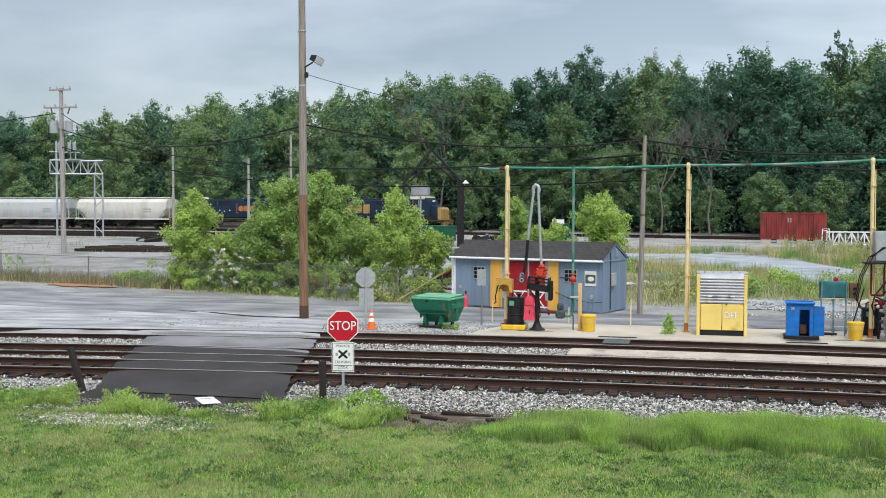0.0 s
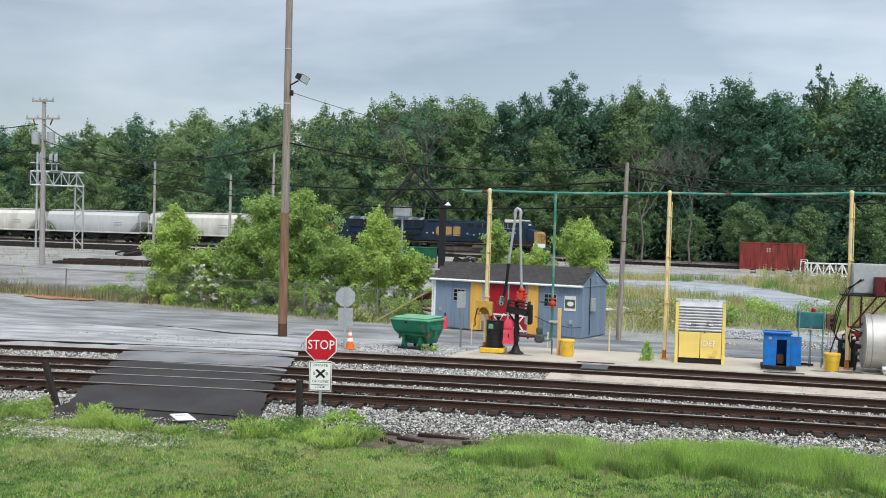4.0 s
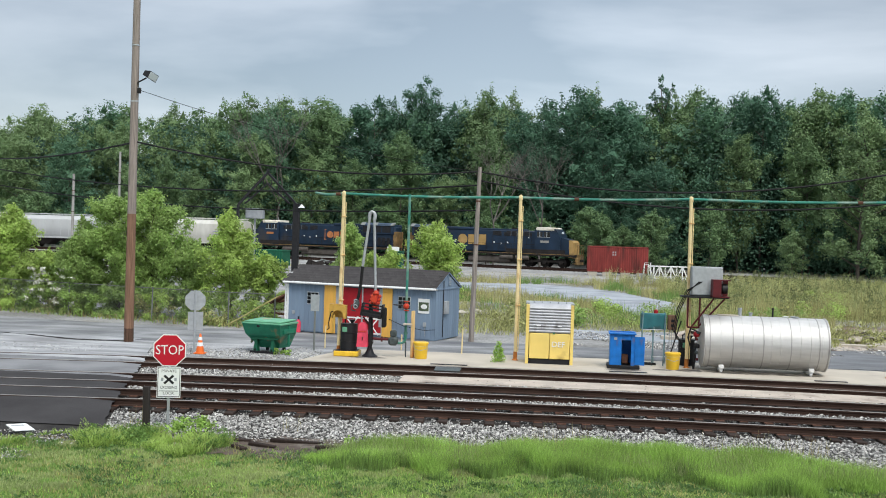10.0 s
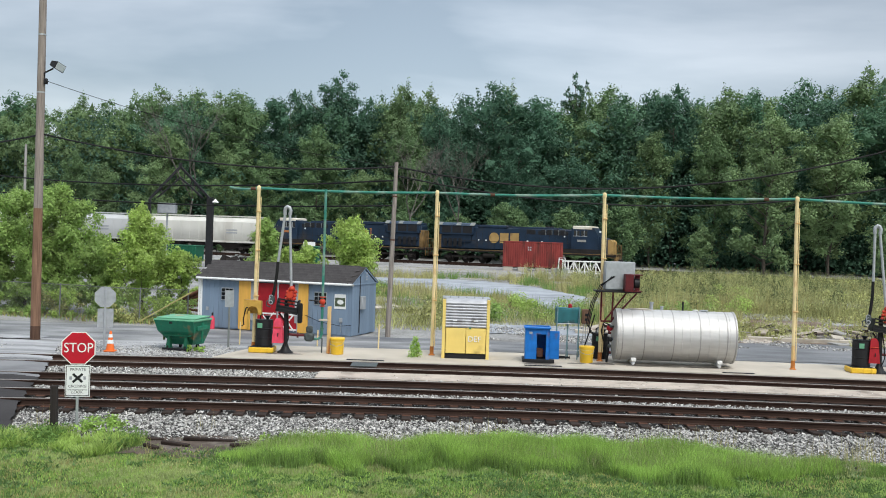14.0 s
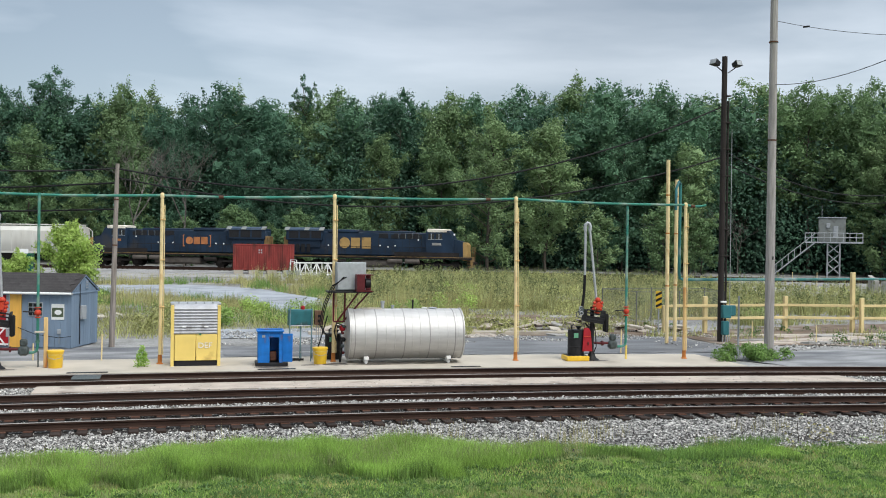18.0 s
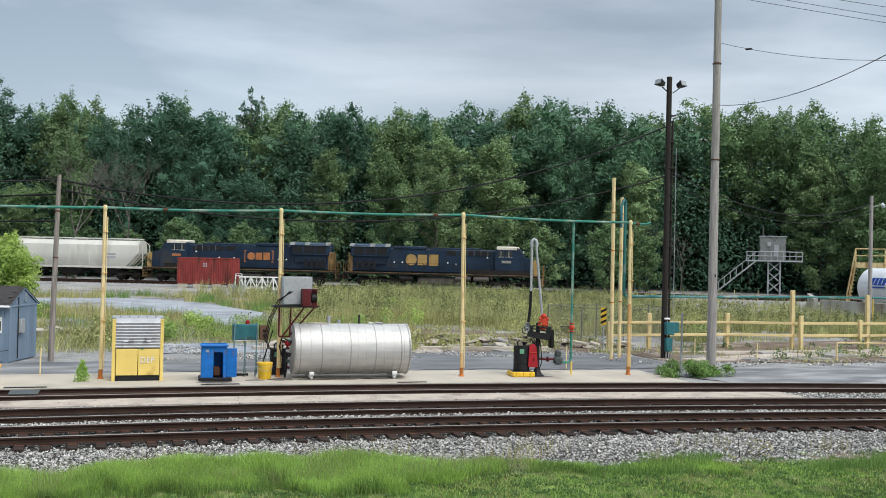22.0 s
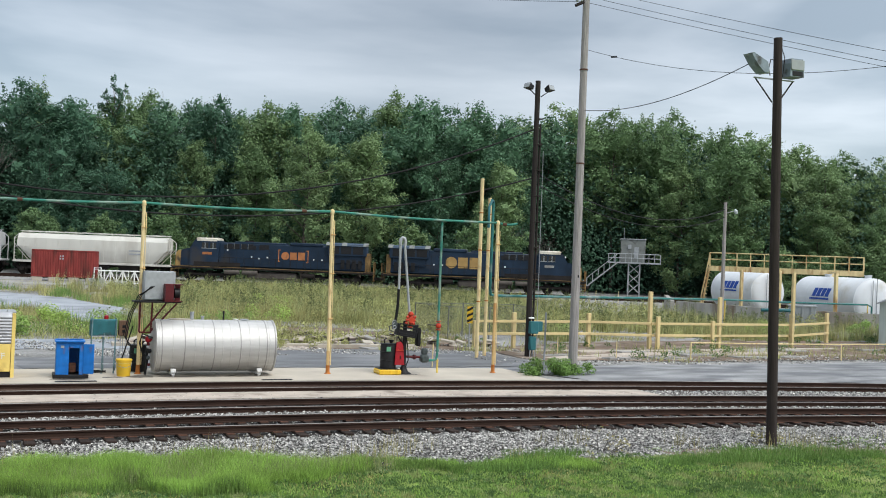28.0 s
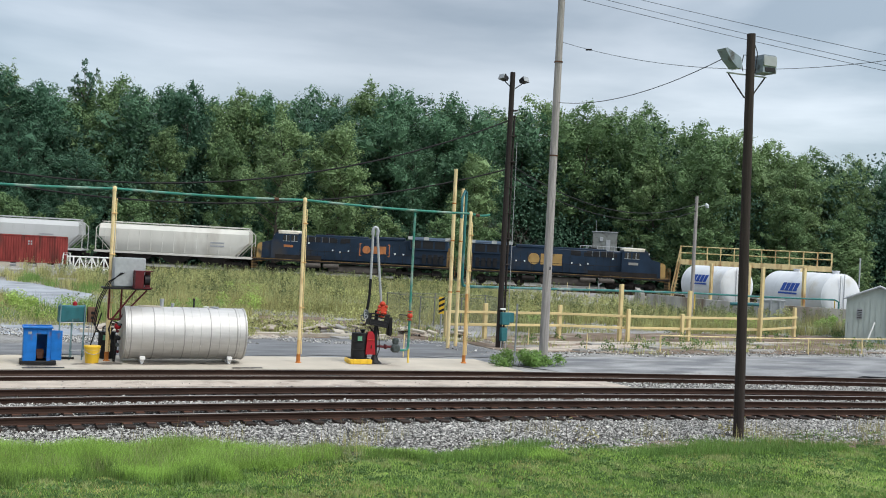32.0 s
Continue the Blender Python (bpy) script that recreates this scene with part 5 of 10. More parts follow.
    part("feed_pipe", Shape().tube([(0.05, 0, 0.62), (0.3, 0.02, 0.6), (0.62, 0.05, 0.6)], 0.045, 10), MAROON, t)
    part("feed_flange", Shape().tube([(0.36, 0.02, 0.6), (0.42, 0.03, 0.6)], 0.09, 12), MAROON, t)
    mt = Shape().box((0.78, 0.05, 0.55), (0.32, 0.28, 0.30), 0.07)
    mt.box((0.78, 0.05, 0.80), (0.22, 0.2, 0.24), 0.05)
    part("flow_meter", mt, meter_mat, t, "oily flow meter")
    return t


pump_station(-5.08, 34.3, 0, -0.05, 0.19, PINK_RED, OILY_METAL)
pump_station(14.62, 33.95, -6, -0.20, 0.0, RED, OILY_METAL)


def drop_pipe(x, y, top, leg):
    t = thing("drop_pipe", pose(x, y, 0), "green fuel drop pipe with a red valve", "pipe", "fuel drop pipes")
    part("pipe", Shape().tube([(0, 0, top), (0, 0, 0.62), (-0.04, 0, 0.50), (-0.14, 0, 0.46), (-0.34, -0.02, 0.46)], 0.045, 10), GREEN_PIPE, t)
    part("valve", Shape().ball((0, -0.02, 1.72), 0.105, 12, 8), RED_ENAMEL, t)
    for z in (1.56, 1.86):
        part("flange", Shape().lathe([(0, 0.095), (0.035, 0.095)], (0, 0, z), (0, 0, z + 1), 14), RED_ENAMEL, t)
    part("lever", Shape().tube([(-0.12, -0.05, 1.74), (-0.44, -0.06, 1.76)], 0.022, 8), BLACK, t)
    part("joint", Shape().lathe([(0, 0.07), (0.06, 0.07)], (0, 0, 0.78), (0, 0, 2), 12), GREEN_PIPE, t)
    part("support_leg", Shape().tube([(0.02, 0, 0), (0.02, 0, 0.5)], 0.04 if leg is YELLOW else 0.022, 8), leg, t)


drop_pipe(-3.92, 34.6, 5.5, OILY_METAL)
drop_pipe(16.0, 34.1, 5.55, YELLOW)
spill_pallet(pose(-5.85, 34.35, 0))
drum(pose(-5.82, 34.4, 0.195), " with funnel, on a spill pallet")
spill_pallet(pose(14.02, 34.0, 0, 0, 0, -5))
drum(pose(14.05, 34.05, 0.195), " with funnel, on a spill pallet")
bucket(pose(-3.36, 34.35, 0))
bucket(pose(4.97, 34.25, 0))


def hose_saddle():
    t = thing("hose_saddle", pose(-6.2, 34.5, 0), "dented ochre hose saddle on the post", "hose holder")
    out = [(-0.28, 1.24), (-0.28, 1.74), (0.28, 1.69), (0.28, 1.24), (0.18, 1.24)] + [(0.18 * math.cos(math.pi * k / 8), 1.34 + 0.18 * math.sin(math.pi * k / 8)) for k in range(9)] + [(-0.18, 1.24)]
    part("shell", Shape().prism(out, 0.28, pose(0, -0.28, 0)), SADDLE_OCHRE, t)
    part("back_plate", Shape().box((0, -0.02, 1.47), (0.5, 0.03, 0.42), 0.01), SADDLE_OCHRE, t)
    part("hose", Shape().tube([(-0.05, -0.2, 1.55), (-0.22, -0.3, 1.45), (-0.29, -0.3, 1.1), (-0.27, -0.3, 0.9), (-0.34, -0.3, 0.86)], 0.02, 8), RUBBER, t)
    part("strap", Shape().box((-0.2, -0.3, 1.05), (0.06, 0.04, 0.6), 0.01, pose(0, 0, 0, 0, 4, 0)), SADDLE_OCHRE, t)


hose_saddle()


def bollard_post():
    t = thing("yellow_bollard", pose(-3.66, 34.45, 0), "square yellow steel bollard with a small tray", "bollard")
    part("shaft", Shape().box((0, 0, 0.79), (0.12, 0.12, 1.58), 0.015), RUSTED_YELLOW, t)
    part("small_tray", Shape().box((-0.18, -0.02, 1.12), (0.30, 0.16, 0.06), 0.01), CONCRETE, t)


bollard_post()
for sx, sy, sh in ((-2.09, 36.2, 0.88), (-4.3, 36.7, 0.55), (-7.0, 36.3, 0.8), (10.15, 36.5, 0.85), (12.6, 36.3, 0.85), (16.7, 36.0, 0.9)):
    stake(sx, sy, sh)


def def_cabinet():
    t = thing("dispensing_cabinet", pose(0.13, 34.15, 0), "yellow fluid dispensing cabinet with grey roll shutter", "cabinet")
    w, d, h = 1.58, 1.2, 2.02
    part("base", Shape().box((w / 2, d / 2, 0.09), (w - 0.1, d - 0.1, 0.17), 0.01), BLACK, t)
    for x in (0.055, w - 0.055):
        part("side_frame", Shape().prism([(x - 0.05, 0.0), (x + 0.05, 0.0), (x + 0.05, h - 0.06), (x - 0.05, h - 0.06)], d, None), CABINET_YELLOW, t)
    part("back_panel", Shape().box((w / 2, d - 0.03, h / 2), (w - 0.22, 0.05, h - 0.2), 0.0), CABINET_YELLOW, t)
    for k in range(2):
        dr = part("lower_door", Shape().box((0.12 + 0.335 + k * 0.675, 0.03, 0.60), (0.66, 0.05, 0.84), 0.012), CABINET_YELLOW, t)
        rb = Shape()
        for i in range(5):
            rb.box((0, 0, 0), (0.018, 0.010, 0.60), 0.0, pose(0.22 + k * 0.675 + i * 0.115, 0.002, 0.6, 0, 14 if k else -14, 0))
        part("pressed_rib", rb, CABINET_YELLOW, dr)
    for k in range(9):
        part("shutter_slat", Shape().tube([(0.11, 0.06, 1.085 + k * 0.095), (w - 0.11, 0.06, 1.085 + k * 0.095)], 0.052, 8), SLAT_GREY, t)
    for k in range(6):
        a = math.radians(15 + k * 15)
        part("shutter_slat", Shape().tube([(0.11, 0.26 - 0.2 * math.cos(a), 1.84 + 0.13 * math.sin(a)), (w - 0.11, 0.26 - 0.2 * math.cos(a), 1.84 + 0.13 * math.sin(a))], 0.045, 8), SLAT_GREY, t)
    part("roof", Shape().box((w / 2, d / 2 + 0.1, h - 0.03), (w + 0.02, d - 0.2, 0.06), 0.02), GREY_METAL, t)
    for k in range(5):
        part("roof_stud", Shape().box((0.25 + 0.27 * k, 0.25, h + 0.02), (0.04, 0.1, 0.06), 0.008), GREY_METAL, t)
    for x in (0.42, 1.12):
        part("shutter_latch", Shape().box((x, -0.005, 1.27), (0.14, 0.02, 0.035), 0.004), SIGN_WHITE, t)
    part("lock", Shape().box((0.93, -0.01, 1.03), (0.06, 0.04, 0.05), 0.008), DUMPSTER_GREEN, t)
    words("lettering", "DEF", 0.26, SIGN_WHITE, t, pose(1.08, -0.014, 0.66, 90, 0, 0), "white painted letters DEF")


def_cabinet()


def blue_cabinet():
    t = thing("blue_cabinet", pose(2.87, 33.75, 0, 0, 0, -3), "bright blue steel cabinet with its door open", "cabinet")
    part("base_pan", Shape().box((0.45, 0.4, 0.06), (1.05, 0.85, 0.12), 0.02), BLACK, t)
    part("left_panel", Shape().box((0.19, 0.02, 0.62), (0.38, 0.04, 1.0), 0.006), BLUE_PAINT, t)
    part("right_panel", Shape().box((0.74, 0.02, 0.62), (0.12, 0.04, 1.0), 0.006), BLUE_PAINT, t)
    part("lintel", Shape().box((0.53, 0.021, 1.03), (0.30, 0.038, 0.18), 0.006), BLUE_PAINT, t)
    part("left_side", Shape().box((0.02, 0.4, 0.62), (0.04, 0.72, 1.0), 0.006), BLUE_PAINT, t)
    part("right_side", Shape().box((0.78, 0.4, 0.62), (0.04, 0.72, 1.0), 0.006), BLUE_PAINT, t)
    part("back", Shape().box((0.4, 0.76, 0.62), (0.76, 0.04, 1.0), 0.006), BLUE_PAINT, t)
    part("lid", Shape().box((0.4, 0.36, 1.145), (0.88, 0.86, 0.05), 0.02), BLUE_PAINT, t)
    part("lid_rail", Shape().box((0.4, 0.36, 1.185), (0.8, 0.06, 0.04), 0.01), BLUE_PAINT, t)
    dr = part("open_door", Shape().box((0.17, 0, 0.55), (0.32, 0.035, 0.92), 0.008), BLUE_PAINT, t)
    dr.matrix_local = pose(0.79, 0.0, 0.06, 0, 0, -14)
    part("badge", Shape().box((0.18, -0.005, 0.98), (0.1, 0.012, 0.08), 0.003), GREY_METAL, t)
    part("inner_unit", Shape().box((0.5, 0.35, 0.3), (0.22, 0.3, 0.3), 0.03), RUST_STEEL, t)


blue_cabinet()


def control_stand():
    t = thing("control_stand", pose(4.02, 35.2, 0), "teal control box and brown panel on a pipe stand", "control box")
    for x in (0.05, 0.42, 0.80):
        part("leg", Shape().tube([(x - 0.07, -0.25, 0), (x, -0.04, 1.78 if x != 0.42 else 1.3)], 0.022, 8), PALE_TEAL, t)
        part("rear_leg", Shape().tube([(x + 0.09, 0.6, 0), (x + 0.02, 0.42, 1.78 if x != 0.42 else 1.25)], 0.02, 8), PALE_TEAL, t)
    for z in (0.3, 0.8, 1.2):
        part("cross_bar", Shape().tube([(0.02, -0.08, z), (0.82, -0.05, z)], 0.016, 8), GALV, t)
    part("teal_box", Shape().box((0.42, 0.2, 1.46), (0.84, 0.4, 0.56), 0.03), TEAL, t)
    part("teal_door", Shape().box((0.42, -0.012, 1.46), (0.72, 0.025, 0.46), 0.012), TEAL, t)
    part("warning_lamp", Shape().lathe([(0, 0.07), (0.1, 0.07), (0.13, 0.03)], (0.50, 0.2, 1.74), (0.5, 0.2, 3), 12), RED, t)
    part("brown_panel", Shape().box((1.04, 0.1, 1.46), (0.30, 0.22, 0.50), 0.02), POLE_BROWN, t)
    for z in (1.36, 1.52):
        part("panel_knob", Shape().box((1.04, -0.02, z), (0.1, 0.03, 0.09), 0.01), BLACK, t)
    for k in range(3):
        part("conduit", Shape().tube([(0.96 + 0.08 * k, 0.1, 1.22), (0.96 + 0.08 * k, 0.1, 0.02)], 0.014, 6), GREY_METAL, t)
    part("coiled_hose", Shape().tube([(0.2 + 0.30 * math.cos(k * 0.5), -0.1 + 0.2 * math.sin(k * 0.5), 0.03 + 0.002 * k) for k in range(26)], 0.02, 6), RUBBER, t)


control_stand()
drum(pose(5.62, 35.6, 0.0))


def meter_cabinet():
    t = thing("meter_cabinet", pose(5.5, 34.75, 0), "grey meter box and maroon reel box bracketed to a post", "meter box")
    part("grey_box", Shape().box((0.52, -0.18, 2.92), (1.0, 0.40, 0.95), 0.02), GREY_METAL, t)
    part("box_lid", Shape().box((0.52, -0.395, 2.92), (0.94, 0.025, 0.89), 0.01), GALV, t)
    mb = Shape()
    mb.box((0.92, -0.55, 2.98), (0.56, 0.50, 0.03))
    mb.box((0.92, -0.55, 2.43), (0.56, 0.50, 0.03))
    mb.box((0.65, -0.55, 2.70), (0.03, 0.50, 0.52))
    mb.box((0.92, -0.31, 2.70), (0.56, 0.03, 0.52))
    part("maroon_box", mb, MAROON, t, "open maroon reel box")
    part("maroon_front", Shape().box((0.77, -0.805, 2.70), (0.27, 0.02, 0.55), 0.006), MAROON, t)
    part("reel", Shape().tube([(0.95, -0.62, 2.7), (1.12, -0.62, 2.7)], 0.16, 14), BLACK, t)
    part("shelf", Shape().box((0.45, -0.3, 2.40), (1.5, 0.6, 0.06), 0.01), BLACK, t)
    for a, b in (((0.05, -0.2, 1.35), (0.75, -0.4, 2.36)), ((0.3, -0.2, 1.4), (1.1, -0.4, 2.36)), ((-0.05, -0.2, 1.4), (-0.05, -0.2, 2.38)), ((0.32, -0.2, 1.38), (0.32, -0.3, 2.36)),
                 ((-0.05, -0.2, 1.38), (0.34, -0.2, 1.38))):
        part("bracket_strut", Shape().tube([a, b], 0.03, 6), MAROON, t)
    for k in range(3):
        o = 0.05 * k
        part("hose", Shape().tube([(0.25 + o, -0.42, 2.9), (-0.05 - o, -0.45, 2.6), (-0.32 - o, -0.42, 2.0), (-0.46 - o, -0.4, 1.3), (-0.44 + o, -0.4, 1.0), (-0.2, -0.35, 0.92 - o)], 0.016, 8), RUBBER, t)
    part("long_hose", Shape().tube([(-0.28, -0.4, 1.6), (-0.45, -0.4, 1.0), (-0.6, -0.4, 0.5), (-0.52, -0.4, 0.05)], 0.02, 8), RUBBER, t)


meter_cabinet()


def storage_tank():
    L, r = 4.0, 0.855
    t = thing("storage_tank", pose(5.88, 34.55, 0.965, 0, 0, -2), "horizontal stainless steel storage tank on saddles", "tank")
    part("shell", Shape().lathe([(0, 0.3), (0.015, r * 0.8), (0.05, r), (L - 0.05, r), (L - 0.015, r * 0.8), (L, 0.3)], (0, 0, 0), (1, 0, 0), 64), STAINLESS, t)
    for x, dull in ((0.05, 1), (0.13, 0), (0.20, 1), (0.55, 0), (0.92, 1), (1.25, 0), (1.55, 0), (1.88, 1), (2.15, 0), (2.42, 0), (2.74, 1), (3.05, 0), (3.36, 0), (3.62, 1), (3.72, 0), (3.90, 1)):
        wide = 0.034 if dull else 0.016
        part("weld_band", Shape().lathe([(0, r - 0.002), (0.004, r + 0.010), (wide - 0.004, r + 0.010), (wide, r - 0.002)], (x, 0, 0), (x + 1, 0, 0), 64), SEAM_GREY if dull else STAINLESS, t)
    for x in (0.03, L - 0.07):
        part("end_ring", Shape().lathe([(0, r - 0.01), (0.005, r + 0.022), (0.035, r + 0.022), (0.04, r - 0.01)], (x, 0, 0), (x + 1, 0, 0), 64), STAINLESS, t)
    for x in (0.62, 3.45):
        part("saddle", Shape().box((x, 0, -0.89), (0.12, 1.2, 0.10), 0.02), WHITE, t, "white painted saddle foot")
        part("foot", Shape().tube([(x, -0.55, -0.965), (x, -0.55, -0.85)], 0.04, 8), WHITE, t)
        part("lug", Shape().box((x, -0.60, -0.78), (0.17, 0.10, 0.13), 0.02), WHITE, t, "white lug under the shell")
    for q in range(5):
        part("plumbing", Shape().ball((-0.10 - 0.03 * (q % 2), -0.18, -0.62 + 0.22 * q), 0.05 + 0.015 * (q % 3), 10, 6), (MAROON, OILY_METAL, BLACK)[q % 3], t)
    part("suction_hose", Shape().tube([(-0.12, -0.2, 0.3), (-0.34, -0.2, 0.38), (-0.42, -0.2, 0.1), (-0.25, -0.2, -0.5), (-0.22, -0.2, -0.94)], 0.025, 8), RUBBER, t)
    for x, h, q, m in ((1.25, 0.28, 0.06, GREY_METAL), (1.6, 0.14, 0.05, GREY_METAL), (2.3, 0.32, 0.03, BLACK), (2.72, 0.06, 0.08, WHITE), (3.0, 0.06, 0.12, GREY_METAL)):
        part("vent", Shape().lathe([(0, q), (h * 0.8, q), (h * 0.8, q * 1.3), (h, q * 1.2)], (x, 0, r - 0.02), (x, 0, r + 2), 12), m, t)
    part("top_plate", Shape().box((0.85, 0, r + 0.01), (0.7, 0.3, 0.03), 0.008), CONCRETE, t)
    part("outlet_pipe", Shape().tube([(0, -0.1, 0.25), (-0.12, -0.1, 0.25), (-0.15, -0.1, 0.1), (-0.15, -0.1, -0.6), (-0.2, -0.1, -0.95)], 0.035, 8), BLACK, t)
    part("outlet_valve", Shape().ball((-0.13, -0.12, 0.2), 0.11, 12, 8), RED, t)
    part("outlet_gauge", Shape().ball((-0.16, -0.2, -0.05), 0.05, 10, 6), GALV, t)


storage_tank()


# ---- shed ----
def shed():
    L, D, E, R = 6.95, 2.5, 2.05, 2.66
    t = thing("storage_shed", pose(-9.82, 42.26, 0, 0, 0, -17.8), "small blue-grey wooden shed with red double doors", "shed")
    core = Shape()
    core.prism([(0.03, 0.0), (0.03, E), (L - 0.03, E), (L - 0.03, 0.0)], D - 0.06, pose(0, 0.03, 0))
    for x0 in (0.03, L - 0.08):
        core.add([(x0, 0.03, E), (x0, D - 0.03, E), (x0, D / 2, R - 0.05), (x0 + 0.05, 0.03, E), (x0 + 0.05, D - 0.03, E), (x0 + 0.05, D / 2, R - 0.05)],
                 [(0, 1, 2), (3, 4, 5), (0, 1, 4, 3), (1, 2, 5, 4), (2, 0, 3, 5)])
    part("wall_core", core, SHED_BLUE, t)
    board = Shape().box((0, 0, E / 2 - 0.02), (0.212, 0.022, E - 0.06), 0.004).mesh("plank", SHED_BLUE)
    n = int(L / 0.2173)
    for k in range(n):
        u = (k + 0.5) * 0.2173
        if 2.62 < u < 4.62:
            continue
        ob = part("plank", board, None, t)
        ob.matrix_local = pose(u, 0.016, 0.03)
    for k in range(11):
        yy = 0.115 + k * 0.227
        top = E - 0.06 + (R - E - 0.06) * (1 - abs(yy - D / 2) / (D / 2))
        ob = part("plank", Shape().box((0, 0, top / 2), (0.022, 0.222, top), 0.004), SHED_BLUE, t)
        ob.matrix_local = pose(L - 0.016, yy, 0.02)
    part("corner_board", Shape().box((0.05, 0.0, E / 2), (0.1, 0.03, E), 0.004), SIGN_WHITE, t, "white corner board")
    rf = Shape()
    for sgn in (0, 1):
        y0, y1 = (-0.16, D / 2) if not sgn else (D + 0.16, D / 2)
        z0 = E - 0.04
        rf.add([(-0.08, y0, z0), (L + 0.02, y0, z0), (L + 0.02, y1, R), (-0.08, y1, R), (-0.08, y0, z0 + 0.05), (L + 0.04, y0, z0 + 0.05), (L + 0.04, y1, R + 0.05), (-0.08, y1, R + 0.05)],
               [(0, 1, 2, 3), (4, 5, 6, 7), (0, 1, 5, 4), (1, 2, 6, 5), (2, 3, 7, 6), (3, 0, 4, 7)])
    roof = part("roof", rf, SHINGLE, t)
    slope = math.degrees(math.atan2(R - E + 0.04, D / 2 + 0.16))
    tab = Shape().box((0, 0, 0), (0.325, 0.26, 0.012), 0.003, pose(0, 0, 0, slope + 2.0, 0, 0)).mesh("shingle", SHINGLE)
    rng = random.Random(3)
    for row in range(7):
        u = (row + 0.45) / 7
        for k in range(21):
            ob = part("shingle", tab, None, roof)
            ob.matrix_local = pose(-0.1 + 0.16 * (row % 2) + 0.33 * k + 0.08, -0.16 + (D / 2 + 0.16) * u, E + 0.02 + (R - E + 0.04) * u + 0.012 + rng.uniform(-0.003, 0.003))
    part("fascia", Shape().box((L / 2, -0.175, E - 0.03), (L + 0.24, 0.025, 0.075), 0.006), GALV, t, "pale eaves board")
    for y0 in (-0.16, D + 0.16):
        part("barge_board", Shape().tube([(L + 0.01, y0, E - 0.03), (L + 0.01, D / 2, R + 0.0)], 0.03, 4), SHED_BLUE, t)
    # doors
    for jx, jw in ((2.66, 0.10), (3.65, 0.07), (4.58, 0.10)):
        part("door_jamb", Shape().box((jx, -0.012, 1.0), (jw, 0.07, 1.98), 0.006), GALV, t, "pale door jamb")
    for k in range(2):
        x0 = 2.72 + k * 0.94
        dr = part("door", Shape().box((x0 + 0.46, 0.0, 1.0), (0.90, 0.045, 1.86), 0.01), RED, t, "faded red plank door")
        for dz in (0.12, 0.72):
            part("rail", Shape().box((x0 + 0.46, -0.028, dz), (0.86, 0.014, 0.06)), WHITE, dr)
        for a in (32, -32):
            part("brace", Shape().box((0, 0, 0), (0.055, 0.012, 0.92), 0.0, pose(x0 + 0.46, -0.03 - 0.001 * a / 32, 0.42, 0, a + (8 if a > 0 else -8), 0)), WHITE, dr, "white diagonal brace")
        for dx in (0.03, 0.89):
            part("stile", Shape().box((x0 + dx, -0.028, 1.0), (0.05, 0.014, 1.8)), RED, dr)
    for x0, x1 in ((1.86, 2.40), (4.58, 5.02)):
        out = [(x0, 0.02), (x0, 2.0), (x1, 2.0), (x1, 0.02)]
        part("open_door_leaf", Shape().prism(out, 0.04, pose(0, -0.06, 0)), DOOR_ORANGE, t, "faded orange door leaf folded back")
        cut = [(x1 - 0.10, 0.4), (x1 - 0.10, 1.7), (x1 - 0.02, 1.88), (x1 + 0.12, 1.95), (x1 + 0.16, 1.95), (x1 + 0.16, 0.4)] if x0 < 3 else [(x0 - 0.16, 0.4), (x0 - 0.16, 1.95), (x0 - 0.10, 1.95), (x0 + 0.04, 1.86), (x0 + 0.1, 1.7), (x0 + 0.1, 0.4)]
        part("door_trim", Shape().prism(cut, 0.02, pose(0, -0.035, 0)), GREY_METAL, t)
    for x0, z0, cols in ((1.02, 1.16, 3), (5.28, 1.18, 3)):
        w = part("window", Shape().box((x0 + 0.27, -0.005, z0 + 0.25), (0.56, 0.03, 0.53), 0.006), GALV, t, "small white-framed shed window")
        for i in range(cols):
            for j in range(3):
                part("pane", Shape().box((x0 + 0.09 + i * 0.18, -0.026, z0 + 0.09 + j * 0.16), (0.15, 0.014, 0.13)), GLASS_DARK, w)
    ps = part("poster", Shape().box((6.42, -0.012, 1.35), (0.50, 0.012, 0.58), 0.0), SIGN_WHITE, t, "white poster with a dark printed picture", False)
    part("picture", Shape().box((6.42, -0.022, 1.33), (0.44, 0.008, 0.34), 0.0), PAPER_DARK, ps)
    part("picture_shape", Shape().ball((0, 0, 0), 0.12, 10, 6, pose(6.44, -0.026, 1.33) @ Matrix.Diagonal((1.2, 0.05, 0.8, 1))), SIGN_WHITE, ps)
    part("junction_box", Shape().box((6.48, -0.02, 0.62), (0.13, 0.05, 0.18), 0.01), GREY_METAL, t)
    part("wall_conduit", Shape().tube([(6.48, -0.015, 0.55), (6.48, -0.015, 0.15)], 0.012, 6), GREY_METAL, t)
    part("wall_socket", Shape().box((0.36, -0.01, 0.78), (0.12, 0.04, 0.14), 0.01), GREY_METAL, t)
    part("fuse_box", Shape().box((L + 0.06, 0.92, 1.28), (0.14, 0.36, 0.52), 0.02), GREY_METAL, t, "grey electrical box on the gable wall")
    part("gable_conduit", Shape().tube([(L + 0.02, 0.72, 2.35), (L + 0.02, 0.72, 0.1)], 0.018, 6), BLACK, t)
    vn = part("gable_vent", Shape().box((L + 0.01, D / 2 + 0.1, 2.32), (0.03, 0.26, 0.34), 0.01), SHED_BLUE, t)
    for k in range(5):
        part("vent_slat", Shape().box((L + 0.03, D / 2 + 0.1, 2.20 + 0.06 * k), (0.02, 0.20, 0.025), 0.0), GREY_METAL, vn)
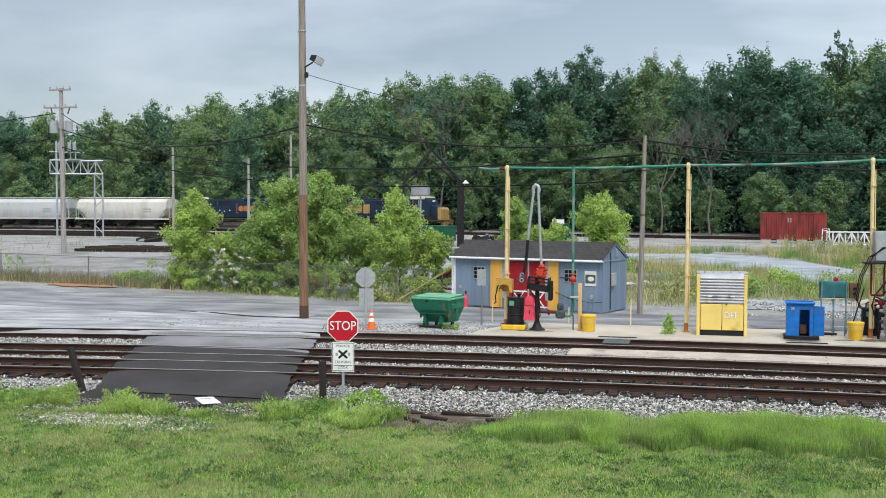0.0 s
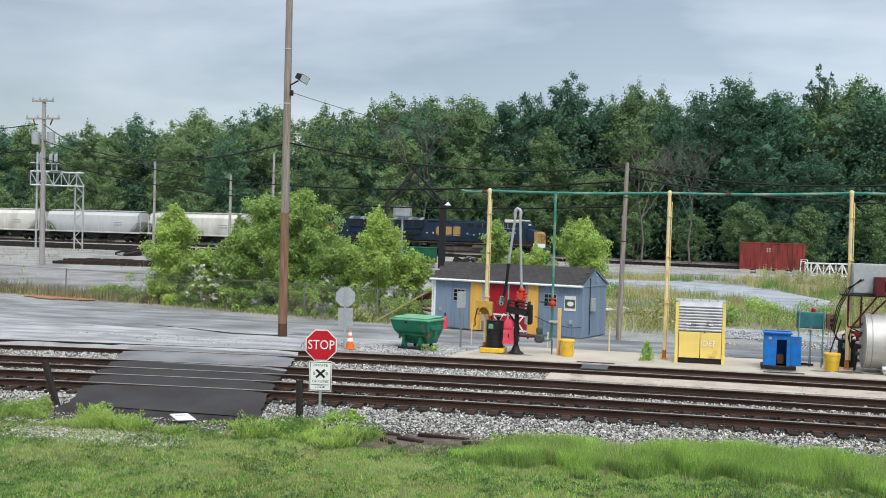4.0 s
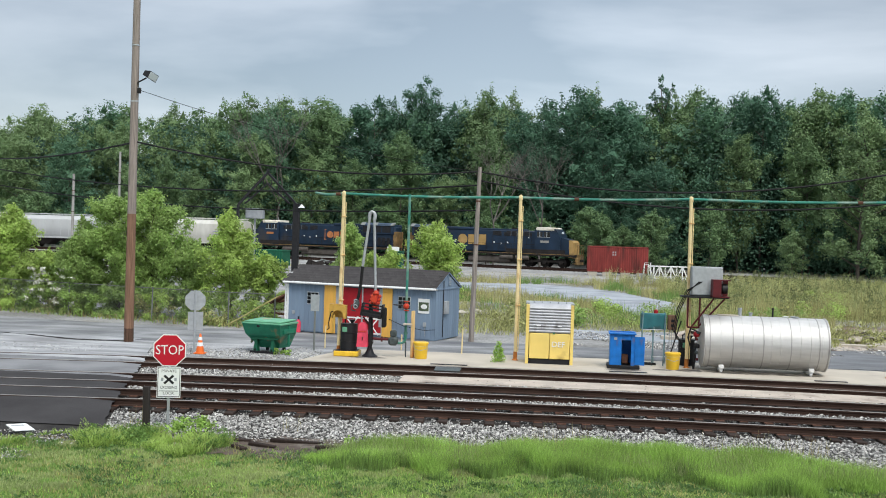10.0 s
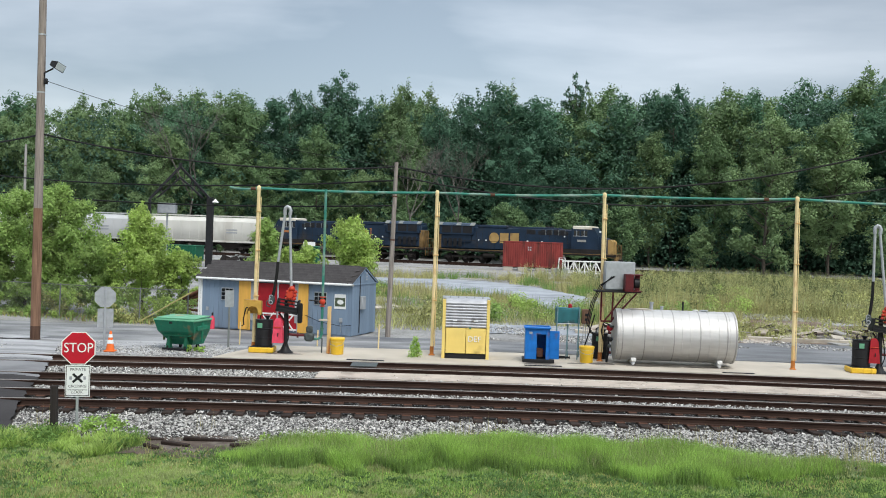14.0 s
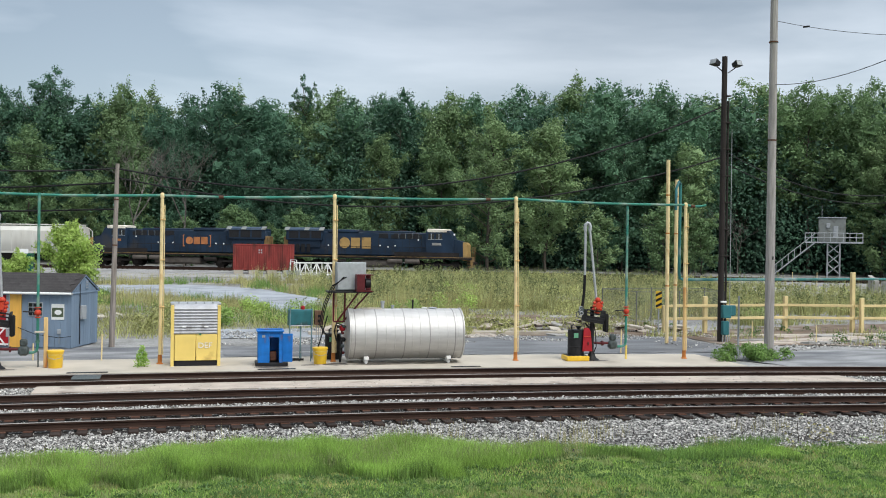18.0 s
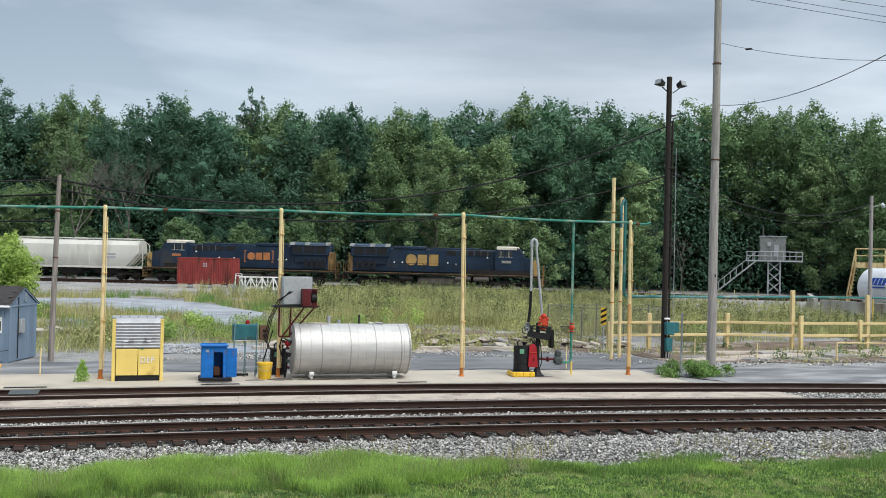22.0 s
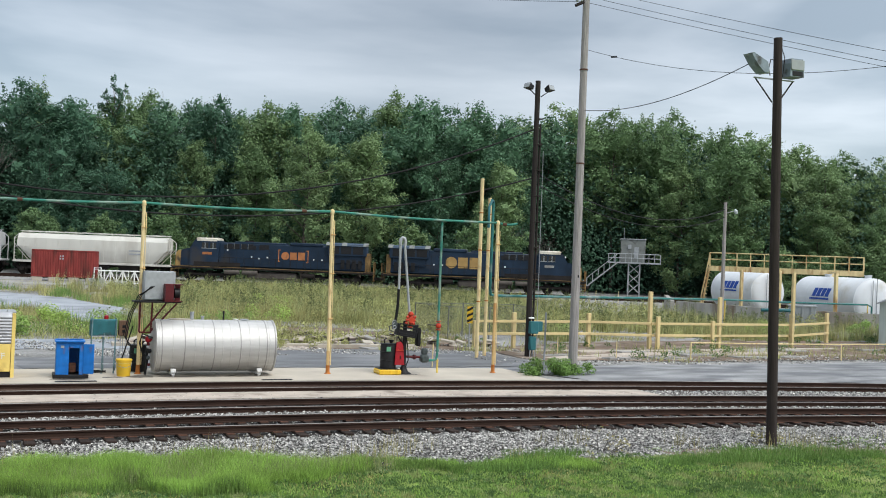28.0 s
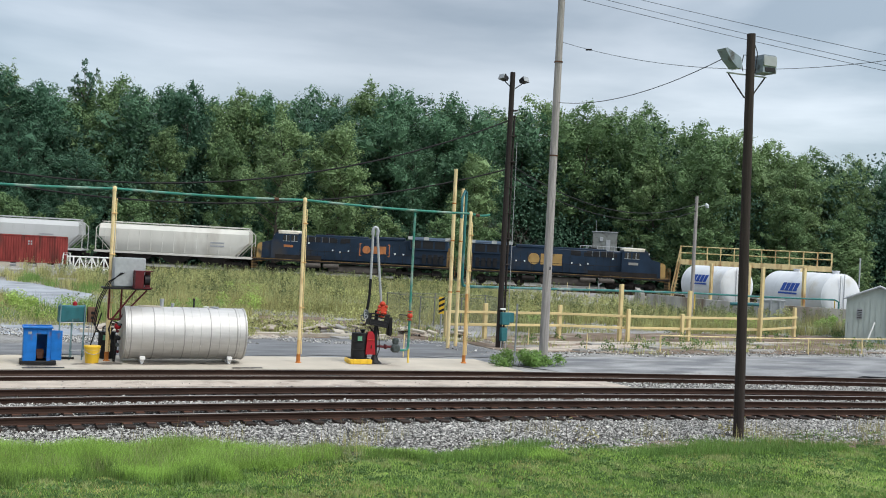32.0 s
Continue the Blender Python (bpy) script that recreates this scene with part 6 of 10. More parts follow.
    t.scale = (0.972, 1, 1)
    part("gable_trim", Shape().box((L + 0.012, D / 2, E - 0.02), (0.03, D, 0.05), 0.004), SHED_BLUE, t)
    part("gutter", Shape().tube([(-0.08, -0.20, E - 0.02), (L + 0.05, -0.20, E - 0.02)], 0.045, 8), SIGN_WHITE, t, "white gutter along the eaves")
    part("slack_cable", Shape().tube([(4.9, -0.06, 0.75), (5.6, -0.12, 0.52), (6.5, -0.10, 0.40), (6.95, -0.05, 0.45)], 0.012, 5), WIRE, t)
    part("downpipe", Shape().tube([(-0.04, -0.14, E - 0.05), (-0.04, -0.03, E - 0.2), (-0.04, -0.03, 0.1)], 0.035, 8), SIGN_WHITE, t)


shed()


def extinguisher(m):
    t = thing("fire_extinguisher", m, "small red fire extinguisher by the shed wall", "extinguisher")
    part("bottle", Shape().lathe([(0, 0.10), (0.42, 0.10), (0.5, 0.05), (0.54, 0.03)], (0, 0, 0), (0, 0, 1), 16), PINK_RED, t)
    part("valve", Shape().box((0, 0, 0.60), (0.05, 0.12, 0.12), 0.01), BLACK, t)


extinguisher(pose(-9.15, 41.6, 0.0))


# ---- signs, poles and small things along the road and lawn ----
def octagon(r, depth, m):
    return Shape().prism([(r * math.cos(math.radians(22.5 + 45 * k)), r * math.sin(math.radians(22.5 + 45 * k))) for k in range(8)], depth, m)


def stop_sign(x, y, z, yaw, back):
    t = thing("stop_sign", pose(x, y, z, 0, 0, yaw), "grey back of a stop sign assembly" if back else "red stop sign above a white private crossing plate", "sign", "crossing signs")
    top = 1.81 - z if not back else 2.03
    s = 0.345 if not back else 0.33
    cz = top - s
    if not back:
        part("post", Shape().box((0, 0.03, top / 2 - 0.1), (0.06, 0.03, top - 0.1), 0.008), GALV, t)
        rim = part("rim", octagon(s / math.cos(math.radians(22.5)), 0.006, pose(0, 0, cz)), SIGN_WHITE, t, "white border", False)
        face = part("face", octagon((s - 0.022) / math.cos(math.radians(22.5)), 0.004, pose(0, -0.005, cz)), SIGN_RED, t, "red octagonal sign face", False)
        words("stop_word", "STOP", 0.29, SIGN_WHITE, face, pose(0, -0.0085, cz, 90, 0, 0), "white letters STOP", 0.002, 0.86)
        pz = cz - s - 0.345
        pl = part("plate", Shape().box((0, 0, pz), (0.50, 0.008, 0.67), 0.0), SIGN_WHITE, t, "white crossing plate", False)
        bd = Shape()
        for dx in (-0.23, 0.23):
            bd.box((dx, -0.006, pz), (0.012, 0.005, 0.62))
        for dz in (-0.31, 0.31):
            bd.box((0, -0.006, pz + dz), (0.47, 0.005, 0.012))
        bd.box((0, -0.006, pz - 0.19), (0.40, 0.005, 0.012))
        part("plate_border", bd, BLACK, pl, "", False)
        cr = Shape()
        for a in (48, -48):
            cr.box((0, 0, 0), (0.05, 0.004, 0.26), 0.0, pose(0, -0.007 - 0.0008 * (a > 0), pz + 0.06, 0, a, 0))
        part("crossbuck_mark", cr, BLACK, pl, "black crossing mark", False)
        for dx in (-0.14, 0.14):
            part("letter_mark", Shape().box((dx, -0.006, pz + 0.06), (0.05, 0.004, 0.07)), GREY_METAL, pl, "", False)
        words("top_word", "PRIVATE", 0.085, BLACK, pl, pose(0, -0.006, pz + 0.24, 90, 0, 0), "black letters PRIVATE", 0.001)
        words("middle_word", "CROSSING", 0.085, BLACK, pl, pose(0, -0.006, pz - 0.115, 90, 0, 0), "black letters CROSSING", 0.001, 0.9)
        words("bottom_word", "LOOK", 0.085, BLACK, pl, pose(0, -0.006, pz - 0.24, 90, 0, 0), "black letters LOOK", 0.001)
    else:
        part("post", Shape().box((0, -0.03, top / 2), (0.07, 0.035, top + 0.02), 0.008), GREY_METAL, t)
        part("octagon_back", octagon(s / math.cos(math.radians(22.5)), 0.008, pose(0, 0, cz)), GALV, t, "", False)
        part("plate_back", Shape().box((0.02, 0.006, cz - s - 0.36), (0.50, 0.008, 0.62), 0.0), GALV, t, "", False)


stop_sign(-7.56, 21.65, -0.24, 12, False)
stop_sign(-10.95, 33.75, 0.0, 20, True)


def blank_sign(x, y, z, h, w, ph, label, mat, post_mat=GALV, yaw=0):
    t = thing("roadside_sign", pose(x, y, z, 0, 0, yaw), label, "sign")
    part("post", Shape().tube([(0, 0.02, 0), (0, 0.02, h)], 0.035, 8), post_mat, t)
    part("plate", Shape().box((0, -0.01, h - ph / 2), (w, 0.012, ph), 0.0), mat, t, "", False)


blank_sign(-7.22, 35.43, 0, 1.95, 0.30, 0.58, "pale grey sign plate on a thin post", GALV, CABIN_GREY)
blank_sign(20.82, 34.5, 0, 2.25, 0.22, 1.5, "narrow dark grey sign seen edge-on on a post", GREY_METAL, GREY_METAL, 60)


def hazard_marker():
    t = thing("hazard_marker", pose(22.0, 43.4, 0, 0, 0, -28), "striped black and yellow hazard marker on a post", "marker")
    part("post", Shape().tube([(0, 0.02, 0), (0, 0.02, 2.0)], 0.035, 8), GREY_METAL, t)
    pl = part("plate", Shape().box((0, -0.01, 1.60), (0.27, 0.012, 0.8), 0.0), PLASTIC_YELLOW, t, "", False)
    for k in range(3):
        z = 1.22 + k * 0.26
        part("stripe", Shape().add([(-0.135, -0.02, z), (0.135, -0.02, z + 0.14), (0.135, -0.02, z + 0.26), (-0.135, -0.02, z + 0.12), (-0.135, -0.017, z), (0.135, -0.017, z + 0.14),
                                    (0.135, -0.017, z + 0.26), (-0.135, -0.017, z + 0.12)], [(0, 1, 2, 3), (4, 5, 6, 7), (0, 1, 5, 4), (1, 2, 6, 5), (2, 3, 7, 6), (3, 0, 4, 7)]), BLACK, pl, "", False)


hazard_marker()


def cone():
    t = thing("traffic_cone", pose(-10.6, 33.3, -0.02), "orange traffic cone with two white bands", "cone")
    part("base", Shape().box((0, 0, 0.02), (0.34, 0.34, 0.04), 0.01), CONE_ORANGE, t)
    part("body", Shape().lathe([(0, 0.14), (0.62, 0.03), (0.63, 0.02)], (0, 0, 0.035), (0, 0, 1), 20), CONE_ORANGE, t)
    for z0, z1 in ((0.22, 0.34), (0.42, 0.52)):
        part("band", Shape().lathe([(0, 0.143 - 0.11 * z0 / 0.62 + 0.002), (z1 - z0, 0.143 - 0.11 * z1 / 0.62 + 0.002)], (0, 0, z0 + 0.035), (0, 0, 2), 20), SIGN_WHITE, t)


cone()


def dumpster():
    t = thing("dumpster", pose(-9.40, 34.15, -0.03, 0, 0, -14), "green front-load steel dumpster with faded lid", "dumpster")
    W = 1.86
    body = Shape()
    rings = []
    for z, inset, front, back in ((0.18, 0.42, 0.52, 1.18), (0.36, 0.30, 0.40, 1.20), (0.66, 0.07, 0.08, 1.24), (1.04, 0.0, -0.10, 1.25)):
        rings += [(inset, front, z), (W - inset, front, z), (W - inset * 0.7, back, z), (inset * 0.7, back, z)]
    body.add(rings, [(0, 1, 2, 3), (12, 13, 14, 15)] + [(4 * i + k, 4 * i + (k + 1) % 4, 4 * i + 4 + (k + 1) % 4, 4 * i + 4 + k) for i in range(3) for k in range(4)])
    part("hopper", body, DUMPSTER_GREEN, t, "", False)
    part("rim", Shape().box((W / 2, 0.60, 1.05), (W + 0.10, 1.34, 0.07), 0.02), LID_GREEN, t, "faded scuffed rim")
    for k in range(2):
        part("lid", Shape().box((W * (0.26 + 0.48 * k), 0.64, 1.11), (W * 0.47, 1.2, 0.04), 0.015, pose(0, 0, 0, 1.5, 0, 0)), LID_GREEN, t)
    part("lid_hinge", Shape().tube([(0.05, 1.22, 1.13), (W - 0.05, 1.22, 1.13)], 0.03, 8), RUST_STEEL, t)
    for x in (0.02, W - 0.02):
        part("side_rib", Shape().box((x, 0.62, 0.66), (0.06, 0.10, 0.72), 0.01), DUMPSTER_GREEN, t)
        part("fork_pocket", Shape().box((x, 0.66, 0.78), (0.10, 0.9, 0.16), 0.02), DUMPSTER_GREEN, t)
    part("lower_flange", Shape().box((W / 2, 0.20, 0.52), (W * 0.72, 0.08, 0.07), 0.01), DARK_GREEN, t)
    for x in (0.52, W - 0.52):
        part("leg", Shape().add([(x - 0.05, 0.20, 0.52), (x + 0.05, 0.20, 0.52), (x + 0.10, 0.14, 0.06), (x - 0.10, 0.14, 0.06), (x - 0.05, 0.30, 0.52), (x + 0.05, 0.30, 0.52), (x + 0.10, 0.36, 0.06), (x - 0.10, 0.36, 0.06)],
                                [(0, 1, 2, 3), (4, 5, 6, 7), (0, 1, 5, 4), (1, 2, 6, 5), (2, 3, 7, 6), (3, 0, 4, 7)]), DARK_GREEN, t, "", False)
        for y in (0.2, 1.08):
            part("caster", Shape().tube([(x - 0.03, y, 0.09), (x + 0.03, y, 0.09)], 0.09, 12), RUBBER, t)
    part("skid", Shape().box((W / 2, 0.16, 0.05), (1.3, 0.12, 0.07), 0.01), BLACK, t)
    part("latch", Shape().box((W * 0.42, -0.06, 0.98), (0.14, 0.05, 0.10), 0.01), BLACK, t)
    t.scale = (0.77, 0.95, 0.97)


dumpster()


def post_stub(x, y, z, rx, ry, h):
    t = thing("post_stub", pose(x, y, z, rx, ry, 0), "short rusty steel post leaning at the crossing", "post", "rusty stubs")
    part("shaft", Shape().box((0, 0, h / 2 - 0.1), (0.13, 0.13, h + 0.2), 0.012), POLE_DARK, t)


post_stub(-7.9, 21.3, -0.26, 0, -1, 0.98)
post_stub(-14.0, 21.5, -0.25, 0, -18, 1.08)
fb = thing("fallen_board", pose(-10.4, 20.75, -0.17, 16, 5, 62), "white painted board lying on the gravel", "board")
part("panel", Shape().box((0, 0, 0), (0.48, 0.34, 0.02), 0.004), SIGN_WHITE, fb)
part("edge_mark", Shape().box((-0.02, 0.08, 0.0112), (0.3, 0.05, 0.003)), GREY_METAL, fb)


def flood_lamp(parent, m, size=0.4, mat=GREY_METAL, lens=LAMP_GLASS):
    o = part("floodlight", Shape().add([(-0.5, -0.35, -0.3), (0.5, -0.35, -0.3), (0.5, -0.35, 0.3), (-0.5, -0.35, 0.3), (-0.35, 0.4, -0.2), (0.35, 0.4, -0.2), (0.35, 0.4, 0.2), (-0.35, 0.4, 0.2)],
                                       [(0, 1, 2, 3), (4, 5, 6, 7), (0, 1, 5, 4), (1, 2, 6, 5), (2, 3, 7, 6), (3, 0, 4, 7)], Matrix.Diagonal((size, size, size, 1))), mat, parent)
    o.matrix_local = m
    part("lens", Shape().box((0, -0.36 * size, 0), (0.9 * size, 0.02, 0.52 * size), 0.01), lens, o)
    return o


def lamp_pole():
    t = thing("lamp_pole", pose(-14.04, 35.85, -0.03, 0, -0.2, 0), "tall wooden lamp pole, brown below and grey above", "lamp pole")
    part("butt", Shape().tube([(0, 0, -0.1), (0, 0, 0.5)], [0.172, 0.168], 14), POLE_BUTT, t, "dark stained butt")
    part("lower_shaft", Shape().tube([(0, 0, 0.49), (0, 0, 3.2)], [0.168, 0.158], 14), POLE_BROWN, t)
    part("middle_shaft", Shape().tube([(0, 0, 3.19), (0, 0, 4.6)], [0.158, 0.152], 14), POLE_BROWN, t)
    part("upper_shaft", Shape().tube([(0, 0, 4.59), (0, 0, 14.0)], [0.152, 0.115], 14), OLD_POLE, t, "silvered grey timber")
    part("arm", Shape().tube([(0.1, 0, 9.0), (0.13, -0.05, 9.3), (0.45, -0.1, 9.45)], 0.03, 8), BLACK, t)
    part("photocell_box", Shape().box((0.2, -0.1, 9.0), (0.12, 0.12, 0.2), 0.02), BLACK, t)
    flood_lamp(t, pose(0.62, -0.2, 9.52, 20, 15, 70), 0.45, BLACK)
    for z in (8.6, 10.6):
        part("band", Shape().lathe([(0, 0.142), (0.05, 0.142)], (0, 0, z), (0, 0, 20), 14), GALV, t)


lamp_pole()


def wood_pole(x, y, z, h, r, mat, label, lean=0.0, group="timber poles", ry=None):
    t = thing("utility_pole", pose(x, y, z, 0, lean, 0), label, "pole", group)
    part("shaft", Shape().tube([(0, 0, -0.1), (0, 0, h)], [r, r * 0.72], 12), mat, t)
    for u in (0.55, 0.8):
        part("band", Shape().lathe([(0, r * 0.92), (0.05, r * 0.92)], (0, 0, h * u), (0, 0, h * 2), 12), RUST_STEEL, t)
    return t


wood_pole(-2.005, 40.95, 0, 6.93, 0.112, POLE_DUN, "weathered grey-brown timber pole beside the shed", 1.12)
gp = wood_pole(21.85, 34.1, 0, 14.7, 0.185, POLE_GREY, "tall silvered timber utility pole with a top bracket", 0.0)
part("top_bracket", Shape().box((0, 0, 0), (0.62, 0.1, 0.12), 0.02, pose(-0.22, 0, 14.38, 0, -28, 0)), POLE_DARK, gp)
part("pole_mark", Shape().box((0, -0.165, 3.7), (0.06, 0.02, 0.12), 0.004), BLACK, gp)
for dx in (-0.42, -0.2):
    part("insulator", Shape().lathe([(0, 0.03), (0.05, 0.06), (0.1, 0.04), (0.15, 0.06), (0.2, 0.03)], (dx, 0, 14.4), (dx, 0, 20), 10), GREY_METAL, gp)


def front_pole():
    t = thing("floodlight_pole", pose(19.02, 20.20, -0.26, 0, -1.4, 0), "dark creosoted pole with two floodlights", "lamp pole", "floodlight poles")
    part("shaft", Shape().tube([(0, 0, -0.1), (0, 0, 10.4)], [0.138, 0.110], 14), REDDISH_POLE, t)
    part("cross_bar", Shape().box((0.0, 0.12, 9.36), (1.35, 0.035, 0.035), 0.006), GREY_METAL, t)
    for sx in (-1, 1):
        part("strut", Shape().tube([(sx * 0.1, 0.08, 8.76), (sx * 0.62, 0.12, 9.34)], 0.02, 6), BLACK, t)
    lf = part("floodlight", Shape().prism([(-1.03, 9.90), (-0.96, 9.92), (-0.50, 9.72), (-0.46, 9.46), (-0.60, 9.44), (-0.83, 9.63)], 0.32, pose(0, -0.2, 0)), FLOOD_GREY, t, "weathered grey floodlight tilted on edge", False)
    part("lens", Shape().box((0, 0, 0), (0.03, 0.38, 0.26), 0.01, pose(-0.44, 0.03, 9.58, 0, -8, 0)), LAMP_GLASS, lf)
    rf = part("floodlight", Shape().prism([(0.24, 9.42), (0.70, 9.42), (0.70, 9.76), (0.66, 9.88), (0.27, 9.88), (0.24, 9.76)], 0.42, pose(0, -0.2, 0)), FLOOD_GREY, t, "weathered grey floodlight facing the lawn", False)
    part("lens", Shape().box((0.48, -0.205, 9.50), (0.34, 0.02, 0.12), 0.01), BLACK, rf)
    part("visor", Shape().box((0.47, -0.215, 9.72), (0.44, 0.03, 0.26), 0.01), GREY_METAL, rf)
    part("cable", Shape().tube([(-0.1, 0, 9.85), (-0.28, -0.05, 9.82), (-0.34, -0.05, 9.6), (-0.25, 0, 9.42)], 0.012, 6), WIRE, t)
    part("cable", Shape().tube([(0.0, -0.1, 10.2), (0.14, -0.1, 9.9), (0.12, -0.05, 9.4)], 0.012, 6), WIRE, t)


front_pole()


def steel_mast():
    t = thing("floodlight_mast", pose(23.2, 39.8, 0), "dark rusty twin-leg mast with two floodlights", "lamp pole", "floodlight poles")
    part("left_leg", Shape().tube([(-0.09, 0, 0), (-0.07, 0, 12.3)], [0.13, 0.115], 10), POLE_DARK, t)
    part("right_leg", Shape().tube([(0.17, 0.05, 0), (0.16, 0.05, 10.4)], [0.05, 0.045], 8), POLE_DARK, t)
    part("guy_wire", Shape().tube([(0.38, 0.05, 0), (0.36, 0.05, 9.2)], 0.014, 6), GREY_METAL, t)
    for k in range(9):
        part("rung", Shape().box((0.03, -0.02, 1.4 + k * 1.15), (0.36, 0.22, 0.05), 0.01), POLE_DARK, t)
    for sx in (-1, 1):
        part("arm", Shape().tube([(sx * 0.1, 0, 11.6), (sx * 0.45, 0, 11.85)], 0.025, 6), BLACK, t)
        flood_lamp(t, pose(sx * 0.52, 0, 12.0, -20, 0, -28 + sx * 50), 0.40, BLACK, GREY_METAL)
    part("switch_box", Shape().box((0.05, -0.22, 1.3), (0.42, 0.22, 0.55), 0.03), TEAL, t, "teal switch box")
    part("switch_box", Shape().box((0.36, -0.2, 1.35), (0.26, 0.2, 0.45), 0.03), TEAL, t, "teal switch box")
    part("lower_box", Shape().box((0.02, -0.2, 0.6), (0.30, 0.2, 0.6), 0.03), TEAL, t, "teal switch box")
    for k in range(3):
        part("conduit", Shape().tube([(-0.1 + 0.12 * k, -0.22, 0.0), (-0.1 + 0.12 * k, -0.22, 0.5)], 0.02, 6), GREY_METAL, t)
    part("insulator", Shape().box((-0.06, -0.2, 1.72), (0.26, 0.1, 0.08), 0.02), SIGN_WHITE, t)


steel_mast()

blank_sign(-12.05, 94.2, 0.78, 2.28, 1.1, 0.5, "white notice board on a post in the yard", SIGN_WHITE, GREY_METAL, 0)

for px, py, w, d, z, mat in ((-2.25, 31.8, 0.8, 0.9, 0.012, OILY_METAL), (-2.3, 32.95, 1.2, 0.16, 0.012, BLACK), (3.4, 32.95, 1.2, 0.16, 0.012, BLACK), (9.6, 32.95, 1.0, 0.14, 0.012, BLACK)):
    pl = thing("steel_plate", pose(*bent(px, py), z), "oily dark steel plate laid at the slab edge", "plate", "steel plates")
    part("plate", Shape().box((0, 0, 0), (w, d, 0.02), 0.004), mat, pl)


def oil_stain(x, y, w, d, seed):
    rng = random.Random(seed)
    out = [(w * math.cos(math.radians(24 * k)) * rng.uniform(0.75, 1.1), d * math.sin(math.radians(24 * k)) * rng.uniform(0.7, 1.15)) for k in range(15)]
    n = len(out)
    s = Shape().add([(a, b, 0.0) for a, b in out] + [(a * 0.96, b * 0.96, 0.004) for a, b in out], [tuple(range(n)), tuple(range(n, 2 * n))] + [(k, (k + 1) % n, n + (k + 1) % n, n + k) for k in range(n)])
    t = thing("oil_stain", pose(x, y, 0.001), "dark patch of soaked oil and painted shade on the concrete slab", "stain", "oil stains")
    part("film", s, OIL_AND_SHADE, t, "", False)


# Oil stains; the first two also paint in the tank's shadow.
for sx, sy, sw, sd in ((7.3, 33.95, 1.5, 0.30), (8.9, 33.85, 0.9, 0.22), (5.5, 34.0, 0.5, 0.35), (3.3, 33.5, 0.6, 0.22), (14.5, 33.75, 0.7, 0.22), (-5.2, 34.0, 0.7, 0.2), (4.6, 33.9, 0.3, 0.2)):
    oil_stain(sx, sy, sw, sd, int(sx * 10))


# ---- crossing ----
def crossing():
    FAR_EDGE = 31.0
    left, right = along(((21.6, -13.8), (30.2, -17.2), (36.5, -19.8))), along(((21.6, -9.0), (31.9, -11.9), (36.5, -13.4)))
    for name, mat, y0, y1, label in (("crossing_panel", CROSSING_ASPHALT, 21.7, 27.6, "dark asphalt level crossing panel"), ("crossing_approach", WORN_ASPHALT, 27.62, FAR_EDGE, "grey asphalt crossing approach"), ("crossing_apron", LOT_GRIT, FAR_EDGE + 0.02, 37.2, "pale gritty asphalt beyond the crossing")):
        ys = stretch_of((y0, y1, 24))
        rng = random.Random(9)
        v, f = [], []
        for y in ys:
            z = -0.018 if y > 23.6 else -0.25 + 0.232 * max(0, (y - 21.7) / 1.9)
            if y > 33.5:
                z = -0.018 + 0.02 * (y - 33.5) / 4
            a, b = left(y) + rng.uniform(-0.05, 0.05), right(y) + rng.uniform(-0.05, 0.05)
            for k in range(9):
                x = a + (b - a) * k / 8
                v.append((x, y, z if 0 < k < 8 else z - 0.05))
        for i in range(len(ys) - 1):
            for k in range(8):
                f.append((i * 9 + k, i * 9 + k + 1, (i + 1) * 9 + k + 1, (i + 1) * 9 + k))
        raw(name, v, f, mat, "structure", label, "crossing")


crossing()


def gritty_lot():
    """Pale packed grit that buries the third track west of the crossing up to its rail heads."""
    xs = stretch_of((-70, -30, 20), (-30, -6.6, 44))
    rng = random.Random(12)
    near = along(((-70, 27.5), (-40, 28.9), (-24, 29.9), (-17.4, 30.6), (-12, 32.3), (-6.6, 33.0)))
    v, f = [], []
    for x in xs:
        a, b = near(x) + rng.uniform(-0.25, 0.25), along(ROAD_NEAR)(x) + 0.5
        for k in range(9):
            y = a + (b - a) * k / 8
            v.append((x + rng.uniform(-0.1, 0.1), y, (-0.20 if k == 0 else -0.034 + 0.03 * max(0, k - 3) / 5) + rng.uniform(-0.006, 0.006)))
    for i in range(len(xs) - 1):
        for k in range(8):
            f.append((i * 9 + k, (i + 1) * 9 + k, (i + 1) * 9 + k + 1, i * 9 + k + 1))
    raw("gritty_lot", v, f, LOT_GRIT, "structure", "pale packed grit burying a track", "lot")


gritty_lot()


# ---- trees and fence along the road ----
def near_tree(x, y, h, spread, leaves, seed, mat, label, pointed=0.35, limbs=22, rise=0.8, shoots=14, leaf=0.098, clump=0.46):
    pair = tree_meshes(h, spread, 0.02, limbs, int(leaves * 1.6), leaf, seed, mat, clump, pointed, 0.012, rise, shoots, 0.4)
    return tree(pair, pose(x, y, ground_z(x, y) - 0.05, 0, 0, seed * 40), label, "tree", "young trees by the road")


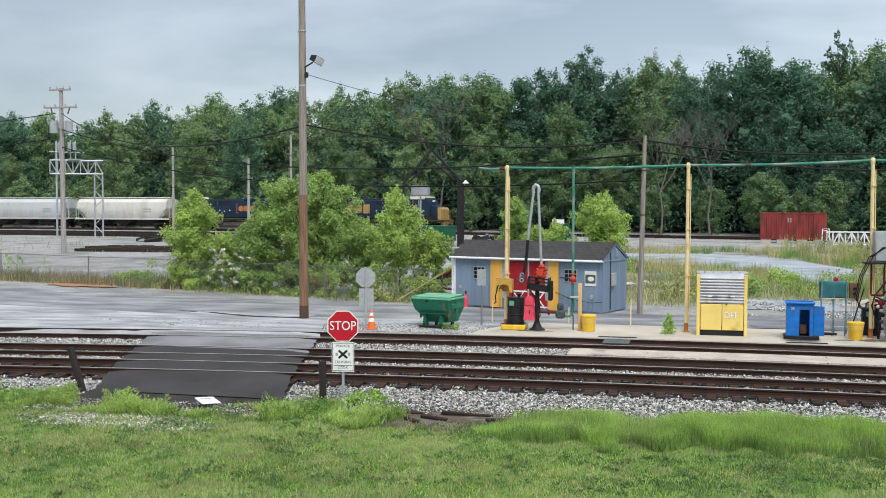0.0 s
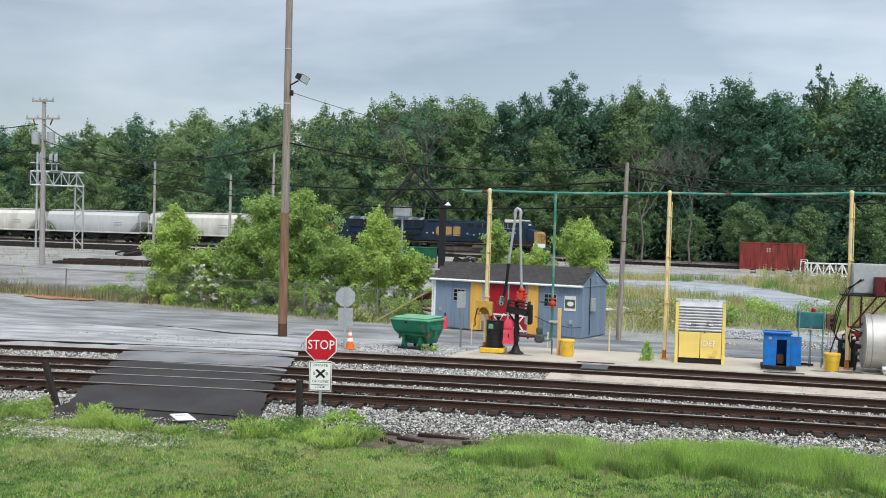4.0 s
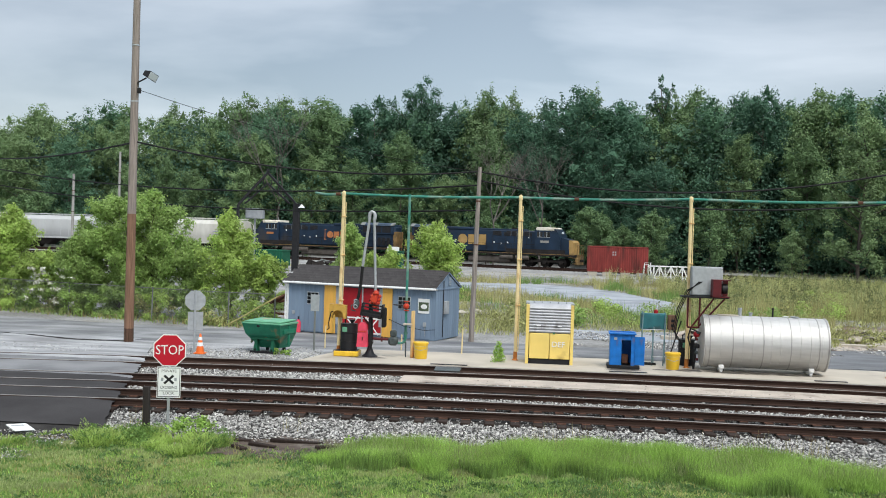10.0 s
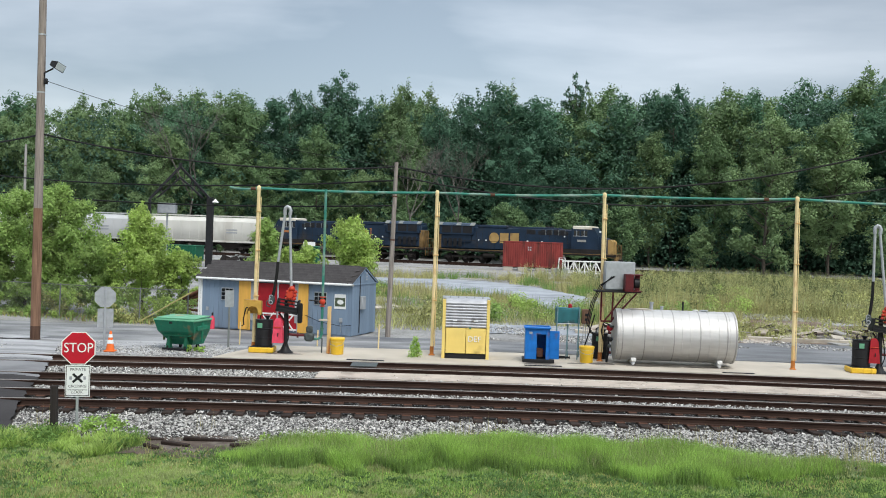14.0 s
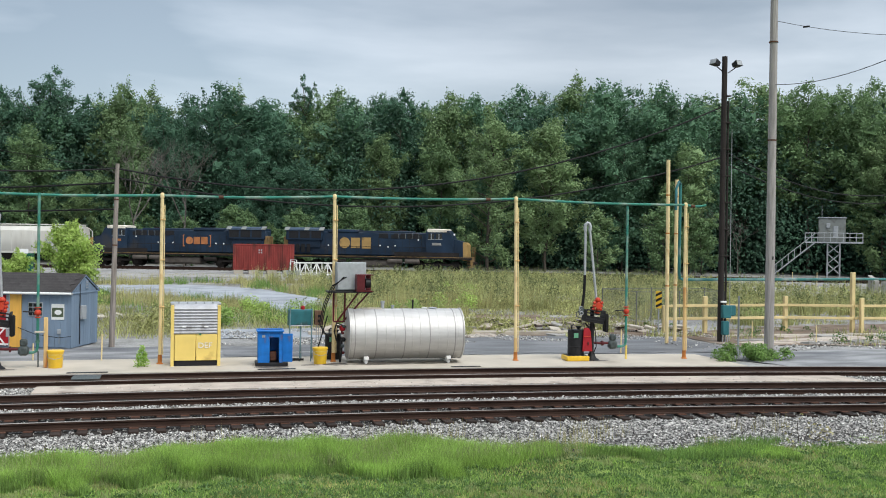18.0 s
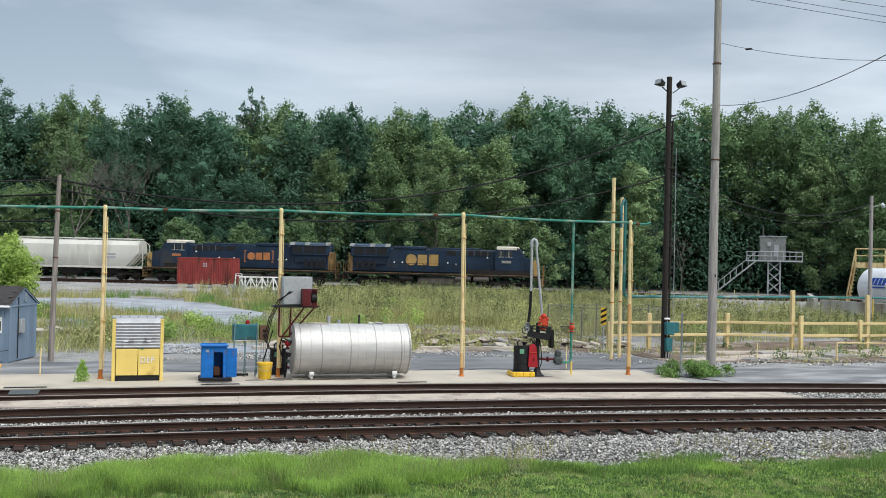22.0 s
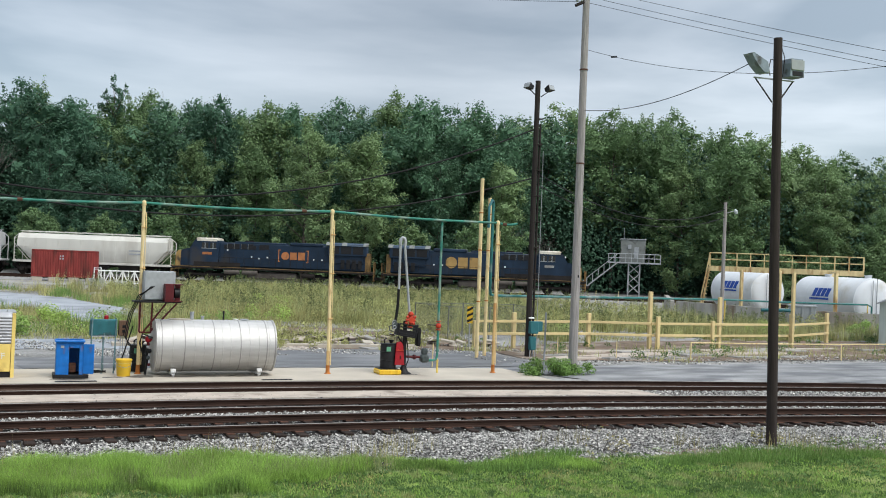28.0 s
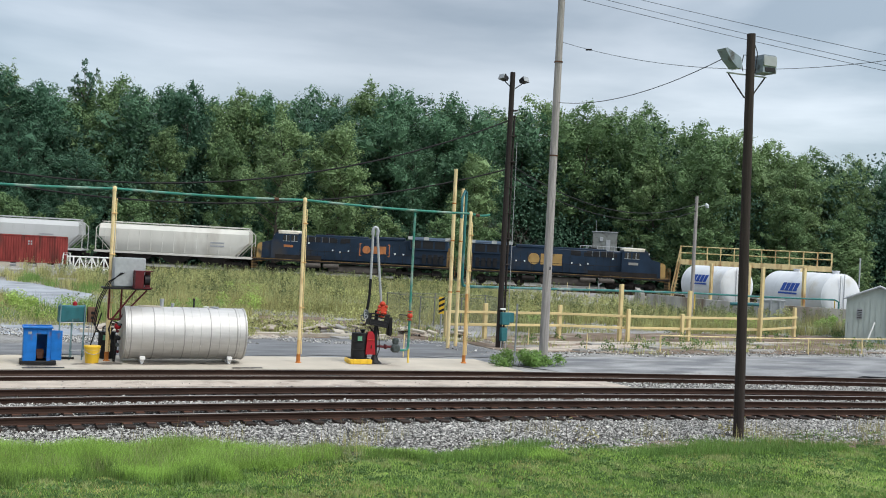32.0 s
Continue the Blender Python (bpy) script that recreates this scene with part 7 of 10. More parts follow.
near_tree(-24.4, 47.4, 4.95, 1.85, 19000, 11, LEAF_BRIGHT, "bushy bright green young tree by the fence", 1.05, 24, 0.9, 16)
near_tree(-18.9, 46.9, 5.5, 2.5, 30000, 12, LEAF_YOUNG, "large rounded green young tree by the fence", 0.05, 30, 0.6, 12)
near_tree(-17.2, 46.6, 5.9, 1.8, 20000, 22, LEAF_YOUNG, "tall rounded green young tree by the fence", 0.2, 22, 0.8, 14)
near_tree(-20.7, 46.4, 3.5, 1.4, 13000, 13, LEAF_YOUNG, "low bushy young tree by the fence", 0.4, 18, 0.7, 8)
near_tree(-15.4, 46.2, 3.6, 1.3, 11000, 14, LEAF_YOUNG, "bushy green young tree by the fence", 0.4, 18, 0.8, 10)
near_tree(-13.0, 45.4, 4.9, 1.75, 17000, 15, LEAF_BRIGHT, "bright yellow-green young tree by the fence", 0.95, 26, 1.1, 26)
near_tree(-11.5, 45.9, 3.0, 1.1, 8000, 16, LEAF_BRIGHT, "small bright young tree by the fence", 0.6, 14, 1.0, 10, 0.098, 0.32)
near_tree(-22.4, 47.0, 2.7, 1.2, 8000, 17, LEAF_BRIGHT, "small bright young tree by the fence", 0.5, 14, 0.8, 8, 0.098, 0.32)
near_tree(-9.6, 56.5, 4.6, 1.1, 9000, 18, LEAF_YOUNG, "slender young tree behind the shed", 0.6, 16, 1.3, 12, 0.11, 0.36)
near_tree(-3.9, 46.5, 4.75, 1.4, 14000, 19, LEAF_BRIGHT, "bushy young tree behind the shed", 0.45, 20, 1.0, 16)
near_tree(-6.3, 48.5, 3.4, 1.0, 7000, 20, LEAF_BRIGHT, "small young tree behind the shed", 0.5, 14, 1.0, 10, 0.098, 0.32)
near_tree(-7.4, 50.5, 3.2, 0.9, 6000, 21, LEAF_BRIGHT, "small young tree behind the shed", 0.5, 14, 1.0, 8, 0.098, 0.32)
rng = random.Random(31)
bl = []
for _ in range(34):
    bl.append((rng.uniform(-22.6, -20.4), rng.uniform(45.1, 45.7), rng.uniform(0.5, 2.1)))
raw("white_seed_heads", leaf_cloud(bl, [0.14] * len(bl), 420, 0.13, 3).tolist(), np.arange(420 * 3).reshape(-1, 3).tolist(), LEAF_BLOSSOM, "stuff", "whitish seed heads among the shrubs", "blossom")


def chain_fence(pts, h, name="chain_fence", label="weathered chain-link fence along the road", mesh_gap=0.13, rail=True):
    t = thing(name, Matrix.Identity(4), label, "fence")
    for x, y in pts:
        z = ground_z(x, y)
        part("post", Shape().tube([(x, y, z - 0.1), (x + 0.02, y, z + h + 0.05)], 0.032, 8), FENCE_WIRE, t)
    net = Shape()
    for (xa, ya), (xb, yb) in zip(pts, pts[1:]):
        a, b = Vector((xa, ya, ground_z(xa, ya))), Vector((xb, yb, ground_z(xb, yb)))
        if rail:
            part("top_rail", Shape().tube([a + Vector((0, 0, h)), b + Vector((0, 0, h))], 0.014, 6), FENCE_WIRE, t)
        n = int((b - a).length / mesh_gap)
        k = h / (b - a).length
        for i in range(-int(n * k), n):
            for sgn in (1, -1):
                u0, u1 = i / n, i / n + k
                z0, z1 = 0.0, h
                if u0 < 0:
                    z0, u0 = -u0 / k * h, 0.0
                if u1 > 1:
                    z1, u1 = h * (1 - u0) / k if u0 > 0 else h, 1.0
                p, q = a.lerp(b, u0), a.lerp(b, u1)
                za, zb = (z0, z1) if sgn > 0 else (h - z0, h - z1)
                net.tube([p + Vector((0, 0, za + 0.04)), q + Vector((0, 0, zb + 0.04))], 0.0032, 3, False)
    ob = part("wire_mesh", net.mesh("wire_mesh", FENCE_WIRE, False, False), None, t, "diamond wire netting")
    ob["kind"] = "stuff"


chain_fence([(-60, 53.5), (-48, 51.2), (-42, 50.0), (-36.8, 48.9), (-30.6, 47.6), (-25.0, 46.5), (-20.6, 45.3), (-16.3, 44.2), (-12.6, 43.3), (-10.6, 43.4)], 1.45)
br = thing("leaning_brace", Matrix.Identity(4), "pale leaning fence brace pole", "pole")
part("bar", Shape().tube([(-12.5, 42.9, 0.05), (-10.4, 43.2, 1.35)], 0.03, 6), DRY_BLADE, br)
rs = thing("steel_scrap_rack", pose(-10.9, 45.0, 0), "rusty tangle of steel beams behind the fence", "scrap")
for k in range(7):
    part("beam", Shape().box((0, 0, 0), (1.6 + 0.1 * k, 0.10, 0.10), 0.01, pose(0.1 * k, 0.12 * k, 0.25 + 0.2 * k, 4 * k, 8 - 5 * k, 12 * k - 30)), RUST_STEEL, rs)


# ---- far yard ----
def portal():
    t = thing("steel_portal", Matrix.Identity(4), "dark rusty gabled steel portal frame over the yard", "portal frame")
    a, b, c = Vector((-25.1, 88.4, 0)), Vector((-20.0, 88.8, 0)), Vector((-22.6, 88.6, 0))
    ga = ground_z(-22, 88) - 0.1
    part("left_leg", Shape().box((a.x, a.y, (6.4 + ga) / 2), (0.20, 0.3, 6.4 - ga), 0.03), BLACK, t)
    part("right_leg", Shape().box((b.x, b.y, (6.6 + ga) / 2), (0.55, 0.5, 6.6 - ga), 0.03), BLACK, t)
    for p, z in ((a, 6.4), (b, 6.5)):
        part("rafter", Shape().tube([(p.x, p.y, z), (c.x, c.y, 9.25)], 0.12, 4), BLACK, t)
        part("lower_rafter", Shape().tube([(p.x * 0.75 + c.x * 0.25, p.y, z + 0.1), (c.x, c.y, 8.3)], 0.10, 4), BLACK, t)
    for u in (0.3, 0.6, 0.85):
        for p, z in ((a, 6.4), (b, 6.5)):
            q = p.lerp(c, u)
            part("lacing", Shape().tube([(q.x, q.y, z + (9.25 - z) * u), (q.x + (c.x - q.x) * 0.2, q.y, z + (8.3 - z) * u)], 0.05, 4), BLACK, t)
    part("finial", Shape().box((c.x, c.y, 9.4), (0.25, 0.2, 0.3), 0.02), BLACK, t)
    part("lamp_shade", Shape().lathe([(0, 0.05), (0.1, 0.1), (0.3, 0.3)], (-19.5, 88.5, 6.55), (-19.5, 88.5, 0), 12), SIGN_WHITE, t, "white enamel lamp shade")
    part("lamp_arm", Shape().tube([(-20, 88.5, 6.3), (-19.9, 88.5, 6.7), (-19.5, 88.5, 6.6)], 0.03, 6), BLACK, t)


portal()


def far_box(name, x, y, w, d, h, mat, label, category, yaw=0, ribs=0, z=None, rim=True):
    z = ground_z(x, y) - 0.02 if z is None else z
    t = thing(name, pose(x, y, z, 0, 0, yaw), label, category)
    part("body", Shape().box((0, 0, h / 2), (w, d, h), 0.03), mat, t)
    if rim:
        part("rim", Shape().box((0, 0, h - 0.04), (w + 0.1, d + 0.1, 0.12), 0.02), mat, t)
    for k in range(ribs):
        part("rib", Shape().box((-w / 2 + (k + 0.5) * w / ribs, -d / 2 - 0.03, h / 2), (0.1, 0.08, h * 0.9), 0.01), mat, t)
    return t


far_box("roll_off_bin", -25.2, 100.5, 3.5, 2.2, 1.55, DARK_GREEN, "dark green roll-off refuse bin in the yard", "bin", -8, 6)
far_box("roll_off_bin", -11.2, 92.0, 0.6, 1.8, 2.0, DARK_GREEN, "dark green steel bin seen end-on", "bin", 0, 2)
gb = far_box("equipment_cabinet", -24.0, 90.0, 1.55, 0.8, 0.9, GREY_METAL, "pale grey equipment cabinet on a tall post", "cabinet", 0, 0, 5.2, False)
part("post", Shape().tube([(0, 0, -4.5), (0, 0, 0.05)], 0.09, 8), GREY_METAL, gb)
part("cabinet_door", Shape().box((0, -0.41, 0.45), (1.3, 0.02, 0.75), 0.01), GREY_METAL, gb)


def container():
    t = thing("freight_container", pose(9.45, 106.0, 1.10, 0, 0, -3), "rust-stained red steel container on pale concrete blocks", "container")
    part("shell", Shape().box((0, 0, 1.3), (6.0, 2.35, 2.5), 0.02), CONTAINER_RED, t)
    for k in range(26):
        part("corrugation", Shape().box((-2.85 + 0.228 * k, -1.19, 1.3), (0.11, 0.11, 2.25), 0.02), CONTAINER_RED, t)
    for x in (-2.97, -0.95, 2.97):
        part("corner_post", Shape().box((x, -1.2, 1.3), (0.14, 0.1, 2.56), 0.01), CONTAINER_RED, t)
    for z in (0.06, 2.54):
        part("side_rail", Shape().box((0, -1.2, z), (6.05, 0.1, 0.13), 0.01), CONTAINER_RED, t)
    for x in (-2.5, -1.0, 0.8, 2.4):
        part("concrete_block", Shape().box((x, -0.6, -0.19), (0.95, 1.2, 0.46), 0.03), CONCRETE, t, "pale concrete block under the container")
    for k in range(2):
        part("marking_bar", Shape().box((-0.35, -1.225, 2.0 - 0.24 * k), (0.4, 0.012, 0.16)), GREY_METAL, t, "", False)


container()


def lattice(name, a, b, w, h, bays, mat, label, category, r=0.05):
    """A box truss from a to b."""
    a, b = Vector(a), Vector(b)
    d = (b - a).normalized()
    side = Vector((-d.y, d.x, 0)).normalized() if abs(d.z) < 0.9 else Vector((0, 1, 0))
    up = side.cross(d) * -1 if abs(d.z) < 0.9 else Vector((1, 0, 0))
    t = thing(name, Matrix.Identity(4), label, category)
    for sx in (-w / 2, w / 2):
        for sz in (0, h):
            part("chord", Shape().tube([a + side * sx + up * sz, b + side * sx + up * sz], r, 5), mat, t)
    for k in range(bays):
        p, q = a.lerp(b, k / bays), a.lerp(b, (k + 1) / bays)
        for sx in (-w / 2, w / 2):
            z0, z1 = (0, h) if k % 2 else (h, 0)
            part("diagonal", Shape().tube([p + side * sx + up * z0, q + side * sx + up * z1], r * 0.7, 5), mat, t)
            part("strut", Shape().tube([p + side * sx, p + side * sx + up * h], r * 0.7, 5), mat, t)
    return t


lattice("ladder_truss", (11.9, 100.0, 0.80), (18.2, 98.8, 0.83), 0.9, 1.15, 12, WHITE, "white lattice ladder truss lying on the ground", "truss", 0.058)


def wheel_cart():
    x, y = 11.55, 99.0
    t = thing("wheel_cart", pose(x, y, ground_z(x, y), 0, 0, -10), "small white two-wheeled cart beside the truss", "cart")
    for dx in (-0.38, 0.38):
        w = part("wheel", Shape().lathe([(0, 0.12), (0, 0.34), (0.10, 0.34), (0.10, 0.12)], (dx, -0.35, 0.34), (dx, 1, 0.34), 18), WHITE, t)
        part("hub", Shape().lathe([(0, 0.10), (0.14, 0.10)], (dx, -0.37, 0.34), (dx, 1, 0.34), 10), BLACK, w)
    part("axle", Shape().tube([(-0.38, -0.28, 0.34), (0.38, -0.28, 0.34)], 0.04, 6), GREY_METAL, t)
    for dx in (-0.2, 0.2):
        part("upright", Shape().tube([(dx, -0.25, 0.34), (dx + 0.05, -0.1, 1.35)], 0.035, 6), WHITE, t)
    part("cross_piece", Shape().tube([(-0.15, -0.1, 1.3), (0.25, -0.1, 1.3)], 0.03, 6), WHITE, t)


wheel_cart()
ck = thing("hand_cart", pose(11.5, 97.5, 0.79), "small pale hand cart with two wheels", "cart")
part("frame", Shape().tube([(-0.3, 0, 0.3), (-0.25, 0, 1.5), (0.3, 0, 1.5), (0.35, 0, 0.3)], 0.05, 6), WHITE, ck)
for x in (-0.45, 0.4):
    part("wheel", Shape().lathe([(0, 0.08), (0.01, 0.27), (0.14, 0.27), (0.15, 0.08)], (x, 0.1, 0.28), (x, -1, 0.28), 16), GREY_METAL, ck)


def signal_gantry():
    t = lattice("signal_gantry", (-68.1, 98.9, 7.75), (-63.5, 101.9, 7.75), 1.2, 1.45, 7, GALV, "galvanised cantilever signal gantry beside the tracks", "signal gantry", 0.07)
    z = ground_z(-64, 101)
    for dx in (-0.55, 0.45):
        part("leg", Shape().tube([(-63.9 + dx, 101.7, z - 0.1), (-63.9 + dx, 101.7, 8.0)], 0.09, 6), GALV, t)
    for k in range(7):
        part("leg_lacing", Shape().tube([(-64.45, 101.7, 1.2 + 0.95 * k), (-63.45, 101.7, 2.15 + 0.95 * k)] if k % 2 else [(-63.45, 101.7, 1.2 + 0.95 * k), (-64.45, 101.7, 2.15 + 0.95 * k)], 0.05, 5), GALV, t)
    part("left_mast", Shape().tube([(-67.5, 99.2, 0.8), (-67.5, 99.2, 11.3)], 0.11, 8), GALV, t)
    for x in (-67.6, -66.2, -65.6):
        part("signal_post", Shape().tube([(x, 99.9, 9.2), (x, 99.9, 11.4)], 0.05, 6), GALV, t)
        part("signal_head", Shape().box((x, 99.7, 10.7), (0.35, 0.25, 0.9), 0.05), GREY_METAL, t)
    part("guard_rail", Shape().tube([(-68.0, 98.6, 10.1), (-65.0, 100.6, 10.1)], 0.04, 5), GALV, t)
    part("service_cage", Shape().box((-66.3, 99.9, 9.3), (2.4, 1.1, 0.1), 0.01), GALV, t)


signal_gantry()


def line_pole():
    t = thing("power_pole", pose(-49.1, 73.0, 0.4, 0, -0.3, 0), "grey timber power pole with two crossarms and transformers", "pole")
    part("shaft", Shape().tube([(0, 0, -0.1), (0, 0, 13.2)], [0.22, 0.15], 10), POLE_GREY, t)
    for z, w in ((13.05, 1.9), (11.65, 3.0)):
        part("crossarm", Shape().box((0, -0.15, z), (w, 0.12, 0.14), 0.01), POLE_GREY, t)
        for k in range(4):
            x = (k - 1.5) * w / 3.2
            part("insulator", Shape().lathe([(0, 0.05), (0.06, 0.08), (0.12, 0.05), (0.2, 0.07)], (x, -0.15, z + 0.06), (x, -0.15, z + 2), 8), GREY_METAL, t)
    for x in (-0.6, 0.75):
        part("transformer", Shape().lathe([(0, 0.25), (0.02, 0.33), (0.95, 0.33), (1.0, 0.2)], (x, -0.15, 9.6), (x, -0.15, 20), 14), GREY_METAL, t)
    for x in (-0.8, 0.9):
        part("cutout", Shape().tube([(x, -0.2, 11.6), (x * 0.8, -0.25, 11.1)], 0.05, 6), RUST_STEEL, t)


line_pole()
for px, py, ph in ((-57.0, 105.6, 10.2), (-46.2, 102.0, 8.6), (-45.1, 111.2, 11.7)):
    wood_pole(px, py, ground_z(px, py), ph, 0.17, OLD_CONCRETE, "slim pale lamp mast in the yard", 0, "yard masts")
for k, (x, y, L, yaw) in enumerate(((-44.5, 76.0, 9.5, 3), (-47.0, 79.5, 7.0, 6), (-36.5, 82.0, 5.5, -4), (-33.0, 86.0, 4.0, 2), (-39.0, 88.5, 5.0, 8))):
    t = thing("timber_stack", pose(x, y, ground_z(x, y), 0, 0, yaw), "low stack of dark old railway timbers", "timber", "timber stacks")
    for i in range(4):
        part("timber", Shape().box((0.3 * i - 0.4, 0.28 * i - 0.4, 0.12 + 0.03 * (i % 2)), (L, 0.24, 0.24), 0.02), TIE, t)
    for i in range(3):
        part("pale_plank", Shape().box((L * 0.2 * i - L * 0.2, 0.1 * i, 0.30), (L * 0.16, 0.5, 0.05), 0.01), OLD_CONCRETE if k > 1 else TIE, t)
for k, (x, y, w, h) in enumerate(((-52, 92, 2.4, 0.5), (-44, 88, 3.0, 0.5), (-30, 97, 1.6, 0.5), (-19.0, 96.5, 2.0, 0.9), (-16.5, 97, 1.6, 0.8), (-13.5, 98, 1.4, 1.0))):
    t = thing("scrap_pile", pose(x, y, ground_z(x, y), 0, 0, 20 * k), "low heap of dark railway scrap", "scrap", "scrap heaps")
    r2 = random.Random(k)
    for i in range(9):
        part("piece", Shape().box((0, 0, 0), (r2.uniform(0.3, w), r2.uniform(0.2, 0.6), r2.uniform(0.1, h)), 0.02, pose(r2.uniform(-w, w) * 0.6, r2.uniform(-0.6, 0.6), r2.uniform(0.05, h * 0.6), r2.uniform(-20, 20), r2.uniform(-20, 20), r2.uniform(0, 180))), LOCO_FRAME if i % 3 else CABIN_GREY, t)
for k, (s0, s1, off) in enumerate(((-20, 95, -22), (0, 80, -30))):
    solid("stacked_rail", sweep(far_path(off, 1.10, s0, s1, 8), [(-0.25, -0.4), (0.25, -0.4), (0.2, 0.0), (-0.2, 0.0)]), LOCO_FRAME, "dark rusty yard rail on the gravel", "rail", "yard rails")


# ---- eastern tank farm, tower and fences ----
def product_tank(p, axis, L, r, label):
    """A horizontal tank; +x is the end towards the tracks."""
    a = math.degrees(math.atan2(axis[1], axis[0]))
    t = thing("fuel_tank", pose(p[0], p[1], p[2], 0, 0, a), label, "tank", "white fuel tanks")
    prof = [(0, 0.05), (0.03, r * 0.45), (0.09, r * 0.75), (0.18, r * 0.93), (0.32, r), (L - 0.32, r), (L - 0.18, r * 0.93), (L - 0.09, r * 0.75), (L - 0.03, r * 0.45), (L, 0.05)]
    part("shell", Shape().lathe(prof, (-L / 2, 0, 0), (L, 0, 0), 48), WHITE_TANK, t)
    for x in (-L * 0.25, L * 0.02, L * 0.28, L / 2 - 0.36):
        part("weld_band", Shape().lathe([(0, r - 0.004), (0.02, r + 0.012), (0.06, r + 0.012), (0.08, r - 0.004)], (x, 0, 0), (x + L, 0, 0), 48), WHITE_TANK, t)
    for x in (-L * 0.3, L * 0.3):
        part("saddle", Shape().box((x, 0, -r - 0.1), (0.5, r * 1.7, 0.9), 0.04), OLD_CONCRETE, t)
    for k in range(4):
        b = part("mark_block", Shape().prism([(0.0, 0.0), (0.42, 0.0), (0.60, 0.66), (0.18, 0.66)], 0.03, pose(k * 0.52 - 1.2, 0, -0.12)), MARC_BLUE, t, "plain blue block in place of the owner's mark", False)
        b.matrix_local = pose(0.0, -r * 0.992, r * 0.20, -17, 0, 0)
    b2 = part("mark_bar", Shape().box((-0.25, 0, -0.30), (2.3, 0.03, 0.13), 0.0), MARC_BLUE, t, "", False)
    b2.matrix_local = pose(0.0, -r * 1.0, r * 0.20, -9, 0, 0)
    for x in (-L * 0.2, L * 0.38):
        part("manway", Shape().lathe([(0, 0.25), (0.18, 0.25), (0.2, 0.3), (0.25, 0.3)], (x, 0, r - 0.03), (x, 0, r + 2), 16), WHITE_TANK, t)
    part("end_ladder", Shape().tube([(L / 2 + 0.05, -0.35, -r * 0.9), (L / 2 + 0.05, -0.35, r * 0.9)], 0.03, 6).tube([(L / 2 + 0.05, 0.0, -r * 0.9), (L / 2 + 0.05, 0.0, r * 0.98)], 0.03, 6), GREY_METAL, t)
    return t


product_tank((64.5, 72.3, 2.45), (-0.085, -0.997), 6.5, 1.75, "white horizontal fuel tank with a blue mark")
product_tank((61.75, 58.7, 2.3), (-0.165, -0.986), 8.1, 1.75, "white horizontal fuel tank with a blue mark")


def walkway():
    t = thing("loading_walkway", Matrix.Identity(4), "yellow steel loading walkway above the white tanks", "walkway")
    a, b = Vector((57.6, 69.2, 4.55)), Vector((66.4, 60.8, 4.65))
    d = (b - a).normalized()
    n = Vector((-d.y, d.x, 0))
    yaw = math.degrees(math.atan2(d.y, d.x))
    L = (b - a).length
    dk = part("deck", Shape().box((L / 2, 0.5, 0), (L, 1.1, 0.08), 0.01), WALKWAY_OCHRE, t)
    dk.matrix_local = pose(*a, 0, 0, yaw)
    for y in (0.0, 1.0):
        g = part("girder", Shape().box((L / 2, y, -0.22), (L, 0.10, 0.36), 0.01), WALKWAY_OCHRE, t)
        g.matrix_local = pose(*a, 0, 0, yaw)
        for z in (0.6, 1.15):
            r = part("hand_rail", Shape().tube([(0, y, z), (L, y, z)], 0.035, 6), WALKWAY_OCHRE, t)
            r.matrix_local = pose(*a, 0, 0, yaw)
        for k in range(12):
            r = part("stanchion", Shape().tube([(L * k / 11, y, 0), (L * k / 11, y, 1.15)], 0.03, 6), WALKWAY_OCHRE, t)
            r.matrix_local = pose(*a, 0, 0, yaw)
    for u in (0.22, 0.47, 0.80):
        p = a.lerp(b, u) - n * 0.2
        part("column", Shape().box((p.x, p.y, 2.1), (0.24, 0.24, 4.5), 0.02), WALKWAY_OCHRE, t)
    part("front_column", Shape().box((58.9, 56.5, 2.1), (0.24, 0.24, 4.5), 0.02), WALKWAY_OCHRE, t)
    part("cross_beam", Shape().tube([(58.9, 56.5, 4.38), (64.2, 62.3, 4.38)], 0.09, 4), WALKWAY_OCHRE, t)
    for k in range(12):
        p = a - d * (0.05 * k)
        st = part("stair_tread", Shape().box((0, 0.5, 0), (0.25, 0.8, 0.04), 0.004), WALKWAY_OCHRE, t)
        st.matrix_local = pose(p.x, p.y, 4.0 - 0.3 * k, 0, 0, yaw)
    for y in (0.05, 0.95):
        st = part("stair_stringer", Shape().tube([(0, y, 0), (-0.6, y, -3.9)], 0.07, 4), WALKWAY_OCHRE, t)
        st.matrix_local = pose(*a, 0, 0, yaw)
        st = part("stair_rail", Shape().tube([(0, y, 1.1), (-0.6, y, -2.5), (-0.6, y, -3.9)], 0.035, 5), WALKWAY_OCHRE, t)
        st.matrix_local = pose(*a, 0, 0, yaw)
    part("vent_stack", Shape().tube([(67.0, 58.5, 3.0), (67.0, 58.5, 5.4)], 0.055, 8), GALV, t)


walkway()


def wall_run(name, pts, h, thick, mat, label, category):
    path = [Vector((x, y, ground_z(x, y) - 0.05)) for x, y in pts]
    return solid(name, sweep(path, [(-thick / 2, 0), (thick / 2, 0), (thick / 2, h), (-thick / 2, h)]), mat, label, category, "", "", None, False)


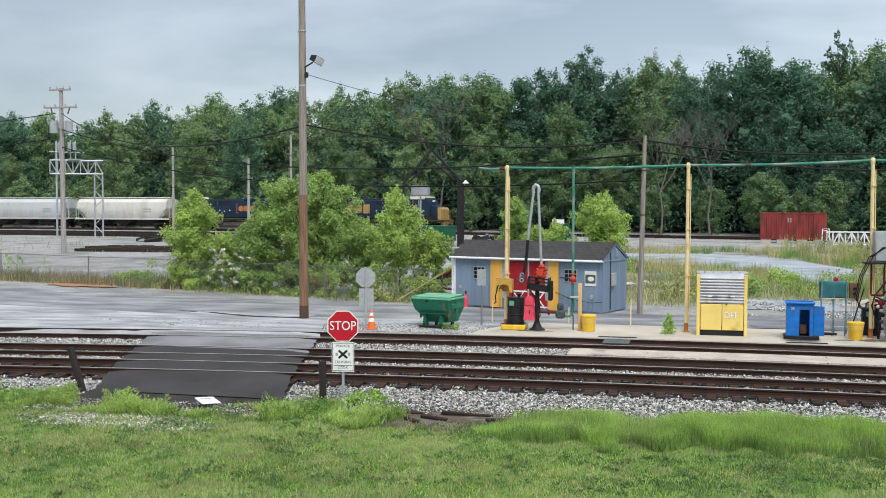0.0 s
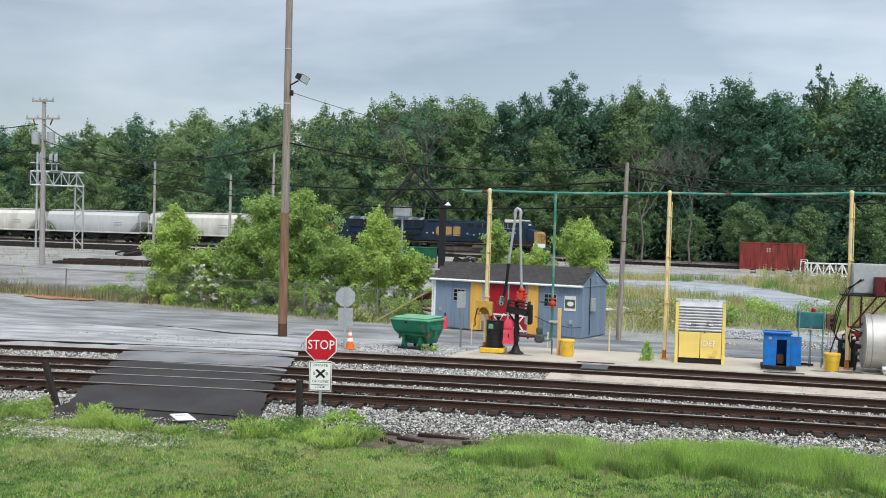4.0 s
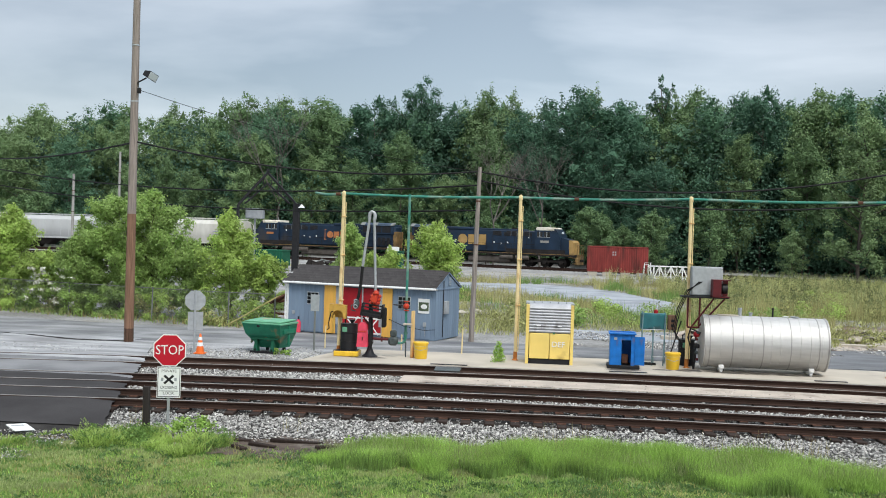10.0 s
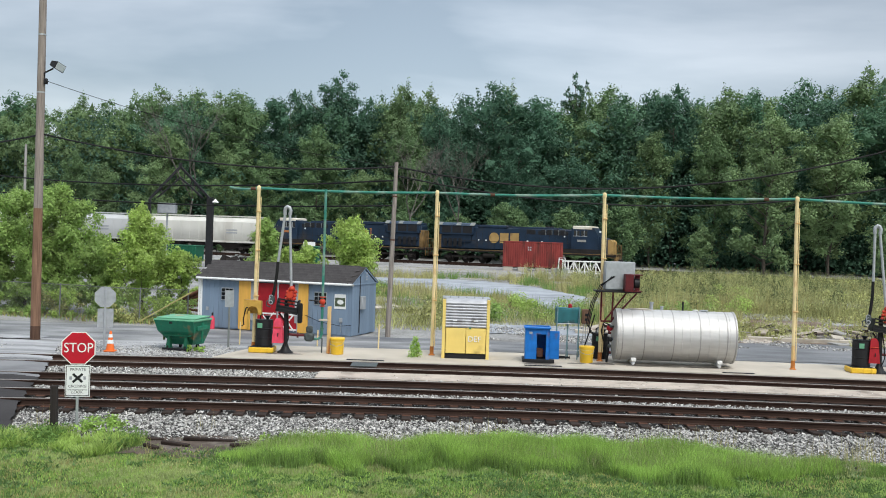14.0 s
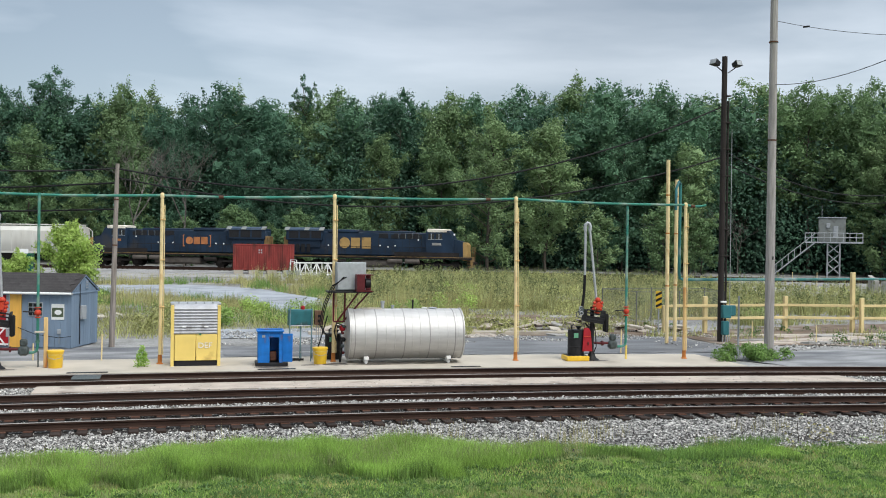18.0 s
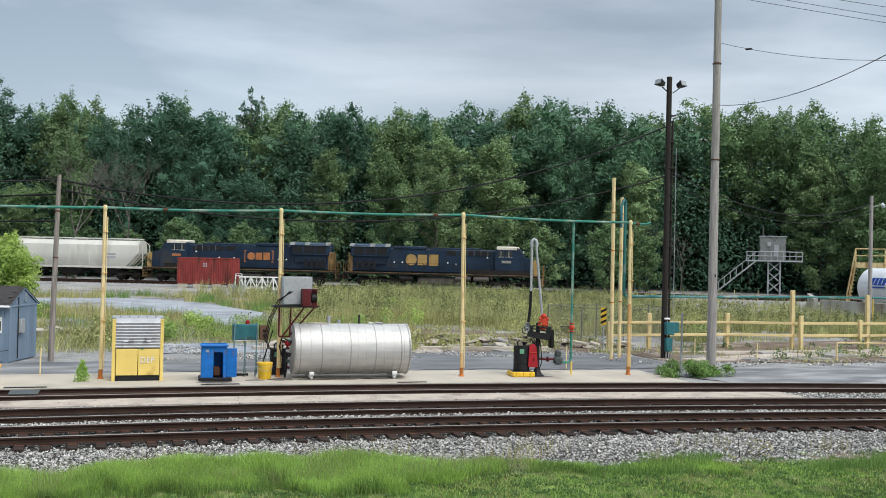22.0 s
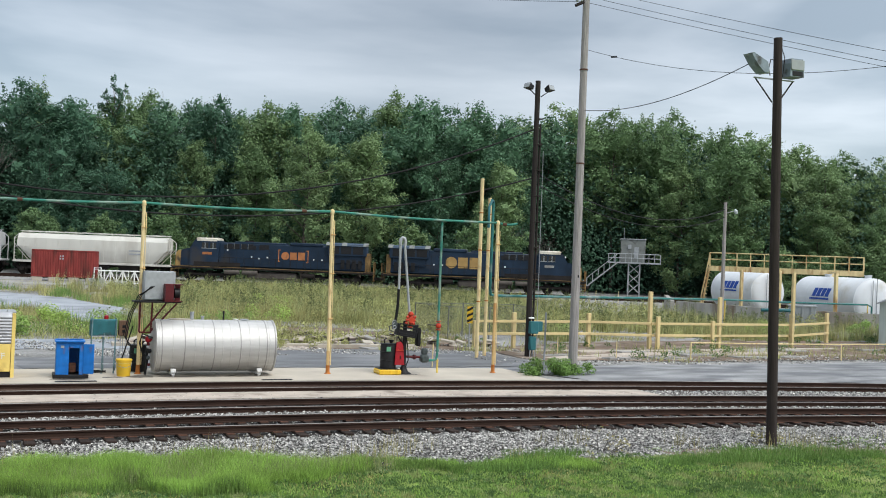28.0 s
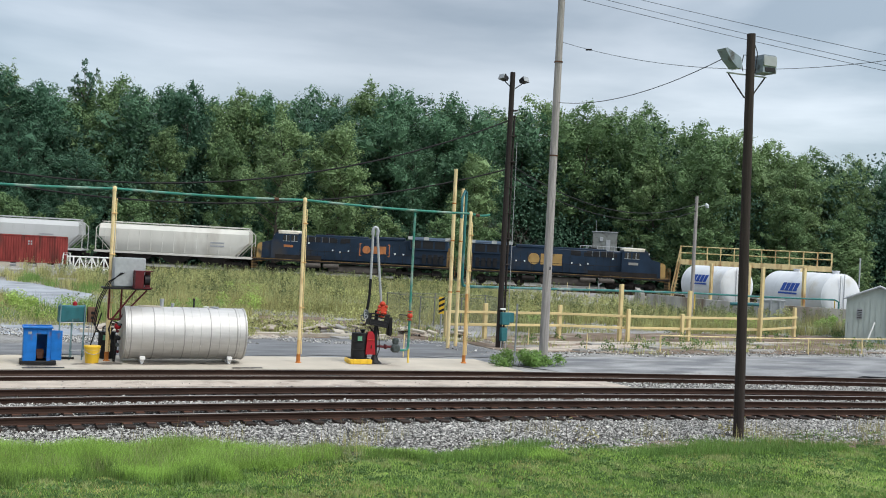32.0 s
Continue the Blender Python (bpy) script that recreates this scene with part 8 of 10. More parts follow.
wall_run("containment_wall", [(52.6, 66.9), (54.5, 56.4)], 1.3, 0.35, STAINED_WALL, "stained concrete containment wall below the tanks", "wall")
wall_run("containment_wall", [(54.6, 56.1), (60.2, 50.2)], 1.35, 0.35, STAINED_WALL, "stained concrete containment wall below the tanks", "wall")
wall_run("containment_wall", [(52.3, 67.2), (60.0, 78.0)], 1.3, 0.35, STAINED_WALL, "stained concrete containment wall below the tanks", "wall")
pb = far_box("pump_cabinet", 53.4, 54.2, 1.8, 0.9, 1.75, GREY_METAL, "dark grey pump cabinet by the tanks", "cabinet", -42, 3)
part("door_seam", Shape().box((0, -0.47, 0.95), (0.04, 0.03, 1.7)), BLACK, pb)


def pipe_run(name, pts, r, mat, label):
    t = thing(name, Matrix.Identity(4), label, "pipe")
    part("pipe", Shape().tube(pts, r, 8), mat, t)
    for p in [q for q in pts[3:-1] if q[0] > 24]:
        part("pipe_support", Shape().tube([(p[0], p[1], ground_z(p[0], p[1]) - 0.05), (p[0], p[1], p[2])], 0.05, 6), YELLOW, t)


pipe_run("transfer_pipe", [(20.9, 39.4, 6.7), (20.92, 39.45, 2.95), (21.05, 39.6, 2.72), (21.4, 39.9, 2.66), (28.0, 43.6, 2.55), (35.9, 48.1, 2.43), (45.0, 52.4, 2.3), (54.0, 56.0, 2.1),
                            (59.0, 53.6, 2.15), (59.3, 53.5, 2.0), (59.3, 53.5, 1.2)], 0.062, TRANSFER_GREEN, "long teal transfer pipe to the tanks")
pipe_run("return_pipe", [(20.5, 39.0, 5.6), (20.55, 39.1, 6.5), (20.75, 39.25, 6.8), (20.9, 39.4, 6.72)], 0.06, TEAL, "teal pipe bend at the tall posts")
for x, y, h, ln in ((20.26, 39.2, 7.7, -0.3), (21.10, 40.1, 6.95, 0.0)):
    t = thing("tall_yellow_post", pose(x, y, 0, 0, ln, 0), "tall pale yellow steel post with pipe clamps", "post", "tall yellow posts")
    part("shaft", Shape().tube([(0, 0, 0), (0, 0, h)], 0.08, 12), PALE_YELLOW, t)
    for z in (2.4, 4.6, 6.2):
        part("clamp", Shape().lathe([(0, 0.088), (0.05, 0.088)], (0, 0, z), (0, 0, z + 9), 12), ORANGE_RUST, t)


def board_fence():
    t = thing("yellow_board_fence", Matrix.Identity(4), "yellow painted guard fence with two heavy rails", "fence")
    pts = [(22.3, 43.4, 1.35), (24.5, 43.6, 1.75), (29.0, 43.9, 1.75), (32.1, 43.0, 2.95), (36.6, 43.0, 2.75), (41.9, 43.3, 1.9), (46.7, 45.4, 1.9)]
    for x, y, h in pts:
        part("post", Shape().box((x, y, h / 2), (0.19, 0.19, h), 0.02), TIMBER_YELLOW, t)
    for x, y, h in ((32.4, 42.7, 1.7), (36.0, 42.8, 1.5), (41.7, 43.0, 4.2)):
        part("post", Shape().box((x, y, h / 2), (0.18, 0.18, h), 0.02), TIMBER_YELLOW, t)
    for (xa, ya, _), (xb, yb, _) in zip(pts, pts[1:]):
        for z in (0.72, 1.32):
            d = math.degrees(math.atan2(yb - ya, xb - xa))
            L = math.hypot(xb - xa, yb - ya)
            o = part("rail", Shape().box((L / 2, -0.14, z), (L, 0.06, 0.125), 0.01), TIMBER_YELLOW, t)
            o.matrix_local = pose(xa, ya, 0, 0, 0, d)


board_fence()


def pipe_railing():
    t = thing("low_pipe_railing", Matrix.Identity(4), "low thin pale yellow pipe railing", "railing")
    pts = [(30.9, 38.2), (35.3, 37.6), (39.5, 37.4), (43.5, 37.6), (48.0, 38.0), (53.0, 38.4)]
    for x, y in pts:
        part("post", Shape().tube([(x, y, -0.05), (x, y, 0.78)], 0.035, 6), PALE_YELLOW, t)
    for a, b in zip(pts, pts[1:]):
        part("rail", Shape().tube([(*a, 0.76), (*b, 0.76)], 0.03, 6), PALE_YELLOW, t)


pipe_railing()
for sx, sy in ((27.1, 38.7), (25.4, 41.0), (50.5, 79), (53.5, 80), (56, 80)):
    stake(sx, sy, 0.8 if sy < 60 else 1.4, ground_z(sx, sy))


def tower():
    t = thing("signal_cabin", pose(73.1, 101.4, 0.95, 0, 0, -36), "grey metal cabin on a lattice tower with stairs", "cabin")
    for sx in (-0.66, 0.66):
        for sy in (-0.9, 0.9):
            part("leg", Shape().tube([(sx, sy, -0.35), (sx, sy, 3.7)], 0.09, 6), GALV, t)
    for k in range(3):
        for sy in (-0.9, 0.9):
            part("brace", Shape().tube([(-0.66, sy, 0.2 + 1.15 * k), (0.66, sy, 1.35 + 1.15 * k)], 0.05, 5), GALV, t)
            part("brace", Shape().tube([(0.66, sy, 0.2 + 1.15 * k), (-0.66, sy, 1.35 + 1.15 * k)], 0.05, 5), GALV, t)
    part("deck", Shape().box((0, 0, 3.78), (6.2, 2.6, 0.16), 0.01), GALV, t)
    part("cabin", Shape().box((-0.2, 0.2, 5.2), (2.9, 2.0, 2.7), 0.05), CABIN_GREY, t)
    part("cabin_roof", Shape().box((-0.2, 0.2, 6.6), (3.1, 2.2, 0.1), 0.02), GREY_METAL, t)
    part("cabin_door", Shape().box((0.2, -0.82, 5.0), (0.5, 0.05, 1.3), 0.01), GREY_METAL, t)
    part("wall_unit", Shape().box((-0.6, -0.85, 5.7), (0.4, 0.12, 0.5), 0.02), GREY_METAL, t)
    part("aerial", Shape().tube([(-1.3, 0.3, 6.6), (-1.3, 0.3, 8.0)], 0.025, 5), GREY_METAL, t)
    for y in (-1.25, 1.25):
        for z in (4.35, 4.85):
            part("guard_rail", Shape().tube([(-3.05, y, z), (3.05, y, z)], 0.035, 5), GALV, t)
        for k in range(10):
            part("rail_post", Shape().tube([(-3.05 + 0.678 * k, y, 3.8), (-3.05 + 0.678 * k, y, 4.85)], 0.03, 5), GALV, t)
    for y in (-1.2, -0.4):
        part("stair_stringer", Shape().tube([(-2.0, y, 3.75), (-6.7, y, -0.22)], 0.09, 4), GALV, t)
        part("stair_rail", Shape().tube([(-2.0, y, 4.8), (-6.4, y, 1.05)], 0.035, 5), GALV, t)
        for k in range(7):
            part("stair_post", Shape().tube([(-2.2 - 0.66 * k, y, 3.6 - 0.555 * k), (-2.2 - 0.66 * k, y, 4.65 - 0.555 * k)], 0.025, 5), GALV, t)
    for k in range(16):
        part("stair_tread", Shape().box((-2.2 - 0.27 * k, -0.8, 3.6 - 0.228 * k), (0.24, 0.8, 0.04), 0.004), GALV, t)


tower()


def far_lamp():
    t = thing("yard_lamp", pose(44.2, 51.75, 0.05), "grey timber pole with a small arm lamp", "lamp pole")
    part("shaft", Shape().tube([(0, 0, -0.1), (0, 0, 8.5)], [0.14, 0.10], 10), POLE_GREY, t)
    part("arm", Shape().tube([(0.06, 0, 7.8), (0.52, -0.3, 7.98)], 0.025, 6), GALV, t)
    part("lamp_head", Shape().lathe([(0, 0.05), (0.15, 0.13), (0.32, 0.08)], (0.52, -0.3, 8.08), (0.66, -0.38, 7.7), 10), LAMP_GLASS, t)


far_lamp()


def right_house():
    t = thing("pump_house", pose(49.3, 43.9, 0.0, 0, 0, -50), "pale grey-green panel pump house with gable roof", "building")
    W, E, R, L = 3.6, 2.65, 3.35, 6.0
    part("wall", Shape().add([(0, 0, 0), (W, 0, 0), (W, 0, E), (W / 2, 0, R), (0, 0, E), (0, L, 0), (W, L, 0), (W, L, E), (W / 2, L, R), (0, L, E)],
                             [(0, 1, 2, 3, 4), (5, 6, 7, 8, 9), (0, 1, 6, 5), (1, 2, 7, 6), (0, 4, 9, 5), (2, 3, 8, 7), (3, 4, 9, 8)]), PALE_GREEN_WALL, t, "", False)
    for k in range(12):
        part("batten", Shape().box((0.15 + 0.3 * k, -0.012, 1.3), (0.03, 0.02, 2.55), 0.0), PALE_GREEN_WALL, t)
    for sgn in (0, 1):
        x0 = -0.2 if not sgn else W + 0.2
        part("roof", Shape().add([(x0, -0.2, E - 0.12), (W / 2, -0.2, R + 0.02), (W / 2, L + 0.2, R + 0.02), (x0, L + 0.2, E - 0.12), (x0, -0.2, E - 0.04), (W / 2, -0.2, R + 0.10),
                                  (W / 2, L + 0.2, R + 0.10), (x0, L + 0.2, E - 0.04)], [(0, 1, 2, 3), (4, 5, 6, 7), (0, 1, 5, 4), (1, 2, 6, 5), (2, 3, 7, 6), (3, 0, 4, 7)]), GREY_METAL, t, "", False)
    part("notice", Shape().box((0.75, -0.03, 1.75), (0.32, 0.02, 0.62), 0.0), GREY_METAL, t, "", False)
    for k in range(5):
        part("notice_bar", Shape().box((0.75, -0.045, 1.52 + 0.11 * k), (0.24, 0.012, 0.05), 0.0), BLACK, t, "", False)
    part("downpipe", Shape().tube([(2.3, -0.06, 2.9), (2.3, -0.06, 0.05)], 0.05, 8), SIGN_WHITE, t)
    part("drain_pipe", Shape().tube([(1.6, -0.1, 1.3), (1.2, -0.5, 0.05)], 0.045, 8), SIGN_WHITE, t)


right_house()
wall_run("old_foundation", [(23.8, 38.6), (30.0, 40.6), (38.0, 40.6)], 0.10, 1.4, PINK_CONCRETE, "broken concrete foundation strip with weeds", "slab")
wall_run("old_foundation", [(24.5, 42.2), (33.0, 41.9), (44.0, 42.2)], 0.12, 0.5, CONCRETE, "broken concrete foundation strip with weeds", "slab")
def broken_slabs(label, x0, y0, nx, ny, dx, dy, gone, seed, mats):
    rng = random.Random(seed)
    t = thing("broken_floor", Matrix.Identity(4), label, "slab", "broken floors")
    for i in range(nx):
        for j in range(ny):
            if rng.random() < gone:
                continue
            x, y = x0 + dx * i + rng.uniform(-0.12, 0.12) * dx, y0 + dy * j + rng.uniform(-0.15, 0.15) * dy
            w, d, turn = dx * rng.uniform(0.30, 0.52), dy * rng.uniform(0.28, 0.50), rng.uniform(-12, 12)
            out = [(-w, -d), (w * rng.uniform(0.3, 0.9), -d * rng.uniform(0.8, 1.1)), (w, d * rng.uniform(-0.4, 0.2)), (w * rng.uniform(0.6, 1), d), (-w * rng.uniform(0.2, 0.9), d * rng.uniform(0.8, 1.1)), (-w * rng.uniform(0.9, 1.1), d * 0.2)]
            z, n = ground_z(x, y), 6
            v = [(px, py, -0.03) for px, py in out] + [(px * 0.98, py * 0.98, 0.05 + rng.uniform(0, 0.04)) for px, py in out]
            part("slab_piece", Shape().add(v, [tuple(range(n)), tuple(range(n, 2 * n))] + [(k, (k + 1) % n, n + (k + 1) % n, n + k) for k in range(n)], pose(x, y, z, rng.uniform(-2, 2), rng.uniform(-2, 2), turn)), mats[(i + j) % len(mats)], t, "", False)


broken_slabs("cracked pale concrete floor of a demolished building", 25.0, 38.9, 9, 3, 2.6, 1.35, 0.45, 77, (PINK_CONCRETE, OLD_CONCRETE, OLD_CONCRETE))
broken_slabs("broken pale concrete slabs among the weeds", 8.2, 43.4, 9, 7, 1.75, 1.45, 0.34, 78, (CONCRETE, OLD_CONCRETE, CONCRETE, PINK_CONCRETE))
sheet("dirt_patch", DRY_SOIL, stretch_of((22.5, 50, 40)), along(((22.5, 38.3), (30, 37.2), (50, 37.6))), along(((22.5, 43.5), (30, 46.2), (40, 47.2), (50, 46.0))), 0.03, 8, 0.3, "bare brown soil inside the guard fence", "soil")
# Narrow dark strip paints the shadow below the road's raised, broken edge.
sheet("broken_edge", SHADE_GRAVEL, stretch_of((-19.85, -14.1, 24)), along(((-19.85, 37.16), (-17.97, 36.58), (-16.05, 35.70), (-14.03, 35.80))), along(((-19.85, 37.20), (-17.97, 36.76), (-16.05, 35.92), (-14.03, 36.02))), 0.045, 2, 0.06, "dark strip painted for the shadow of the broken asphalt edge", "asphalt")
sheet("rubble_ground", DRY_SOIL, stretch_of((6.5, 24, 34)), along(((6.5, 42.8), (12, 43.2), (24, 42.6))), along(((6.5, 50.5), (10, 53.2), (15, 54.6), (20, 53.6), (24, 51.0))), 0.022, 9, 0.5, "bare tan soil and concrete dust among the weeds", "soil")
sheet("damp_asphalt", WET_ASPHALT, stretch_of((2, 22, 30)), lambda x: 36.6 - drop(x) * 0.6, along(((2, 39.5), (8, 41.5), (15, 43.3), (22, 42.0))), 0.045, 6, 0.2, "damp dark asphalt beside the slab", "asphalt")
sheet("gravel_path", GRAVEL_BLUE, stretch_of((-16, -3.4, 8), (-3.4, 9.6, 26)), along(((-16, 72), (-2.3, 70.6), (1.3, 67.3), (4.6, 62.5), (6, 56), (9.7, 57))), along(((-16, 86), (-3.4, 81), (0.2, 82), (3.7, 80.6), (6.9, 76), (9.6, 67))), 0.03, 6, 0.3,
      "blue-grey gravel track through the weeds", "track")
sheet("pale_hardstand", OLD_CONCRETE, stretch_of((-22, 12, 24)), lambda x: 93, lambda x: 104, 0.03, 4, 0.5, "pale concrete hardstand by the far track", "slab")
sheet("puddle_edge", GRAVEL_BLUE, stretch_of((1.5, 7.5, 10)), lambda x: 43.5, lambda x: 47.5, 0.03, 4, 0.3, "grey wet gravel among the weeds", "gravel")


def rubble(x, y, n, spread, seed):
    t = thing("rubble_heap", pose(x, y, ground_z(x, y)), "heap of broken pale concrete slabs and timber", "rubble", "rubble heaps")
    r2 = random.Random(seed)
    for k in range(n):
        part("fragment", Shape().box((0, 0, 0), (r2.uniform(0.3, 1.2), r2.uniform(0.2, 0.6), r2.uniform(0.05, 0.12)), 0.015,
                                     pose(r2.uniform(-spread, spread), r2.uniform(-0.7, 0.7), r2.uniform(0.03, 0.3), r2.uniform(-16, 16), r2.uniform(-16, 16), r2.uniform(0, 180))), (PINK_CONCRETE, CONCRETE, OLD_CONCRETE, CONCRETE, TIE)[k % 5], t)


for rx, ry, rn, rsp, rsd in ((9.0, 45.6, 16, 2.4, 11), (14.0, 45.4, 20, 2.6, 12), (18.5, 47.2, 18, 2.4, 13), (22.5, 45.0, 12, 1.6, 14)):
    rubble(rx, ry, rn, rsp, rsd)
rubble(17.0, 44.8, 22, 2.2, 1)
rubble(12.5, 47.0, 18, 3.0, 2)
rubble(20.0, 46.0, 14, 2.0, 3)
rubble(-3.0, 52.0, 12, 2.0, 4)
solid("old_kerb", sweep([Vector((6.0 + 1.5 * i, 45.0 - 0.13 * i, 0.0)) for i in range(10)], [(-0.3, -0.05), (0.3, -0.05), (0.3, 0.14), (-0.3, 0.14)]), CONCRETE, "broken pale concrete kerb among weeds", "kerb", "", "", None, False)
chain_fence([(21.9, 49.6), (22.6, 47.0), (24.8, 46.7), (27.4, 46.9), (27.8, 49.6), (24.8, 49.8), (21.9, 49.6)], 1.75, "wire_cage", "galvanised wire mesh enclosure", 0.16)


# ---- overhead wires ----
def wire(a, b, sag, r=0.014):
    r = r * 1.7 if a[1] > 36 or b[1] > 36 else r
    t = thing("overhead_wire", Matrix.Identity(4), "black overhead cable slung between poles", "cable", "overhead wires")
    pts = []
    for k in range(17):
        u = k / 16
        p = Vector(a).lerp(Vector(b), u)
        pts.append((p.x, p.y, p.z - sag * 4 * u * (1 - u)))
    part("cable", Shape().tube(pts, r, 5), WIRE, t)


UT, MAST, GREY = (-1.9, 40.95, 6.75), (23.2, 39.8, 10.2), (21.8, 34.1, 12.35)
wire((-13.9, 35.8, 9.0), UT, 0.35, 0.006)
wire((21.8, 34.1, 14.70), (-14.0, 35.85, 13.9), 0.9, 0.0085)
wire((21.8, 34.1, 14.45), (-14.0, 35.85, 13.6), 0.9, 0.0085)
wire(UT, MAST, 2.0, 0.020)
wire((-1.9, 40.95, 6.4), (23.2, 39.8, 8.0), 1.6, 0.019)
wire((-49.1, 72.9, 11.6), (-13.95, 35.85, 7.15), 1.6, 0.020)
wire((-13.95, 35.85, 7.15), UT, 0.5, 0.018)
wire((-49.1, 72.9, 10.3), (-1.9, 40.95, 6.2), 1.6, 0.020)
wire((-49.1, 72.9, 8.9), (-1.9, 40.95, 5.2), 1.3, 0.020)
wire((-49.6, 72.9, 11.6), (-120, 90, 12.5), 1.5, 0.02)
wire((-49.6, 72.9, 9.6), (-120, 90, 10.5), 1.5, 0.02)
wire((21.92, 33.94, 12.54), (25.32, 21.16, 10.49), 0.62, 0.009)
wire((21.9, 34.05, 10.2), (18.28, 20.6, 9.52), 0.40, 0.012)
for za, zb in ((14.95, 10.08), (14.64, 9.72), (14.40, 9.57)):
    wire((21.87, 34.0, za), (30.03, 19.85, zb), 0.10, 0.0085)
wire((23.2, 39.8, 8.2), (44.2, 51.75, 8.1), 1.3, 0.016)
wire((23.2, 39.8, 7.7), (44.2, 51.75, 7.6), 1.2, 0.014)
sp = thing("cable_splice", pose(22.26, 32.66, 12.11), "small dark splice on an overhead cable", "splice")
part("sleeve", Shape().tube([(-0.08, 0.08, 0), (0.08, -0.08, 0)], 0.035, 6), BLACK, sp)


# ---- wooded hill on the skyline ----
def far_hill():
    v, f = [], []
    for i in range(25):
        x = -520 + i * 12
        h = 55 * math.exp(-((x + 440) / 75) ** 2) + 3.5 * math.sin(x * 0.21) + 2.0 * math.sin(x * 0.57 + 1) + 8
        v += [(x, 560 + (x + 440) * 0.6, -1), (x, 560 + (x + 440) * 0.6 + 20, h), (x, 640 + (x + 440) * 0.6, -1)]
    for i in range(24):
        for k in range(2):
            f.append((i * 3 + k, i * 3 + k + 1, i * 3 + k + 4, i * 3 + k + 3))
    raw("backdrop_hill", v, f, FAR_HILL, "structure", "distant hazy wooded hill", "hill")


far_hill()

sheet("rust_soil", ORANGE_SOIL, stretch_of((-32.5, -28.2, 14)), along(((-32.5, 46.7), (-30.5, 46.05), (-28.2, 46.2))), along(((-32.5, 47.3), (-30.5, 47.9), (-28.2, 46.7))), 0.05, 4, 0.2, "strip of orange-brown soil by the fence", "soil")

pipe_run("tank_pipe", [(50.6, 55.2, 1.55), (51.4, 54.7, 1.6), (52.3, 54.1, 1.6), (52.5, 54.0, 1.4)], 0.12, TEAL, "short fat teal pipe by the pump cabinet")


# ---- loose stones, grass and weeds ----
def gz(x, y):
    d = np.clip(x - 1.0, -75, 75)
    yy = y + (BEND - np.sqrt(BEND * BEND - d * d)) * np.clip((75 - y) / 25, 0, 1)
    return np.interp(yy, [0, 18.5, 21.6, 23.6, 24.2, 32.6, 33.4, 44, 98, 104, 3000], [-0.34, -0.34, -0.30, -0.25, -0.24, -0.24, -0.04, -0.03, 0.80, 0.70, 0.70])


def drop_np(x):
    d = np.clip(x - 1.0, -75, 75)
    return BEND - np.sqrt(BEND * BEND - d * d)


def in_view(x, y, margin=0.6):
    return (x > -0.80 * y - margin) & (x < 1.27 * y + margin)


def stones(name, n, x0, x1, y0, y1, size, seed, label, lift=0.0, skip=None, mat=None):
    """Angular broken stones strewn over a bent strip."""
    r = np.random.default_rng(seed)
    x, y = r.uniform(x0, x1, n), r.uniform(y0, y1, n)
    y = y - drop_np(x)
    keep = in_view(x, y)
    if skip is not None:
        keep &= ~skip(x, y)
    x, y = x[keep], y[keep]
    n = len(x)
    base = np.array([(1, 1, 1), (1, -1, -1), (-1, 1, -1), (-1, -1, 1)], float) * 0.8
    v = base[None] * (1 + 0.4 * r.uniform(-1, 1, (n, 4, 1))) + 0.4 * r.uniform(-1, 1, (n, 4, 3))
    q = r.normal(size=(n, 4))
    q /= np.linalg.norm(q, axis=1)[:, None]
    w, a, b, c = q.T
    R = np.stack([1 - 2 * (b * b + c * c), 2 * (a * b - c * w), 2 * (a * c + b * w), 2 * (a * b + c * w), 1 - 2 * (a * a + c * c), 2 * (b * c - a * w), 2 * (a * c - b * w), 2 * (b * c + a * w),
                  1 - 2 * (a * a + b * b)], 1).reshape(n, 3, 3)
    s = size * r.uniform(0.55, 1.25, n)
    v = np.einsum("nij,nkj->nki", R, v) * s[:, None, None]
    v[:, :, 2] *= 0.8
    v += np.stack([x, y, gz(x, y) + lift + r.uniform(-0.6, 1, n) * size], 1)[:, None, :]
    f = np.array([(0, 1, 2), (0, 3, 1), (0, 2, 3), (1, 3, 2)])
    faces = (f[None] + 4 * np.arange(n)[:, None, None]).reshape(-1, 3)
    raw(name, v.reshape(-1, 3).tolist(), faces.tolist(), mat or STONE, "stuff", label, "ballast")


def on_crossing(x, y):
    return (x > np.interp(y, [21.8, 30.2, 36.5], [-13.9, -17.2, -19.8])) & (x < np.interp(y, [21.8, 31.9, 36.5], [-9.0, -11.9, -13.4]))


def sparse_crib(x, y):
    yb = y + drop_np(x)
    inside = (yb > 23.9) & (yb < 25.80)
    return on_crossing(x, y) | (inside & (np.sin(x * 91.7 + y * 53.3) > 0.1))


def thin_soil(x, y):
    bare = np.hypot((x + 4.7) / 2.2, (y - 20.7) / 0.75)
    return on_crossing(x, y) | (bare + 0.5 * np.sin(x * 71.3 + y * 43.1) < 1.0)


